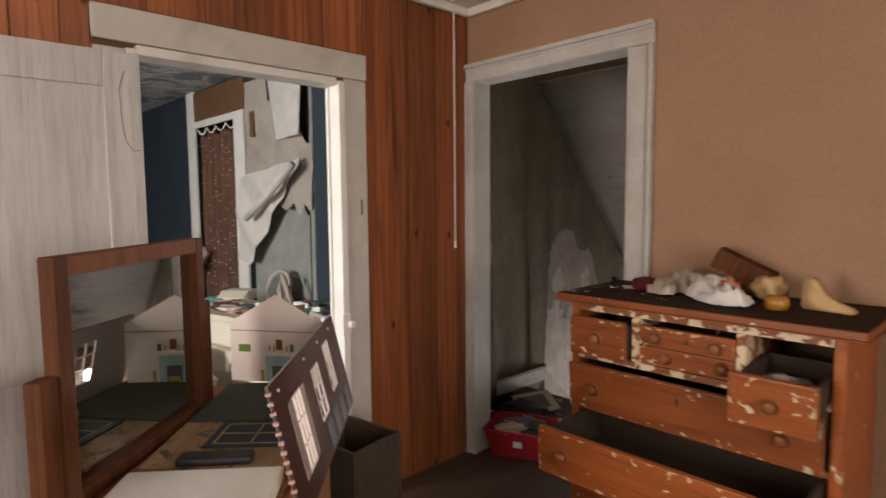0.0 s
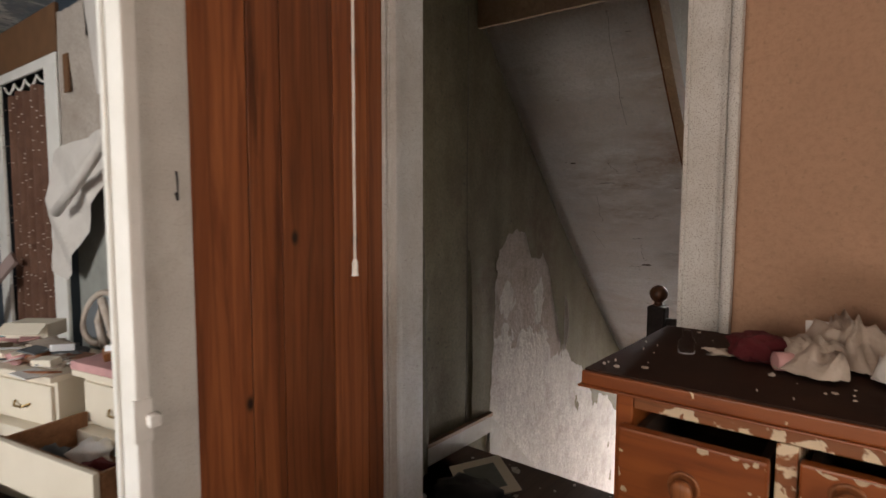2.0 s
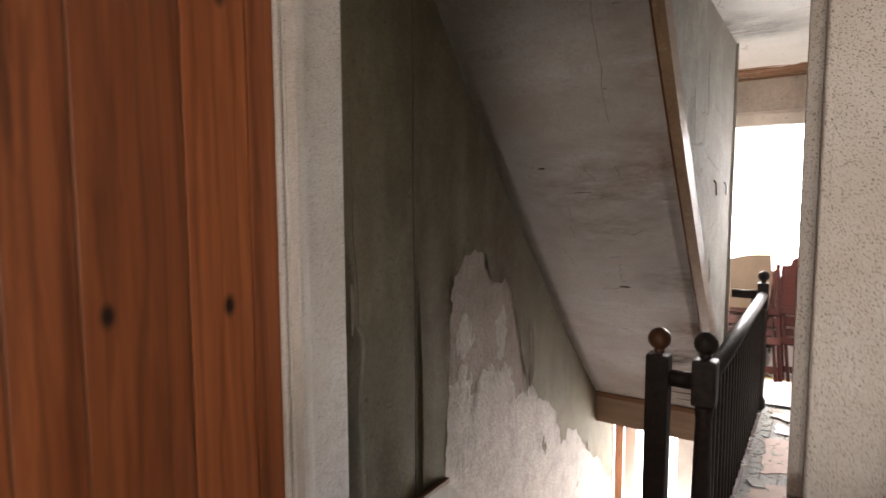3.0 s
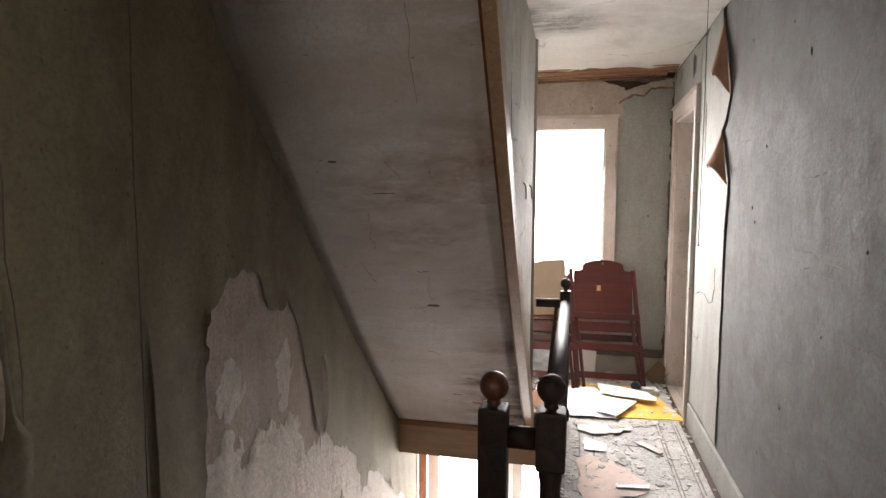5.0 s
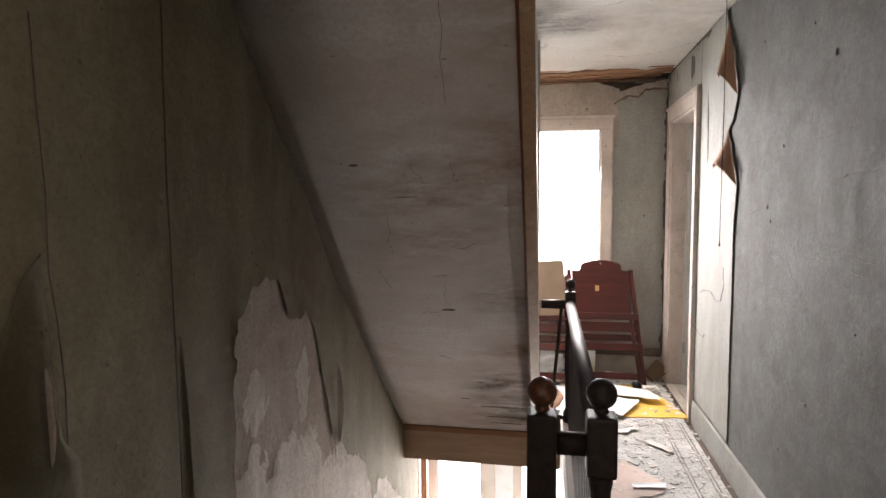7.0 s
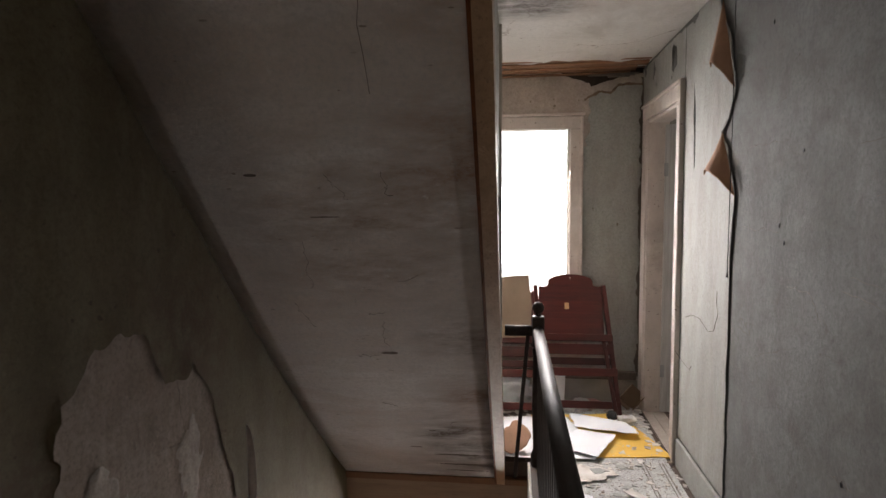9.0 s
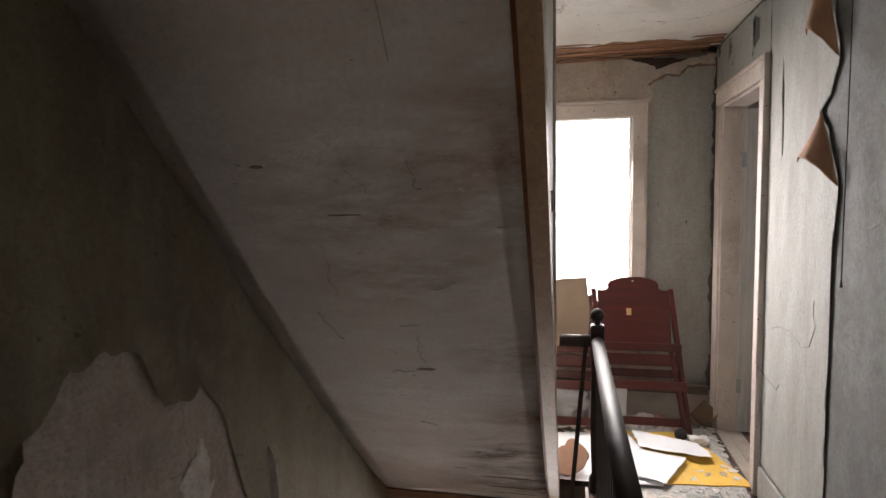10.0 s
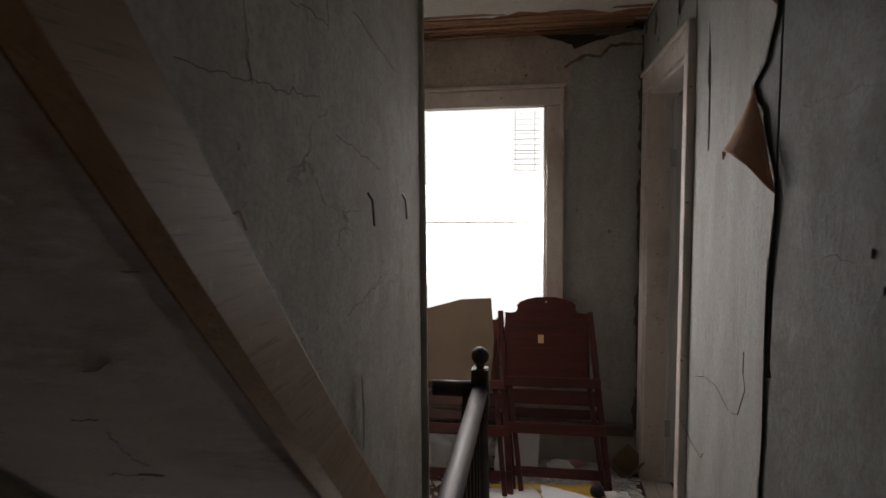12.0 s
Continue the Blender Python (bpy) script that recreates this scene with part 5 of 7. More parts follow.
part("carpet_field", boxes(((-1.18, 3.3, 0.001), (-0.47, 7.12, 0.008))), M["carpet"], runner)
for x0, x1 in ((-0.508, -0.500), (-0.525, -0.519), (-0.612, -0.605), (-0.63, -0.624), (-1.11, -1.10), (-1.03, -1.02)):
    part("border_band", boxes(((x0, 3.32, 0.008), (x1, 6.10, 0.0095))), M["carpet_border"], runner)

board = Matrix.Translation((0, 0, 0.002))
solid("yellow_sheet", torn_sheet(lambda u, v: min(0.36 + 0.01 * nz(v * 9, 1) - abs(u), 0.34 + 0.012 * nz(u * 9, 2) - abs(v), 0.30 - u * 0.95 - v * 0.16), -0.4, 0.4, -0.4, 0.4, 0.02, lambda u, v, f: (u, v, 0.014 + 0.006 * nz(u * 3, v * 3)), 0.01), M["yellow"], "yellow board lying on the littered floor", "board", m=pose(-0.83, 6.48, 0, 0, 0, 6))


def cut_sheet(name, corners, z, mat, label, warp=0.006, ragged=0.006, seed=0.0):
    """A convex sheet of paper or thin board lying on the floor, corners given anticlockwise."""
    cx, cy = (sum(c[k] for c in corners) / len(corners) for k in (0, 1))
    edges = []
    for (x0, y0), (x1, y1) in zip(corners, corners[1:] + corners[:1]):
        n = math.hypot(x1 - x0, y1 - y0)
        edges.append((x0 - cx, y0 - cy, (x1 - x0) / n, (y1 - y0) / n))
    reach = max(max(abs(x - cx), abs(y - cy)) for x, y in corners) + 0.02

    def inside(u, v):
        return min(dx * (v - y) - dy * (u - x) for x, y, dx, dy in edges) + ragged * rough_nz(u * 14 + seed, v * 14)

    bm = torn_sheet(inside, -reach, reach, -reach, reach, reach / 24, lambda u, v, f: (u, v, z + warp * (1 + nz(u * 5 + seed, v * 5)) + (0.005 * max(0, 1 - f / 0.04) ** 2 if seed > 3 else 0)), 0.003)
    return solid(name, bm, mat, label, "sheet", m=Matrix.Translation((cx, cy, 0)))


cut_sheet("white_sheet", [(-1.42, 6.06), (-0.875, 6.085), (-0.86, 6.30), (-0.92, 6.50), (-0.97, 6.73), (-1.42, 6.68)], 0.022, M["sheet"], "large white sheet of board on the hall floor", 0.005, 0.006, 1.0)
cut_sheet("white_sheet", [(-1.0, 6.14), (-0.868, 6.075), (-0.71, 6.40), (-0.93, 6.47), (-1.0, 6.40)], 0.034, M["sheet"], "torn white sheet lying across the yellow board", 0.005, 0.007, 4.0)
cut_sheet("white_sheet", [(-0.95, 6.49), (-0.70, 6.42), (-0.565, 6.41), (-0.59, 6.49), (-0.62, 6.58), (-0.97, 6.72)], 0.045, M["sheet"], "narrow strip of torn white sheet", 0.008, 0.012, 7.0)
cut_sheet("wallpaper_sheet", [(-1.10, 4.95), (-0.80, 5.10), (-0.765, 5.21), (-0.86, 5.36), (-0.98, 5.50), (-1.12, 5.46)], 0.0105, M["pink_paper"], "torn dull pink wallpaper flat on the carpet", 0.003, 0.02, 2.0)
cut_sheet("wallpaper_sheet", [(-1.13, 4.25), (-0.90, 4.32), (-0.84, 4.62), (-0.95, 4.86), (-1.13, 4.82)], 0.0105, M["pink_paper"], "torn dull pink wallpaper flat on the carpet", 0.003, 0.02, 2.6)
cut_sheet("paper_strip", [(-0.93, 5.135), (-0.775, 5.15), (-0.765, 5.20), (-0.93, 5.18)], 0.016, M["sheet"], "white strip of torn paper on the carpet", 0.004, 0.006, 5.0)
cut_sheet("paper_strip", [(-0.66, 5.585), (-0.64, 5.63), (-0.75, 5.755), (-0.785, 5.72)], 0.011, M["flakes"], "pale strip of torn paper on the carpet", 0.003, 0.006, 6.0)
cut_sheet("paper_strip", [(-1.08, 5.55), (-0.965, 5.56), (-0.95, 5.66), (-1.08, 5.74)], 0.012, M["sheet"], "white scrap of torn paper on the carpet", 0.004, 0.012, 8.0)
cut_sheet("paper_strip", [(-1.12, 5.83), (-0.93, 5.80), (-0.80, 5.9), (-0.85, 6.0), (-1.12, 6.02)], 0.011, M["flakes"], "flaked pale plaster skin on the carpet", 0.003, 0.035, 9.0)
solid("paper_scrap", torn_sheet(lambda u, v: 0.085 - math.hypot(u * 0.8, v) + 0.03 * rough_nz(u * 12, v * 12), -0.2, 0.2, -0.2, 0.2, 0.015, lambda u, v, f: (u, v * 0.9, 0.1 + v * 0.55 + 0.03 * math.sin(u * 12)), 0.003), M["paper_back"], "crumpled brown scrap of plaster paper", "scrap", m=pose(-1.34, 6.16, 0.0, 0, 0, 20), smooth=True)

# plaster litter
def litter(name, n, area, seed, size, label, mat, base=0.0095):
    r = random.Random(seed)
    bm = bmesh.new()
    for _ in range(n):
        x, y = area(r)
        s = size * r.choice((0.4, 0.6, 0.6, 1.0, 1.6))
        sides = r.choice((3, 4, 5, 6))
        m = pose(x, y, base + s * 0.06, r.uniform(-2.5, 2.5), r.uniform(-2.5, 2.5), r.uniform(0, 360))
        pts = [(s * r.uniform(0.5, 1.0) * math.cos(2 * math.pi * k / sides), s * r.uniform(0.4, 0.9) * math.sin(2 * math.pi * k / sides)) for k in range(sides)]
        t = r.uniform(0.001, 0.004)
        a = [bm.verts.new(m @ Vector((px, py, 0))) for px, py in pts]
        b = [bm.verts.new(m @ Vector((px, py, t))) for px, py in pts]
        bm.faces.new(list(reversed(a)))
        bm.faces.new(b)
        for k in range(sides):
            bm.faces.new((a[k], a[(k + 1) % sides], b[(k + 1) % sides], b[k]))
    return solid(name, bm, mat, label, "litter", "stuff")


litter("plaster_litter", 1100, lambda r: (r.uniform(-1.2, -0.45), 3.2 + 3.0 * r.random() ** 0.7), 3, 0.013, "flakes of plaster and paper over the carpet", M["flakes"])
litter("plaster_litter", 1300, lambda r: (r.uniform(-2.0, -0.45), 6.05 + 1.05 * r.random() ** 0.6), 5, 0.022, "broken plaster heaped under the window", M["flakes"])
litter("paper_litter", 95, lambda r: (r.uniform(-1.15, -0.62), r.uniform(3.4, 6.1)), 9, 0.05, "larger pale scraps of wallpaper on the carpet", M["paper"])
litter("plaster_litter", 90, lambda r: (r.uniform(-2.2, -1.3), r.uniform(2.7, 3.55)), 12, 0.02, "specks of plaster on the dark landing", M["flakes"])
litter("plaster_litter", 70, lambda r: (r.uniform(-1.4, -1.26), r.uniform(6.1, 6.5)), 15, 0.03, "broken plaster at the stairwell edge", M["flakes"])

# small things under the window
solid("polish_tin", lathe([(0.004, 0.0), (0.03, 0.006), (0.034, 0.03), (0.034, 0.045), (0.02, 0.055), (0.003, 0.056)], 18, pose(0, 0, 0.036, 78, 0, -15)), M["black"], "round black polish tin on the floor", "tin", m=Matrix.Translation((-0.685, 6.69, 0.03)), smooth=True)
solid("white_rag", crumple(0.055, 3.0, (1.3, 0.8, 0.7), 0.5, 3, True), M["cloth"], "crumpled white rag on the floor", "rag", m=Matrix.Translation((-0.60, 6.66, 0.012)), smooth=True)
solid("white_rag", crumple(0.06, 8.0, (1.2, 0.8, 0.6), 0.5, 3, True), M["cloth"], "twisted white cloth by the baseboard", "rag", m=Matrix.Translation((-0.86, 6.98, 0.012)), smooth=True)
solid("wood_scrap", crumple(0.05, 5.0, (1.5, 0.5, 0.5), 0.4, 2), M["pink"], "pinkish scrap by the baseboard", "scrap", m=Matrix.Translation((-0.78, 7.04, 0.012)), smooth=True)
carton = thing("small_carton", pose(-0.55, 6.98, 0.03, 0, 38, -20), "small open brown carton tipped on its edge", "carton")
part("back", boxes(((-0.06, 0.03, 0), (0.06, 0.034, 0.15))), M["card"], carton)
for x in (-0.06, 0.056):
    part("side", boxes(((x, -0.03, 0), (x + 0.004, 0.03, 0.15))), M["card"], carton)
part("end", boxes(((-0.056, -0.03, 0), (0.056, 0.03, 0.004))), M["card"], carton)
solid("plastic_bag", crumple(0.15, 11.0, (1.5, 0.6, 0.9), 0.4, 4, True), M["sheet"], "crumpled clear-white plastic bag under the seats", "bag", m=Matrix.Translation((-1.42, 6.96, 0.012)), smooth=True)
solid("glass_sheet", boxes(((-0.12, 0, 0), (0.12, 0.004, 0.24))), M["sheet"], "pale rigid sheet leaning under the seats", "sheet", m=pose(-1.10, 6.93, 0.012, -16, 6, 8))


# ---- row of folding seats leaning at the window ----
def theatre_seat(x, label, y=6.735, lean=-19.0):
    ob = thing("folding_seat", pose(x, y, 0.012, lean, 0, 0), label, "folding seat", "folding seats by the window")
    w = 0.243
    splay = -4.9
    for s in (-1, 1):
        part("side_rail", box(bmesh.new(), (-0.016, -0.012, 0.0), (0.016, 0.028, 0.935), 0.006, pose(s * w + 0.07, 0, 0, 0, splay, 0)), M["seat"], ob)
        part("leg", box(bmesh.new(), (-0.013, -0.03, 0.0), (0.013, 0.0, 0.56), 0.006, pose(s * (w - 0.035) + 0.078, -0.015, 0.0, -3, splay - 2, 0)), M["seat"], ob)
    crest = [(-w + 0.016, 0.56), (w - 0.016, 0.56), (w - 0.016, 0.925), (w - 0.045, 0.922), (w - 0.075, 0.928), (w - 0.085, 0.945), (w - 0.082, 0.965), (w - 0.10, 0.985), (w - 0.14, 1.0), (0.05, 1.012), (-0.05, 1.012), (-w + 0.14, 1.0), (-w + 0.10, 0.985), (-w + 0.082, 0.965), (-w + 0.085, 0.945), (-w + 0.075, 0.928), (-w + 0.045, 0.922), (-w + 0.016, 0.925)]
    part("backrest", extrude_outline(crest, 0.014, Matrix.Translation((0, 0.004, 0))), M["seat"], ob)
    panel = [(-0.21, 0.575), (0.21, 0.575), (0.205, 0.80), (0.19, 0.812), (-0.19, 0.812), (-0.205, 0.80)]
    part("seat_panel", extrude_outline(panel, 0.012, Matrix.Translation((0, -0.012, 0))), M["seat"], ob, "folded-up mahogany seat panel")
    for z, h, y in ((0.525, 0.05, -0.045), (0.435, 0.075, -0.012), (0.365, 0.05, 0.004), (0.285, 0.055, -0.052), (0.07, 0.05, -0.02)):
        dx = 0.07 - 0.08 * z / 0.935
        part("cross_rail", boxes(((-w + dx - 0.012, y, z), (w + dx + 0.012, y + 0.018, z + h)), bevel=0.004), M["seat"], ob)
    part("sticker", boxes(((-0.045, -0.0145, 0.755), (-0.015, -0.0125, 0.80))), M["straw"], ob, "torn paper label")
    part("bolt", lathe([(0.006, 0.0), (0.006, 0.004), (0.002, 0.006)], 8, pose(0, 0.004, 0.985, 90, 0, 0)), M["steel"], ob)
    return ob


theatre_seat(-0.935, "dark red wooden folding seat with a scalloped back")
theatre_seat(-1.43, "dark red wooden folding seat half hidden by cardboard", 6.66, -27.0)
solid("cardboard_sheet", extrude_outline([(-0.24, 0), (0.22, 0.02), (0.235, 0.24), (0.215, 0.465), (0.05, 0.455), (-0.22, 0.38)], 0.006), M["card"], "brown cardboard sheet leaning on the seats", "cardboard", m=pose(-1.45, 6.84, 0.53, -18, 0, 0))

# gashes in the soffit plaster
for gx, gy, gl, gw in ((-1.82, 4.935, 0.032, 0.011), (-1.84, 5.614, 0.03, 0.006), (-1.62, 5.70, 0.14, 0.010), (-1.57, 5.82, 0.18, 0.012), (-1.60, 5.90, 0.12, 0.008), (-2.08, 4.35, 0.02, 0.006), (-1.9, 4.45, 0.04, 0.003), (-1.73, 5.45, 0.02, 0.005)):
    gz = soffit_z(gy) - 0.025 * math.sin(math.pi * (gx + 2.34) / 0.9) * math.sin(math.pi * (gy - 3.73) / 2.3)
    gash = torn_sheet(lambda u, v: 1 - (u / gl) ** 2 - (v / gw) ** 2 + 0.8 * rough_nz(u * 40 + gx * 9, v * 90), -gl * 1.3, gl * 1.3, -gw * 2, gw * 2, gw * 0.5, lambda u, v, f: (u, v, 0))
    solid("plaster_gash", gash, M["mould"], "dark gash in the soffit plaster", "stain", m=pose(gx, gy, gz - 0.013, -44.5, 0, 0), **STRUCT)

# hairline cracks wandering over the soffit
for k, (a, b) in enumerate((((-1.66, 3.80), (-1.70, 4.20)), ((-1.87, 4.36), (-1.82, 4.42)), ((-1.705, 4.36), (-1.70, 4.42)), ((-2.0, 4.53), (-2.03, 4.68)), ((-1.86, 4.78), (-1.80, 4.77)), ((-1.815, 4.80), (-1.82, 4.92)), ((-1.95, 4.97), (-1.86, 4.96)), ((-1.62, 5.40), (-1.67, 5.52)), ((-2.12, 4.75), (-2.08, 4.84)), ((-1.92, 5.25), (-1.86, 5.27)), ((-1.72, 4.66), (-1.66, 4.645)))):
    pts = []
    for j in range(13):
        u = j / 12
        x, y = a[0] + u * (b[0] - a[0]) + 0.008 * rough_nz(u * 6, k * 3.1) * 2, a[1] + u * (b[1] - a[1]) + 0.010 * rough_nz(k * 2.3, u * 6)
        pts.append((x, y, soffit_z(y) - 0.025 * math.sin(math.pi * (x + 2.34) / 0.9) * math.sin(math.pi * (y - 3.73) / 2.3) - 0.001 + 0.006 * nz(x * 3, y * 3)))
    solid("soffit_crack", tube(pts, 0.0008, 4), M["mould"], "hairline crack in the soffit plaster", "crack", **STRUCT)

# nail holes and hairline cracks in the hall walls
for y, z, h in ((5.059, 2.132, 0.012), (4.399, 1.921, 0.02), (4.809, 1.655, 0.010), (4.962, 1.408, 0.014), (4.921, 1.348, 0.012), (4.569, 2.066, 0.009), (4.52, 0.685, 0.012), (4.2, 1.02, 0.007), (3.95, 1.3, 0.010), (4.75, 0.42, 0.008)):
    hole = lathe([(0.0005, 0.0), (0.005, 0.001), (0.0062, 0.0025), (0.0035, 0.004), (0.0005, 0.0045)], 9, pose(0, 0, 0, 0, -90, 0))
    solid("nail_hole", hole, M["black"], "small dark nail hole in the papered wall", "nail hole", m=Matrix.Translation((EX, y, z)) @ Matrix.Diagonal((1, 0.8, h / 0.008, 1)), **STRUCT)


def crack_line(x, a, b, seed, side):
    """A hairline crack that wanders from a to b, (y, z) on a wall at x."""
    pts = []
    for k in range(15):
        s = k / 14
        pts.append((x + side * 0.0003, a[0] + s * (b[0] - a[0]) + 0.010 * rough_nz(seed, s * 9), a[1] + s * (b[1] - a[1]) + 0.016 * rough_nz(s * 7, seed) * math.sin(math.pi * s) ** 0.5))
    solid("wall_crack", tube(pts, 0.0008, 4), M["mould"], "hairline crack across the papered wall", "crack", **STRUCT)


for k, (a, b) in enumerate((((4.424, 1.505), (4.12, 1.52)), ((5.298, 1.39), (4.972, 1.382)), ((5.254, 1.711), (4.959, 1.698)), ((5.307, 2.011), (5.05, 1.977)), ((4.891, 1.202), (4.74, 1.20)), ((4.74, 1.20), (4.671, 1.126)), ((4.526, 1.28), (4.087, 1.24)), ((4.565, 1.235), (4.159, 1.20)), ((4.57, 0.685), (4.471, 0.691)), ((4.9, 2.25), (4.5, 2.22)))):
    crack_line(EX, a, b, 3.0 + k * 1.7, -1)
for k, (a, b) in enumerate((((4.492, 1.679), (4.70, 1.69)), ((4.70, 1.69), (4.959, 1.716)), ((4.806, 1.857), (5.017, 1.868)), ((5.053, 1.651), (5.41, 1.596)), ((4.645, 1.95), (4.679, 1.685)), ((5.1, 1.25), (5.5, 1.31)), ((5.2, 1.95), (5.6, 1.90)), ((5.0, 2.2), (5.02, 1.86)))):
    crack_line(-1.425, a, b, 23.0 + k * 2.3, 1)

# ---- room: the chest of drawers ----
chest = thing("chest_of_drawers", Matrix.Translation((-0.43, 2.255, 0)), "red-brown chest of drawers with flaking cream paint and drawers ajar", "chest of drawers")
CW, CD, CT = 0.43, 0.205, 1.03      # half width, half depth, height under the top
part("side_panel", boxes(((-CW, -CD, 0.0), (-CW + 0.03, CD, CT)), bevel=0.004), M["chest"], chest)
part("side_panel", boxes(((CW - 0.03, -CD, 0.0), (CW, CD, CT)), bevel=0.004), M["chest"], chest)
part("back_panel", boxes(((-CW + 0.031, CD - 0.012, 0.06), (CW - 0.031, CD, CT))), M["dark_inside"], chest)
part("top", boxes(((-CW - 0.055, -CD - 0.035, CT), (CW + 0.055, CD + 0.01, CT + 0.004)), ((-CW - 0.05, -CD - 0.03, CT + 0.004), (CW + 0.05, CD + 0.01, CT + 0.027)), bevel=0.003), M["chest"], chest)
part("top_veneer", boxes(((-CW - 0.046, -CD - 0.026, CT + 0.0275), (CW + 0.046, CD + 0.006, CT + 0.031))), M["chest_top"], chest, "dark worn top with paint flecks")
part("front_rail", boxes(((-CW + 0.031, -CD, 1.0), (CW - 0.031, -CD + 0.03, CT)), bevel=0.003), M["chest_bare"], chest, "rail with cream paint flaking off")
for z0, z1, mt in ((0.822, 0.845, "chest_bare"), (0.632, 0.652, "chest_bare"), (0.445, 0.466, "chest"), (0.255, 0.272, "chest"), (0.06, 0.09, "chest")):
    part("front_rail", boxes(((-CW + 0.031, -CD, z0), (CW - 0.031, -CD + 0.03, z1)), bevel=0.003), M[mt], chest, "rail with cream paint flaking off" if mt == "chest_bare" else "")
for x in (-0.175, 0.165):
    part("divider", boxes(((x - 0.014, -CD, 0.846), (x + 0.014, CD - 0.02, 0.999)), bevel=0.002), M["chest_bare"], chest)


def drawer(x0, x1, z0, z1, out, sag, knobs, depth=0.36, mat="chest", swing=0.0):
    """A drawer pulled out by a length, its front dropped by sag degrees."""
    m = Matrix.Translation((0, -CD - out, z0)) @ pose(0, 0, 0, sag, 0, swing)
    h = z1 - z0
    front = part("drawer", boxes(((x0, -0.004, 0), (x1, 0.018, h)), bevel=0.004), M[mat], chest, m=m)
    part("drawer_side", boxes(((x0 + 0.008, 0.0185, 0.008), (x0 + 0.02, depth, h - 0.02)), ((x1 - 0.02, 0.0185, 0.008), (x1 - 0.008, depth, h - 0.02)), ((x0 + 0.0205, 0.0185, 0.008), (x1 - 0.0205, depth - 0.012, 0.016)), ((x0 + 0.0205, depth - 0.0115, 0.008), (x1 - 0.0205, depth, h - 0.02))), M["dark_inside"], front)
    flakes = part("paint_flake", torn_sheet(lambda u, v: 0.5 * rough_nz(u * 34 + 40 * x0, v * 46 + 9 * z0) - 0.10 - 9 * min(u - x0, x1 - u, v, h - v), x0 + 0.003, x1 - 0.003, 0.003, h - 0.003, 0.006, lambda u, v, f: (u, -0.0046, v), 0.0005), M["flake"], front)
    tagged(flakes, "cream paint clinging along the edges", "", "", "stuff")
    for kx, kz in knobs:
        part("knob", lathe([(0.028, 0.0), (0.028, 0.003), (0.024, 0.005), (0.021, 0.002), (0.011, 0.002), (0.010, 0.012), (0.019, 0.016), (0.021, 0.022), (0.016, 0.028), (0.005, 0.029)], 18, pose(kx, -0.004, kz, 90, 0, 0) @ Matrix.Diagonal((0.85, 0.85, 0.85, 1))), M["brown"], front, smooth=True)
    return front


drawer(-0.405, -0.190, 0.848, 0.985, 0.045, 1.5, ((-0.30, 0.068),), 0.30)
mid = drawer(-0.158, 0.150, 0.848, 0.980, 0.0, 2.5, ((-0.10, 0.097), (0.095, 0.097), (-0.065, 0.034), (0.115, 0.034)), 0.30)
part("groove", boxes(((-0.157, -0.0055, 0.064), (0.149, -0.0042, 0.067))), M["dark_inside"], mid)
part("keyhole", boxes(((0.0, -0.0055, 0.090), (0.007, -0.0042, 0.106))), M["black"], mid)
drawer(0.180, 0.40, 0.775, 0.920, 0.13, 4.0, ((0.29, 0.072),), 0.30)
wide = drawer(-0.398, 0.398, 0.655, 0.818, 0.055, 3.0, ((-0.30, 0.08), (0.30, 0.08)))
part("keyhole", boxes(((0.0, -0.0055, 0.10), (0.007, -0.0042, 0.122))), M["black"], wide)
drawer(-0.398, 0.398, 0.468, 0.628, 0.24, 2.0, ((-0.30, 0.08), (0.30, 0.08)))
drawer(-0.398, 0.398, 0.275, 0.442, 0.0, 0.0, ((-0.30, 0.08), (0.30, 0.08)))
drawer(-0.398, 0.398, 0.094, 0.250, 0.0, 0.0, ((-0.30, 0.075), (0.30, 0.075)))
TOPZ = CT + 0.032


def on_chest(x, y, turn=0.0):
    return pose(x, y, TOPZ, 0, 0, turn)


solid("stored_cloth", crumple(0.06, 21, (1.2, 1.4, 0.6), 0.5, 3, True), M["slate"], "dark clothes stuffed in the open drawer", "clothes", m=pose(-0.14, 2.07, 0.80), smooth=True)
solid("stored_cloth", crumple(0.05, 22, (1.6, 1.0, 0.5), 0.5, 3, True), M["cloth"], "pale paper stuffed in the open drawer", "paper", m=pose(-0.17, 2.15, 0.83), smooth=True)
solid("yarn_ball", crumple(0.040, 2.2, (1.25, 1.0, 0.75), 0.3, 4), M["darkred"], "dark red ball of yarn on the chest", "yarn", m=on_chest(-0.685, 2.27), smooth=True)
roll = thing("hair_roller", pose(-0.625, 2.23, TOPZ + 0.016, 0, 90, 35), "small pink hair roller", "roller")
part("body", lathe([(0.011, -0.03), (0.016, -0.03), (0.016, 0.03), (0.011, 0.03)], 14), M["pink"], roll, smooth=True)
solid("glass_vial", lathe([(0.016, 0.0), (0.017, 0.02), (0.009, 0.03), (0.009, 0.042)], 12), M["bag"], "tiny clear glass vial", "vial", m=on_chest(-0.80, 2.24), smooth=True)
solid("shell_trinket", crumple(0.016, 6.3, (1.6, 1.0, 0.5), 0.8, 3, True), M["linen"], "small heap of shells and trinkets", "shell_trinket", m=on_chest(-0.745, 2.26), smooth=True)
tin = thing("small_tin", on_chest(-0.575, 2.37, 12), "small open tin with a pale lid", "tin")
part("base", boxes(((-0.045, -0.03, 0), (0.045, 0.03, 0.018)), bevel=0.005), M["steel"], tin)
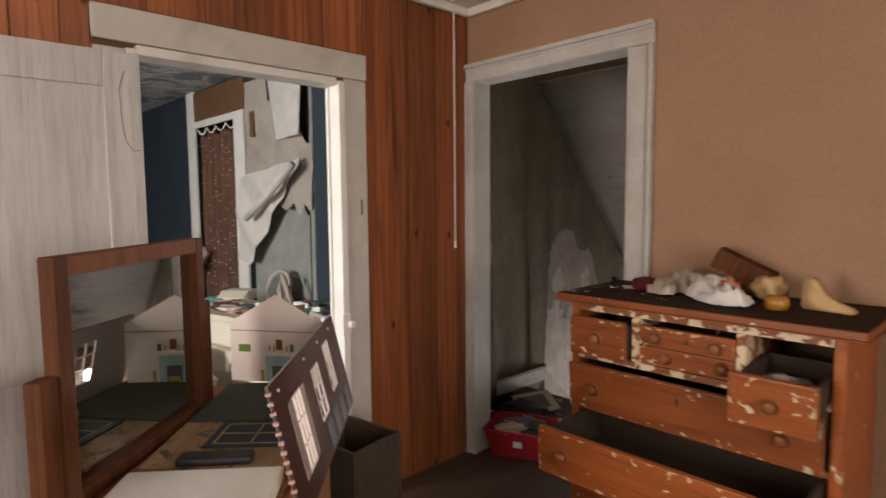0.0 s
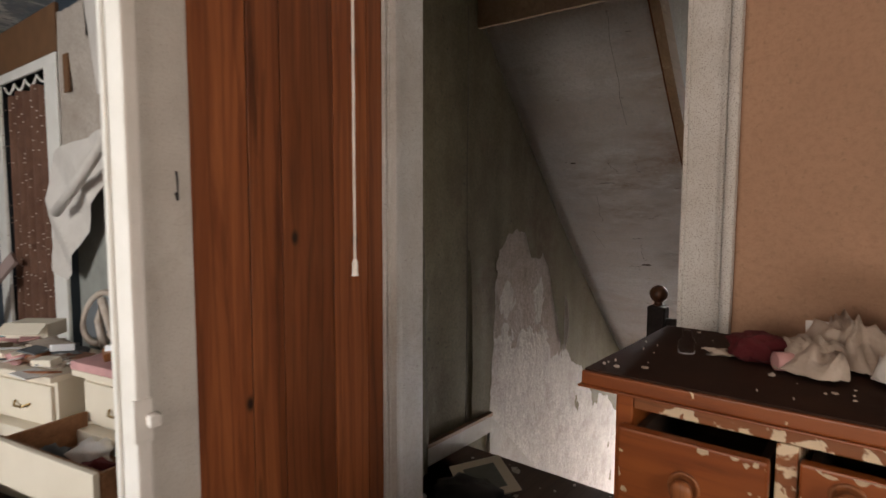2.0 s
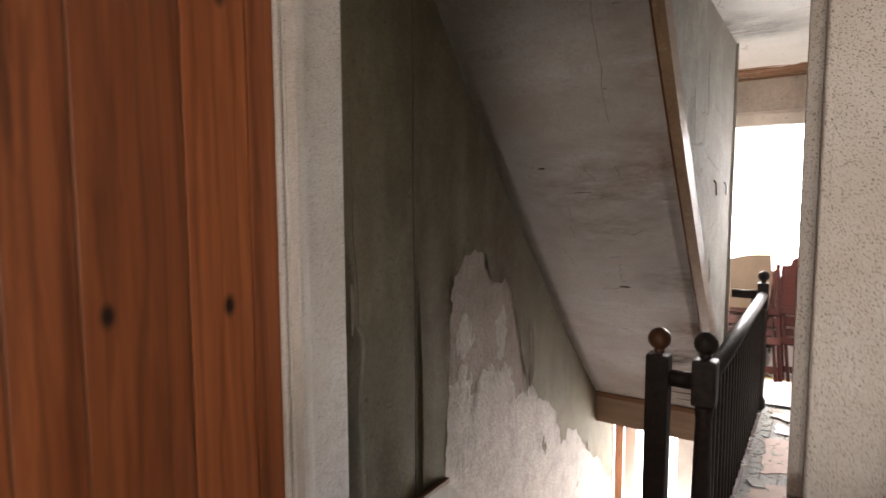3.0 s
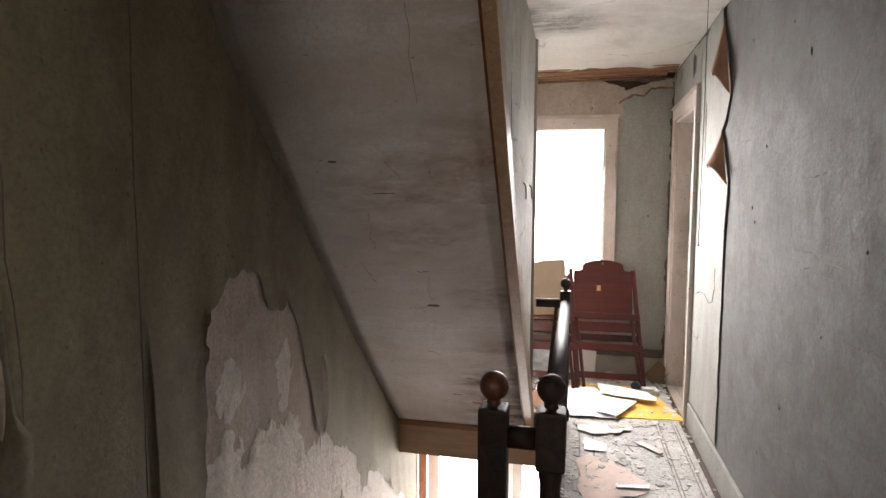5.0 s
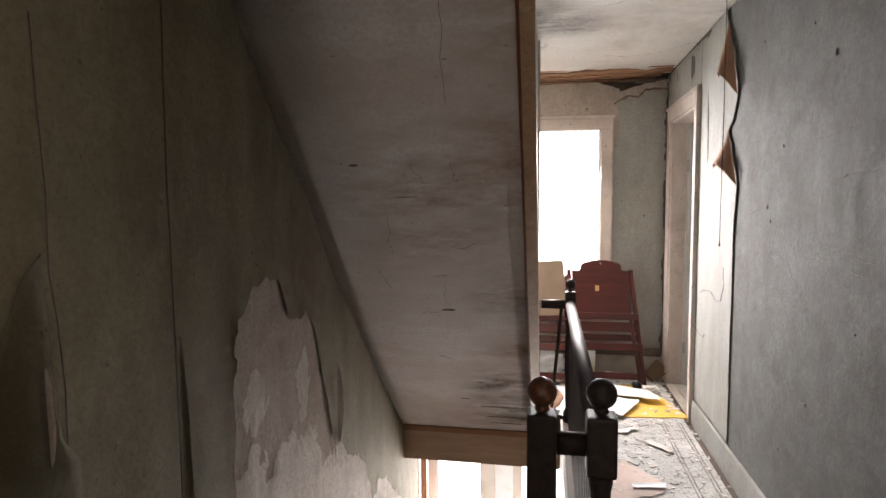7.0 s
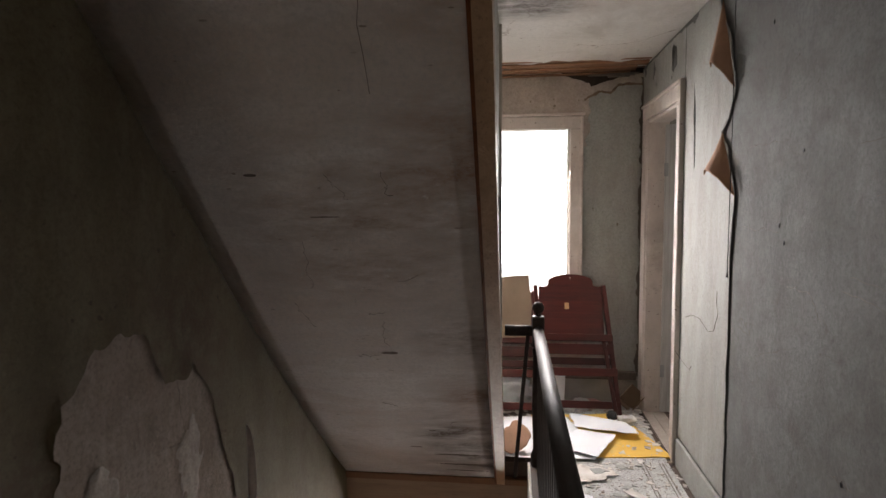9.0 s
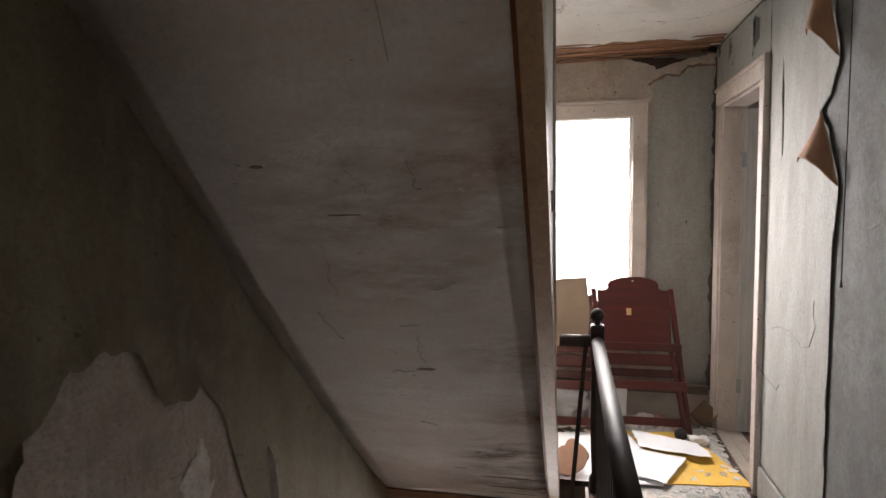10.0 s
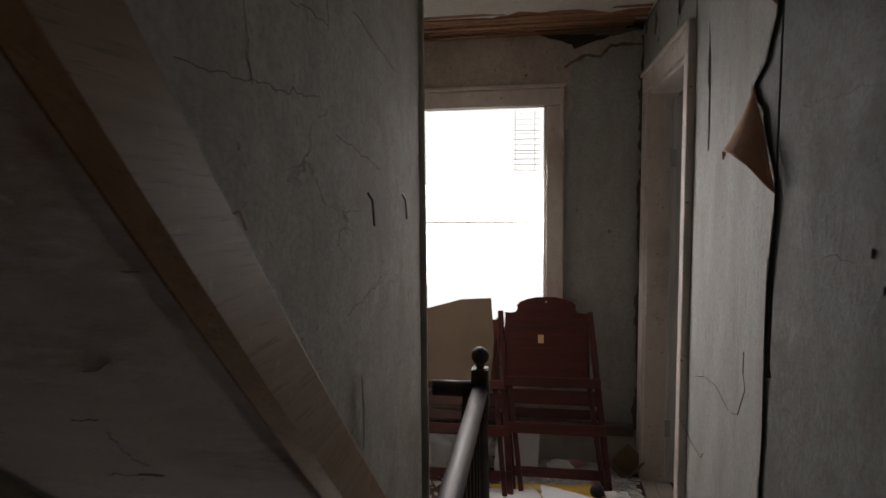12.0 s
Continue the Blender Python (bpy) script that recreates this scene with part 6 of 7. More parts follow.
part("lid", box(bmesh.new(), (-0.045, 0, 0), (0.045, 0.006, 0.05), 0.003, pose(0, 0.03, 0.016, -35, 0, 0)), M["cloth"], tin)


def rumpled(w, d, h, seed, m, mat, label):
    """A thin cloth dropped in a heap: long sharp folds running several ways."""
    ca, sa = math.cos(seed), math.sin(seed)

    def place(u, v, f):
        a, b = u * ca + v * sa, v * ca - u * sa
        bend = 0.04 * nz(u * 12 + seed, v * 12)
        r1 = (1 - abs(nz((a + bend) * 34, b * 7, seed))) ** 4
        r2 = (1 - abs(nz((b + bend) * 42 + 5, a * 10, seed + 3))) ** 5
        body = 0.25 + 0.65 * (0.5 + 0.6 * nz(u * 14, v * 14, seed + 6))
        z = h * min(1.0, 1.5 * max(f, 0.0)) ** 0.7 * body + 0.024 * (r1 + r2) * min(1.0, 4 * max(f, 0.0) + 0.15)
        return (u + bend, v - bend, 0.003 + z)

    bm = torn_sheet(lambda u, v: 1 - math.hypot(u / w, v / d) + 0.30 * rough_nz(u * 8 + seed, v * 8), -w * 1.3, w * 1.3, -d * 1.3, d * 1.3, 0.0065, place, 0.0012)
    return solid("crumpled_cloth", bm, mat, label, "cloth", m=m, smooth=True)


rumpled(0.115, 0.085, 0.085, 1.3, on_chest(-0.53, 2.335, 20), M["linen"], "soiled pale bag crumpled on the chest")
rumpled(0.12, 0.08, 0.06, 2.2, on_chest(-0.42, 2.235, -15), M["cloth"], "crumpled white cloth on the chest")
rumpled(0.07, 0.05, 0.035, 4.1, on_chest(-0.59, 2.25, 40), M["linen"], "corner of a soiled pale bag")
rumpled(0.09, 0.05, 0.05, 0.4, on_chest(-0.36, 2.165, 5), M["cloth"], "white printed cloth on the chest")
rumpled(0.08, 0.045, 0.075, 5.3, on_chest(-0.385, 2.235, -25), M["peach"], "orange printed cloth in the heap")
crate = thing("wooden_box", pose(-0.40, 2.40, TOPZ + 0.06, 0, 26, 14), "dark wooden box tipped on the heap", "box")
part("base", boxes(((-0.10, -0.06, 0), (0.10, 0.06, 0.008))), M["frame_wood"], crate)
for lo, hi in (((-0.10, -0.06, 0.0085), (0.10, -0.052, 0.07)), ((-0.10, 0.052, 0.0085), (0.10, 0.06, 0.07)), ((-0.10, -0.0515, 0.0085), (-0.092, 0.0515, 0.07)), ((0.092, -0.0515, 0.0085), (0.10, 0.0515, 0.07))):
    part("side", boxes((lo, hi)), M["frame_wood"], crate)
solid("carved_scrap", crumple(0.05, 14.0, (1.2, 0.9, 0.9), 0.5, 3, True), M["straw"], "yellowed carved scraps beside the box", "scrap", m=on_chest(-0.29, 2.36), smooth=True)
solid("amber_jar", lathe([(0.028, 0), (0.034, 0.012), (0.034, 0.03), (0.026, 0.042)], 16), M["orange"], "small amber wax pot", "pot", m=on_chest(-0.215, 2.19), smooth=True)
bm = extrude_outline([(-0.07, 0), (0.075, 0), (0.07, 0.012), (0.02, 0.03), (-0.01, 0.05), (-0.03, 0.09), (-0.05, 0.10), (-0.065, 0.08)], 0.05)
bmesh.ops.bevel(bm, geom=bm.edges[:], offset=0.006, segments=2, affect="EDGES")
solid("wooden_shoe", bm, M["straw"], "pale carved wooden shoe form", "shoe form", m=on_chest(-0.10, 2.24, -8), smooth=True)

litter("paint_litter", 40, lambda r: (r.uniform(-0.89, -0.5), 2.06 + 0.4 * r.random()), 33, 0.004, "flecks of old paint on the chest top", M["linen"], TOPZ)

# pull cord in the room
cord = thing("pull_cord", Matrix.Translation((-1.112, 1.685, 0)), "white pull cord with a bell-shaped end", "pull cord")
part("string", tube([(0, 0, CA - 0.002), (0, 0, 1.8), (0, 0, 1.262)], 0.0021, 6), M["cord"], cord)
part("bell", lathe([(0.0055, 0.0), (0.0045, 0.004), (0.004, 0.02), (0.002, 0.025)], 12, Matrix.Translation((0, 0, 1.237))), M["white"], cord)

# ---- room: the dressing table with its mirror and the dolls' house ----
BASE = 0.80
U = Vector((0.744, -0.668, 0)).normalized()
HM = Matrix.Translation((-1.49, 1.015, BASE)) @ Matrix(((U.x, -U.y, 0, 0), (U.y, U.x, 0, 0), (0, 0, 1, 0), (0, 0, 0, 1)))
# local axes of the dolls' house: x runs from its far gable to the near end, y to its hinged front
vanity = thing("dressing_table", HM @ Matrix.Translation((0, 0, -BASE)), "low brown dressing table under the mirror", "dressing table")
part("top", boxes(((-0.05, -0.12, BASE - 0.045), (0.86, 0.34, BASE - 0.02)), bevel=0.006), M["brown"], vanity)
part("body", boxes(((-0.02, -0.10, 0.08), (0.83, 0.31, BASE - 0.046)), bevel=0.006), M["brown"], vanity)
for x in (0.0, 0.78):
    for y in (-0.08, 0.26):
        part("foot", boxes(((x, y, 0), (x + 0.04, y + 0.04, 0.0795))), M["brown"], vanity)

house = thing("dolls_house", HM, "opened dolls' house with printed walls and a dark floor", "dolls house")
part("base", boxes(((-0.012, -0.018, -0.0195), (0.60, 0.335, -0.001)), bevel=0.003), M["dhbase"], house, "scuffed plywood base")
part("floor_mat", boxes(((0.0, -0.012, 0.0), (0.33, 0.33, 0.004))), M["dhfloor"], house, "dark green floor covering")
GW, GH, GP = 0.332, 0.20, 0.295
gable = part("gable_wall", extrude_outline([(0, 0), (GW, 0), (GW, GH), (GW / 2, GP), (0, GH)], 0.006, pose(0, 0, 0.0045, 0, 0, 90)), M["dhwall"], house, "white gable wall printed with a fireplace", m=pose(0.0, 0.146, 0, 0, 0, -12) @ Matrix.Translation((0, -0.166, 0)))
G = lambda y0, y1, z0, z1, d=0.0015: boxes(((0.0005, y0, z0), (0.0005 + d, y1, z1)))
part("printed_rail", G(0.002, GW - 0.002, 0.176, 0.179), M["gold_photo"], gable)
part("printed_fireplace", G(0.125, 0.225, 0.006, 0.10), M["print_blue"], gable)
part("printed_hearth", G(0.15, 0.20, 0.006, 0.06, 0.003), M["slate"], gable)
part("printed_mantel", G(0.115, 0.235, 0.096, 0.108, 0.006), M["dhwall"], gable)
part("printed_fender", G(0.155, 0.195, 0.006, 0.024, 0.004), M["print_gold"], gable)
part("printed_picture", G(0.03, 0.072, 0.105, 0.13), M["print_green"], gable)
part("printed_clock", G(0.165, 0.187, 0.115, 0.15), M["brown"], gable)
part("printed_vase", G(0.215, 0.228, 0.11, 0.135), M["print_green"], gable)
for y in (0.14, 0.155, 0.20):
    part("printed_candle", G(y, y + 0.006, 0.11, 0.13), M["print_gold"], gable)
for y in (0.108, 0.235):
    part("printed_column", G(y, y + 0.012, 0.006, 0.045), M["print_gold"], gable)

# hinged brick front, leaning outwards
P1, P2 = Vector((-0.72, 0.765, 1.03)), Vector((-1.298, 1.278, 1.02))
along = (P2 - P1)
L = along.length
ax = along.normalized()
side = Vector((ax.y, -ax.x, 0)).normalized()
down = (side * math.sin(radians(13)) + Vector((0, 0, -1)) * math.cos(radians(13))).normalized()
normal = ax.cross(down).normalized()
FM = Matrix(((ax.x, normal.x, -down.x, P1.x), (ax.y, normal.y, -down.y, P1.y), (ax.z, normal.z, -down.z, P1.z), (0, 0, 0, 1)))
FH = 0.31
holes = ((0.09, 0.24, -0.25, -0.07), (0.34, 0.43, -0.21, -0.07), (0.53, 0.61, -0.19, -0.05))


def front_board(y, thick):
    """A thin board pierced by window openings."""
    bm, grid = bmesh.new(), {}
    xs = sorted({0.0, L, *[v for h in holes for v in h[:2]]})
    zs = sorted({-FH, 0.0, *[v for h in holes for v in h[2:]]})
    for i, x in enumerate(xs):
        for j, z in enumerate(zs):
            grid[i, j] = bm.verts.new((x, y, z))
    for i in range(len(xs) - 1):
        for j in range(len(zs) - 1):
            if not any(h[0] <= xs[i] and xs[i + 1] <= h[1] and h[2] <= zs[j] and zs[j + 1] <= h[3] for h in holes):
                bm.faces.new((grid[i, j], grid[i + 1, j], grid[i + 1, j + 1], grid[i, j + 1]))
    bmesh.ops.solidify(bm, geom=bm.faces[:], thickness=-thick)
    return bm


panel = part("hinged_front", front_board(0.0, 0.006), M["brick"], house, "hinged front printed with brick and windows", m=HM.inverted() @ FM)
part("inner_face", front_board(0.0066, 0.001), M["dhwall"], panel, "pinkish white inner face")
for x0, x1, z0, z1 in holes:
    nx = 3 if x1 - x0 > 0.12 else 2
    wx0, wx1 = (x0 + 0.035, x1 - 0.035) if nx == 3 else (x0, x1)
    for k in range(nx + 1):
        x = wx0 + (wx1 - wx0) * k / nx
        part("glazing_bar", boxes(((x - 0.002, -0.001, z0), (x + 0.002, 0.005, z1))), M["dhwall"], panel)
    for k in range(4):
        z = z0 + (z1 - z0) * k / 3
        part("glazing_bar", boxes(((wx0, -0.001, z - 0.002), (wx1, 0.005, z + 0.002))), M["dhwall"], panel)
    if nx == 3:
        for a, b in ((x0, wx0 - 0.003), (wx1 + 0.003, x1)):
            part("shutter", boxes(((a, -0.002, z0), (b, 0.007, z1))), M["plank"], panel)
for k in range(14):
    z = -0.012 - k * 0.021
    part("dentil", boxes(((-0.006, -0.003, z - 0.007), (0.0, 0.009, z))), M["pink"], panel)
for x in (0.05, 0.3, 0.48, 0.66):
    part("pin", lathe([(0.004, 0), (0.004, 0.004), (0.001, 0.005)], 8, pose(x, 0.0, -0.025, 90, 0, 0)), M["white"], panel)
for x in (0.36, 0.46, 0.56, 0.66):
    part("printed_door", boxes(((x, -0.002, -0.30), (x + 0.06, -0.0005, -0.225))), M["black"], panel)

for lo, hi, mt, lab in (((0.002, -0.14), (0.087, -0.003), "teal", "teal printed wall"), ((0.088, -0.068), (0.25, -0.003), "teal", "teal printed wall"), ((0.002, -0.305), (0.087, -0.142), "print_yellow", "yellow printed wall"), ((0.088, -0.305), (0.25, -0.253), "print_yellow", "yellow printed wall")):
    part("printed_paper", boxes(((lo[0], 0.0078, lo[1]), (hi[0], 0.0086, hi[1]))), M[mt], panel, lab)
rug = part("rug", boxes(((0.34, 0.09, 0.0), (0.50, 0.32, 0.003))), M["rug_blue"], house, "dark blue printed rug")
for x0, x1, y0, y1 in ((0.355, 0.359, 0.11, 0.30), (0.481, 0.485, 0.11, 0.30), (0.418, 0.422, 0.11, 0.30), (0.3592, 0.4808, 0.11, 0.114), (0.3592, 0.4808, 0.296, 0.30), (0.3592, 0.4808, 0.203, 0.207)):
    part("rug_line", boxes(((x0, y0, 0.0032), (x1, y1, 0.0038))), M["print_gold"], rug)

# dolls' furniture on the base
block = thing("dolls_box", HM @ pose(0.37, 0.275, 0.005, 0, 0, 35), "two small cream trays", "toy")
part("tray", boxes(((-0.05, -0.02, 0), (0.0, 0.03, 0.006)), ((-0.05, -0.02, 0.006), (-0.046, 0.03, 0.022)), ((-0.004, -0.02, 0.006), (0.0, 0.03, 0.022))), M["desk"], block)
part("tray", boxes(((0.005, -0.03, 0), (0.05, 0.02, 0.028)), bevel=0.003), M["desk"], block)
solid("teal_toy", boxes(((-0.02, -0.014, 0), (0.02, 0.014, 0.045)), bevel=0.004), M["teal"], "small teal plastic toy cup by the dolls house", "toy", m=HM @ pose(0.46, 0.315, 0.0, 0, 8, 30))
carton2 = thing("white_carton", HM @ pose(0.72, 0.16, -0.0195, 0, 0, 3), "ribbed white carton on the table", "carton")
part("body", boxes(((-0.085, -0.17, 0), (0.1, 0.17, 0.03)), bevel=0.004), M["cloth"], carton2)
for k in range(22):
    part("rib", boxes(((-0.088, -0.166 + 0.0155 * k, 0.004), (-0.0851, -0.159 + 0.0155 * k, 0.027))), M["cloth"], carton2)
solid("black_tray", boxes(((-0.02, -0.09, 0), (0.03, 0.08, 0.02)), bevel=0.008), M["black"], "black tray behind the carton", "tray", m=HM @ pose(0.575, 0.16, 0.0, 0, 0, 3))

# swing mirror
T0, T1 = Vector((-0.955, 0.451, 0)), Vector((-1.37, 0.889, 0))
mx = (T1 - T0).normalized()
MW = (T1 - T0).length
mn = Vector((mx.y, -mx.x, 0))
MM = Matrix(((mx.x, -mn.x, 0, T0.x), (mx.y, -mn.y, 0, T0.y), (0, 0, 1, BASE - 0.02), (0, 0, 0, 1)))
mir = thing("swing_mirror", MM, "brown-framed swing mirror on the dressing table", "mirror")
MH = 1.302 - BASE + 0.02
FR = 0.040
part("frame_side", boxes(((0, 0, 0.0), (FR, 0.035, MH)), bevel=0.004), M["frame_wood"], mir)
part("frame_side", boxes(((MW - FR, 0, 0.0), (MW, 0.035, MH)), bevel=0.004), M["frame_wood"], mir)
part("frame_rail", boxes(((FR + 0.0005, 0.001, MH - 0.042), (MW - FR - 0.0005, 0.034, MH)), bevel=0.004), M["frame_wood"], mir)
part("frame_rail", boxes(((FR + 0.0005, 0.001, 0.0), (MW - FR - 0.0005, 0.034, 0.035)), bevel=0.004), M["frame_wood"], mir)
part("glass", boxes(((FR - 0.004, 0.026, 0.03), (MW - FR + 0.004, 0.030, MH - 0.045))), M["mirror"], mir)
part("backing", boxes(((FR - 0.004, 0.0305, 0.03), (MW - FR + 0.004, 0.0395, MH - 0.045))), M["frame_wood"], mir)
part("support", boxes(((-0.05, 0.004, 0.0), (-0.004, 0.04, 0.29)), bevel=0.006), M["frame_wood"], mir)
part("support", boxes(((MW + 0.004, 0.004, 0.0), (MW + 0.04, 0.04, 0.33)), bevel=0.006), M["frame_wood"], mir)

# stool seen behind the mirror, dark box beside the house
stool = thing("wooden_stool", Matrix.Translation((-1.5, 0.22, 0)), "worn brown wooden stool behind the mirror", "stool")
part("seat", boxes(((-0.15, -0.17, 0.90), (0.15, 0.15, 0.935)), bevel=0.01), M["brown"], stool)
for x, y in ((-0.11, -0.13), (0.11, -0.13), (-0.11, 0.11), (0.11, 0.11)):
    part("leg", tube([(x * 1.25, y * 1.25, 0), (x, y, 0.90)], 0.016, 8), M["brown"], stool)
for z in (0.3, 0.55):
    part("rung", boxes(((-0.13, -0.14, z), (0.13, -0.12, z + 0.02)), bevel=0.004), M["brown"], stool)
crate = thing("dark_crate", Matrix.Translation((-1.50, 1.47, 0)) @ pose(0, 0, 0, 0, 0, 10), "dark brown wooden crate beside the doorway", "crate")
for lo, hi in (((-0.16, -0.13, 0), (0.16, -0.115, 0.50)), ((-0.16, 0.115, 0), (0.16, 0.13, 0.50)), ((-0.16, -0.1145, 0), (-0.145, 0.1145, 0.50)), ((0.145, -0.1145, 0), (0.16, 0.1145, 0.50)), ((-0.1445, -0.1145, 0.02), (0.1445, 0.1145, 0.03))):
    part("side", boxes((lo, hi), bevel=0.003), M["dark_inside"], crate)

# ---- landing clutter ----
binm = pose(-1.62, 2.70, 0.002, 0, 0, 25) @ Matrix.Diagonal((0.85, 0.85, 0.76, 1))
basket = thing("red_basket", binm, "red plastic basket with clothes", "basket")
bm = bmesh.new()
for k in range(2):
    lo, hi = (0.13, 0.17) if k == 0 else (0.123, 0.163)
    sides = [[bm.verts.new((sx * r * 1.25, sy * r, z)) for sx, sy in ((-1, -1), (1, -1), (1, 1), (-1, 1))] for r, z in ((lo, 0.002 if k == 0 else 0.008), (hi, 0.20))]
    for i in range(4):
        f = (sides[0][i], sides[0][(i + 1) % 4], sides[1][(i + 1) % 4], sides[1][i])
        bm.faces.new(f if k == 0 else list(reversed(f)))
    bm.faces.new(list(reversed(sides[0])) if k == 0 else sides[0])
    if k == 0:
        outer = sides[1]
    else:
        for i in range(4):
            bm.faces.new((outer[i], outer[(i + 1) % 4], sides[1][(i + 1) % 4], sides[1][i]))
part("tub", bm, M["red"], basket)
part("rim", boxes(((-0.22, -0.178, 0.192), (0.22, -0.165, 0.208)), ((-0.22, 0.165, 0.192), (0.22, 0.178, 0.208)), ((-0.22, -0.1645, 0.192), (-0.205, 0.1645, 0.208)), ((0.205, -0.1645, 0.192), (0.22, 0.1645, 0.208)), bevel=0.004), M["red"], basket)
part("label", boxes(((-0.02, -0.172, 0.10), (0.035, -0.160, 0.14))), M["cloth"], basket, "small white label")
solid("bundled_garment", crumple(0.15, 31, (1.1, 0.85, 0.62), 0.45, 4, True), M["slate"], "dark grey clothes heaped in the basket", "clothes", m=binm @ Matrix.Translation((0, 0, 0.10)), smooth=True)
solid("bundled_garment", crumple(0.08, 35, (1.3, 0.9, 0.5), 0.5, 3, True), M["linen"], "pale cloth in the basket", "clothes", m=binm @ Matrix.Translation((-0.05, -0.09, 0.17)), smooth=True)
picture = thing("framed_picture", pose(-1.97, 3.27, 0.045, 8, 3, -38), "flat picture in a pale mount on the landing", "picture")
part("mount", boxes(((-0.16, -0.13, 0), (0.16, 0.13, 0.008)), bevel=0.002), M["desk"], picture)
part("print", boxes(((-0.10, -0.075, 0.0085), (0.11, 0.08, 0.0095))), M["gold_photo"], picture)
solid("dark_cloth", crumple(0.15, 41, (1.2, 0.9, 0.35), 0.4, 3, True), M["black"], "black cloth under the picture", "clothes", m=pose(-1.95, 3.14, 0.002), smooth=True)

# ---- blue room things ----
lamp = thing("ceiling_lamp", Matrix.Translation((-5.2, 1.44, BC)), "old ceiling light with a bare glass disc", "ceiling lamp")
part("rose", lathe([(0.002, -0.05), (0.06, -0.045), (0.085, 0.0)], 18), M["black"], lamp, smooth=True)
part("socket", lathe([(0.03, -0.12), (0.035, -0.10), (0.03, -0.05)], 14), M["white"], lamp, smooth=True)
part("glass_disc", lathe([(0.03, -0.15), (0.15, -0.145), (0.16, -0.135), (0.03, -0.12)], 24), M["cloth"], lamp, smooth=True)

bm = bmesh.new()
rows = []
for j in range(30):
    z = 0.02 + 2.03 * j / 29
    rows.append([bm.verts.new((-5.235 + 0.86 * i / 70, BN + 0.03 + 0.05 * math.sin(i * 0.52 + 0.5 * nz(z * 2, i * 0.2)) * (1 - 0.3 * z / 2), z - (0.035 * abs(math.sin(i * 0.13)) if j == 29 else 0))) for i in range(71)])
for a, b in zip(rows, rows[1:]):
    for i in range(70):
        bm.faces.new((a[i], a[i + 1], b[i + 1], b[i]))
solid("closet_curtain", bm, M["curtain"], "brown patterned curtain hung in the closet opening", "curtain", smooth=True)
bm = bmesh.new()
r = random.Random(17)
for i in range(150):
    x, z = -5.22 + 0.084 * r.randint(0, 10) + r.uniform(-0.012, 0.012), r.uniform(0.3, 2.0)
    box(bm, (x - 0.009, BN - 0.02, z), (x + 0.009, BN - 0.014, z + 0.006))
solid("curtain_beads", bm, M["linen"], "white flecks strung down the curtain", "beads", "stuff")
edge = thing("curtain_trim", Matrix(), "white scalloped curtain cord", "trim")
part("scallop", tube([(-5.235 + 0.86 * i / 48, BN + 0.01, 2.09 - 0.05 * abs(math.sin(math.pi * i / 12))) for i in range(49)], 0.008, 6), M["white"], edge)

# torn paper on the bare partition beside the closet
def torn_field(x, z):
    base = min(x + 4.17, -3.15 - x, 2.36 - z)
    cut = z - (1.35 + 0.12 * rough_nz(x * 4, 1.0))
    gap = abs(x + 3.72) - 0.06 if z > 2.16 else 1
    return min(base, cut, gap, math.hypot((x + 3.2) / 0.13, (z - 2.05) / 0.3) - 0.8) + 0.012 * rough_nz(x * 12, z * 12)


solid("torn_paper", torn_sheet(torn_field, -4.2, -3.12, 1.1, 2.4, 0.025, lambda x, z, f: (x, BN - 0.012 + 0.02 * nz(x * 3, z * 3), z), 0.002), M["torn"], "torn pale paper hanging on the partition", "paper", smooth=True, **STRUCT)


def hang_field(x, z):
    return min(x + 4.24, z - (0.90 + 0.93 * max(0, x + 4.08) + 0.3 * max(0, -4.08 - x)), 1.62 + 0.10 * (x + 4.1) - z, -3.18 - x) + 0.006 * rough_nz(x * 9, z * 9)


solid("hanging_sheet", torn_sheet(hang_field, -4.3, -3.15, 0.8, 1.85, 0.025, lambda x, z, f: (x, BN - 0.04 - 0.08 * abs(((0.8 * x + 0.9 * z) * 2.3 + 0.3 * nz(x * 2, z * 2)) % 1.0 - 0.5) - 0.02 * nz(x * 3, z * 3), z), 0.002), M["hang"], "pale torn sheet hanging in folds", "sheet")
solid("hanging_sheet", torn_sheet(lambda x, z: min(x + 3.72 - 0.25 * (2.3 - z), -3.18 - x, z - 1.86, 2.36 - z), -3.8, -3.15, 1.8, 2.4, 0.025, lambda x, z, f: (x, BN - 0.06 - 0.03 * math.sin(x * 9 + z * 3), z), 0.002), M["hang"], "pale torn flap hanging from the ceiling", "sheet", smooth=True)
roll = solid("rolled_paper", tube([(-3.95, BN - 0.13, 1.28), (-3.6, BN - 0.14, 1.43), (-3.2, BN - 0.13, 1.66)], 0.026, 10), M["hang"], "pale rolled edge of the hanging sheet", "sheet", smooth=True)
solid("tag", boxes(((-4.05, BN - 0.03, 1.92), (-3.98, BN - 0.02, 2.12))), M["olivewood"], "brown tag on the torn paper", "tag")
solid("closet_pipe", boxes(((-3.20, BN + 0.0, 0), (-3.15, BN + 0.06, 2.36)), bevel=0.006), M["dim"], "narrow grey upright beside the partition", "post", **STRUCT)


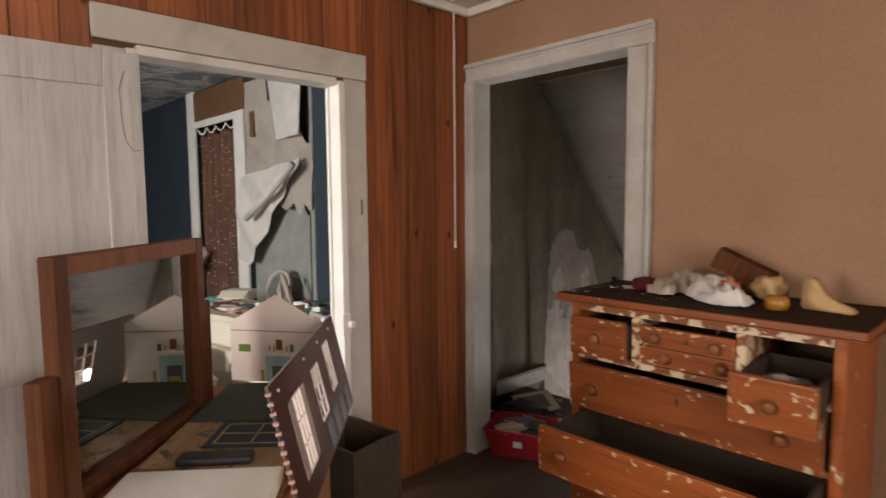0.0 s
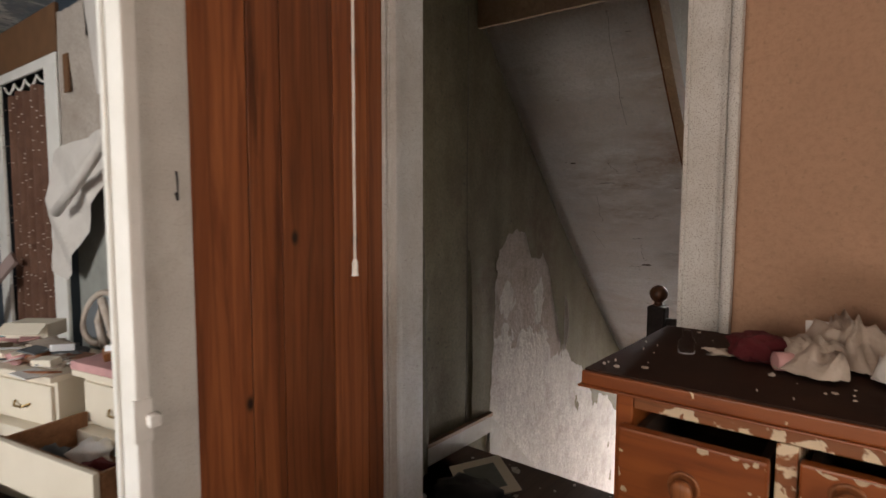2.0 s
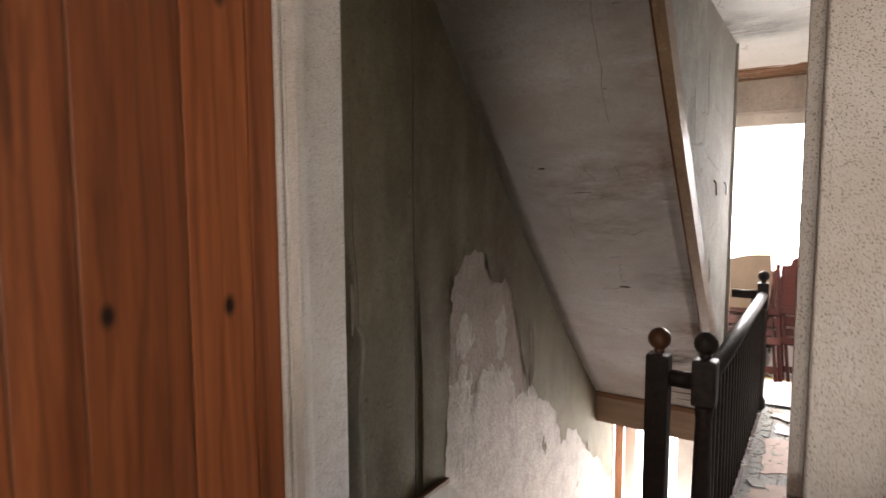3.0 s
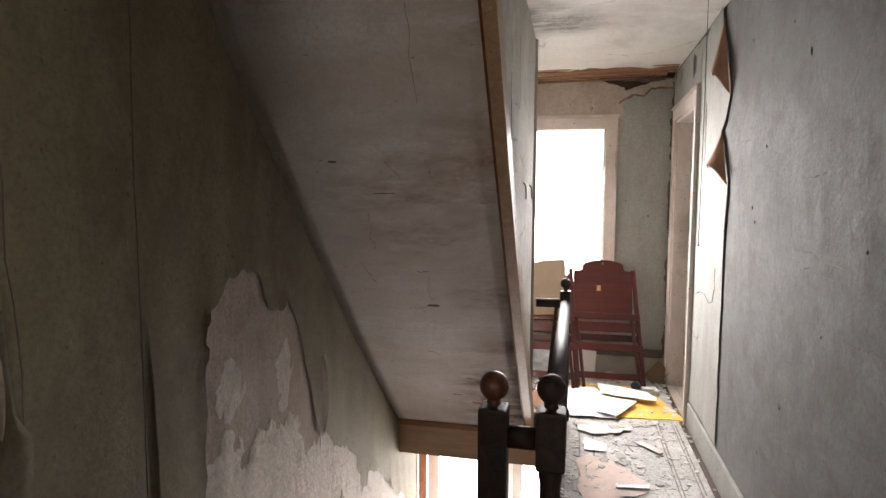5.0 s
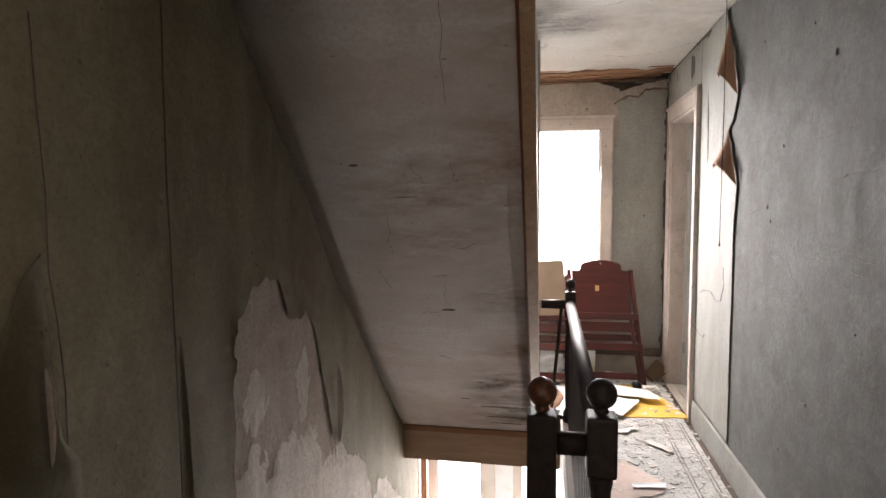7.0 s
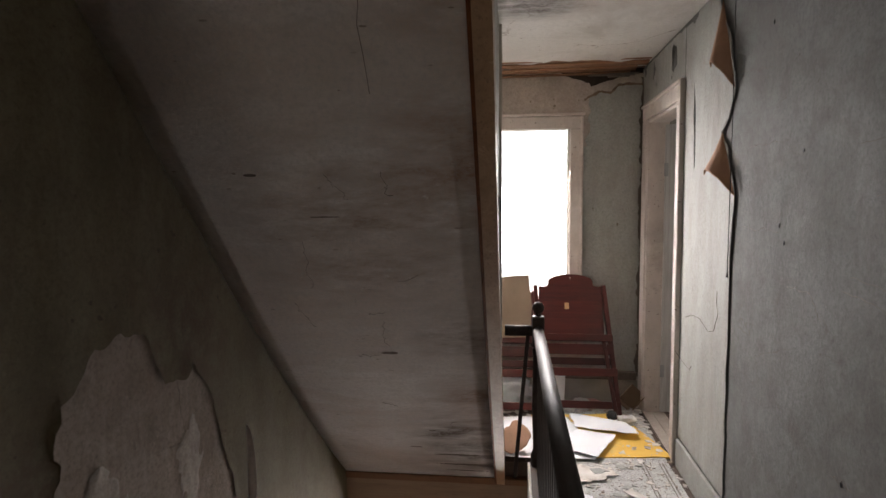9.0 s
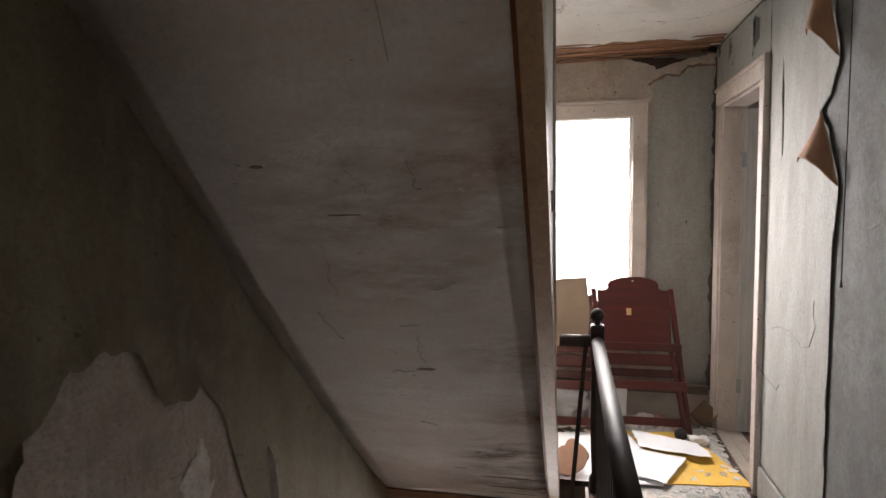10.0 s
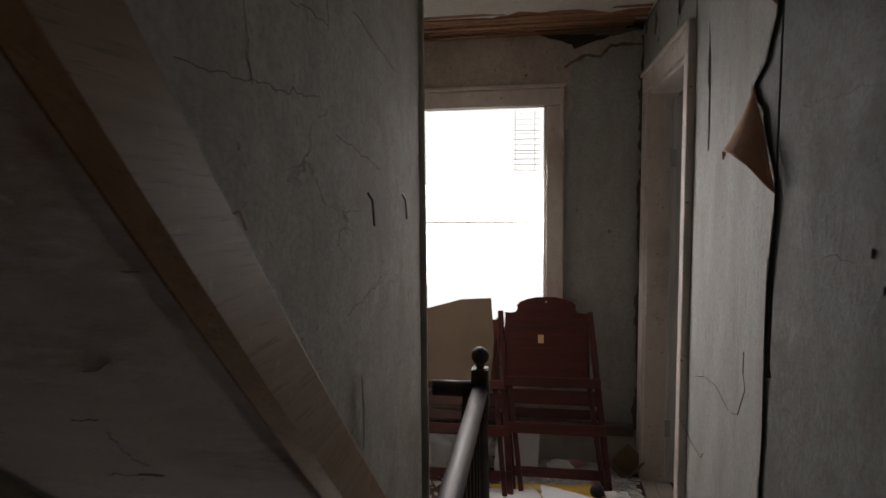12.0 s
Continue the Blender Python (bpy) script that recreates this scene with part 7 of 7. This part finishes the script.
def low_dresser(m, w, d, h, rows, label):
    ob = thing("cream_dresser", m, label, "dresser", "cream dressers")
    part("top", boxes(((-0.02, -0.02, h - 0.025), (w + 0.02, d, h)), bevel=0.005), M["desk"], ob)
    part("body", boxes(((0, 0.02, 0.05), (w, d - 0.01, h - 0.026)), bevel=0.004), M["desk"], ob)
    z, dh = h - 0.05, (h - 0.12) / rows
    for r in range(rows):
        out = (0.0, 0.05, 0.0)[r % 3]
        dr = part("drawer", boxes(((0.02, 0.004 - out, z - dh + 0.012), (w - 0.02, 0.0195, z)), bevel=0.004), M["desk"], ob)
        for x in (0.25 * w, 0.75 * w):
            part("handle", tube([(x - 0.05, 0.0 - out, z - dh / 2), (x - 0.025, -0.02 - out, z - dh / 2 - 0.012), (x + 0.025, -0.02 - out, z - dh / 2 - 0.012), (x + 0.05, 0.0 - out, z - dh / 2)], 0.005, 6), M["brass"], dr)
        z -= dh
    return ob


DL = pose(-3.92, 1.68, 0, 0, 0, 15)
DR = pose(-3.08, 1.975, 0, 0, 0, 11)
low_dresser(DL, 0.82, 0.36, 0.64, 3, "cream painted dresser heaped with clutter")
littered = low_dresser(DR, 0.95, 0.30, 0.66, 3, "cream painted dresser with brass pulls and drawers pulled open")
tray = part("open_drawer", boxes(((0.03, -0.32, 0.36), (0.62, -0.30, 0.50)), ((0.03, -0.2995, 0.36), (0.045, 0.0, 0.49)), ((0.605, -0.2995, 0.36), (0.62, 0.0, 0.49)), ((0.0455, -0.2995, 0.36), (0.6045, 0.0, 0.372)), bevel=0.003), M["drawer_wood"], littered, "pulled-out drawer of bare orange-brown wood")
part("drawer_front", boxes(((0.0, -0.342, 0.35), (0.65, -0.321, 0.51)), bevel=0.004), M["desk"], tray, "cream drawer front")
for k, (x, y, sz, mt) in enumerate(((0.14, -0.2, 0.06, "slate"), (0.27, -0.12, 0.07, "cloth"), (0.42, -0.2, 0.06, "darkred"), (0.52, -0.1, 0.06, "linen"))):
    solid("stored_cloth", crumple(sz, 90 + k, (1.3, 1.0, 0.7), 0.5, 3, True), M[mt], "odds and ends stuffed in the open drawer", "clothes", m=DR @ pose(x, y, 0.373), smooth=True)


def at_l(x, y, turn=0.0, z=0.64):
    return DL @ pose(x, y, z, 0, 0, turn)


def slab(name, m, w, d, h, mat, label, category):
    return solid(name, boxes(((-w / 2, -d / 2, 0), (w / 2, d / 2, h)), bevel=min(0.006, h * 0.3)), mat, label, category, m=m)


slab("tray", at_l(0.02, 0.12, 12), 0.28, 0.2, 0.02, M["desk"], "cream tray overhanging the dresser", "tray")
slab("book", at_l(0.30, 0.10, -6, 0.66), 0.30, 0.12, 0.025, M["desk"], "pale book on the heap", "book")
slab("book", at_l(0.35, 0.20, 20), 0.25, 0.18, 0.03, M["brown"], "brown book on the heap", "book")
slab("box_teal", at_l(0.12, 0.18, 30, 0.66), 0.12, 0.09, 0.05, M["teal"], "small teal box on the dresser", "box")
slab("box_olive", at_l(0.06, 0.24, -20, 0.64), 0.16, 0.10, 0.06, M["print_green"], "olive green box on the dresser", "box")
for k, (x, y, s, mt) in enumerate(((0.42, 0.25, 0.07, "linen"), (0.55, 0.12, 0.06, "brown"), (0.48, 0.08, 0.05, "pink"), (0.62, 0.2, 0.07, "slate"), (0.7, 0.1, 0.05, "linen"))):
    solid("crumpled_rag", crumple(s, 50 + k, (1.4, 1.1, 0.6), 0.5, 3, True), M[mt], "jumble of small household odds and ends", "clutter", m=at_l(x, y), smooth=True)
open_box = thing("cream_box", at_l(0.30, 0.26, 24, 0.70), "tipped cream cardboard box", "box")
part("body", boxes(((-0.10, -0.07, 0), (0.10, 0.07, 0.07)), bevel=0.006), M["desk"], open_box)
part("flap", box(bmesh.new(), (-0.10, -0.08, 0), (0.10, 0, 0.004), 0, pose(0, -0.07, 0.07, 30, 0, 0)), M["desk"], open_box)
hoop = thing("round_frame", pose(-3.50, 2.18, 0.655, -18, 0, 24), "round lace-edged frame standing in the clutter", "frame")
part("ring", tube([(0.10 * math.cos(2 * math.pi * k / 24), 0.012, 0.13 + 0.125 * math.sin(2 * math.pi * k / 24)) for k in range(25)], 0.016, 8), M["linen"], hoop, smooth=True)
part("disc", lathe([(0.10, 0.0), (0.10, 0.004)], 24, pose(0, 0.014, 0.13, 90, 0, 0)), M["slate"], hoop)
solid("lace_band", tube([(0.05, 0, 0.0), (0.0, 0.01, 0.12), (0.05, 0.0, 0.22), (0.12, -0.01, 0.12), (0.16, 0, 0.0)], 0.02, 8), M["linen"], "bent lace-covered band among the clutter", "band", m=pose(-3.42, 2.17, 0.66, 0, 0, 10), smooth=True)
slab("green_crate", DR @ pose(0.16, 0.22, 0.66, 0, 0, 5), 0.20, 0.12, 0.08, M["green"], "small green plastic crate on the dresser", "crate")
slab("pink_tray", DR @ pose(0.20, 0.04, 0.66, 0, 0, 0), 0.46, 0.12, 0.035, M["pink"], "long pink tray on the dresser", "tray")
slab("photo", at_l(0.72, -0.02, -8), 0.15, 0.10, 0.006, M["cloth"], "small white-bordered photograph on the dresser", "photograph")
solid("leaning_plank", box(bmesh.new(), (-0.05, -0.012, 0), (0.05, 0.012, 1.32), 0.003, pose(0, 0, 0, -24, 36, 0)), M["plank"], "pinkish plank leaning on the blue wall", "plank", m=pose(-5.66, 1.72, 0.0))
for k, (x, y, s, mt, lab) in enumerate(((-4.7, 1.3, 0.30, "bag", "heap of clear plastic bags"), (-4.3, 1.15, 0.24, "cloth", "heap of white paper and cloth"), (-3.6, 1.2, 0.22, "cloth", "crumpled white cloth on the floor"), (-5.3, 1.0, 0.3, "slate", "dark crumpled heap of clothes"), (-3.1, 1.25, 0.18, "linen", "heap of soiled cloth"), (-6.0, 1.7, 0.35, "linen", "pale heap by the blue wall"), (-2.6, 1.2, 0.16, "brown", "crumpled heap of brown paper"))):
    solid("crumpled_rag", crumple(s, 70 + k, (1.3, 1.1, 0.8), 0.5, 4, True), M[mt], lab, "clutter", m=pose(x, y, 0.0), smooth=True)
toy = thing("toy_oven", pose(-3.55, 1.45, 0.0, 0, 0, 12), "white toy cooker with a dark window", "toy")
part("body", boxes(((-0.2, -0.15, 0), (0.2, 0.15, 0.46)), bevel=0.01), M["cloth"], toy)
part("door", boxes(((-0.15, -0.158, 0.06), (0.15, -0.151, 0.26))), M["black"], toy, "dark window")
part("panel", boxes(((-0.18, -0.158, 0.32), (0.18, -0.151, 0.42))), M["black"], toy, "black control strip")
slab("orange_box", pose(-3.35, 1.2, 0.0, 0, 0, 20), 0.3, 0.22, 0.28, M["peach"], "orange cardboard box on the floor", "box")
solid("wall_scab", torn_sheet(lambda y, z: 0.22 - math.hypot((y - 1.9) / 1.8, (z - 0.35)) + 0.3 * rough_nz(*[c / 2.5 for c in noise.voronoi(Vector((y * 6, z * 6, 0)))[1][0][:2]]), 0.6, 2.31, 0.02, 1.3, 0.03, lambda y, z, f: (BWX + 0.004, y, z)), M["dim"], "bare pale patch low on the blue wall", "wallpaper", **STRUCT)
litter("room_litter", 260, lambda r: (r.uniform(-5.6, -2.2), r.uniform(0.7, 1.7)), 21, 0.06, "paper and scraps over the floor", M["flakes"])

# loose papers, booklets and small boxes over the cream dressers
r = random.Random(8)
names = (("booklet", "thin booklet tossed on the dresser", "booklet"), ("paper_sheet", "loose sheet of paper on the dresser", "paper"), ("small_box", "small flat box on the dresser", "box"))
for k in range(46):
    kind, lab, cat = names[k % 3]
    left = k % 3 != 2 or k < 20
    x, y = (r.uniform(0.05, 0.78), r.uniform(0.0, 0.32)) if left else (r.uniform(0.05, 0.5), r.uniform(0.02, 0.26))
    w, d = r.uniform(0.07, 0.2), r.uniform(0.04, 0.12)
    h = (0.008, 0.002, 0.03)[k % 3]
    mt = r.choice(("desk", "cloth", "linen", "brown", "slate", "pink", "black", "card", "sheet", "brown"))
    m = (DL if left else DR) @ pose(x, y, (0.642 if left else 0.662) + r.uniform(0.0, 0.075), r.uniform(-13, 13), r.uniform(-13, 13), r.uniform(0, 180))
    slab(kind, m, w, d, h, M[mt], lab, cat)
# paper and boxes strewn over the blue room's floor
for k in range(40):
    kind, lab, cat = (("paper_sheet", "loose sheet of paper on the littered floor", "paper"), ("carton", "small carton on the littered floor", "carton"))[k % 2]
    w, d, h = r.uniform(0.1, 0.28), r.uniform(0.08, 0.2), (0.004, r.uniform(0.05, 0.16))[k % 2]
    mt = r.choice(("cloth", "linen", "card", "slate", "sheet", "peach", "desk"))
    slab(kind, pose(r.uniform(-5.4, -2.3), r.uniform(0.8, 1.55), r.uniform(0.03, 0.25), r.uniform(-25, 25), r.uniform(-25, 25), r.uniform(0, 180)), w, d, h, M[mt], lab, cat)
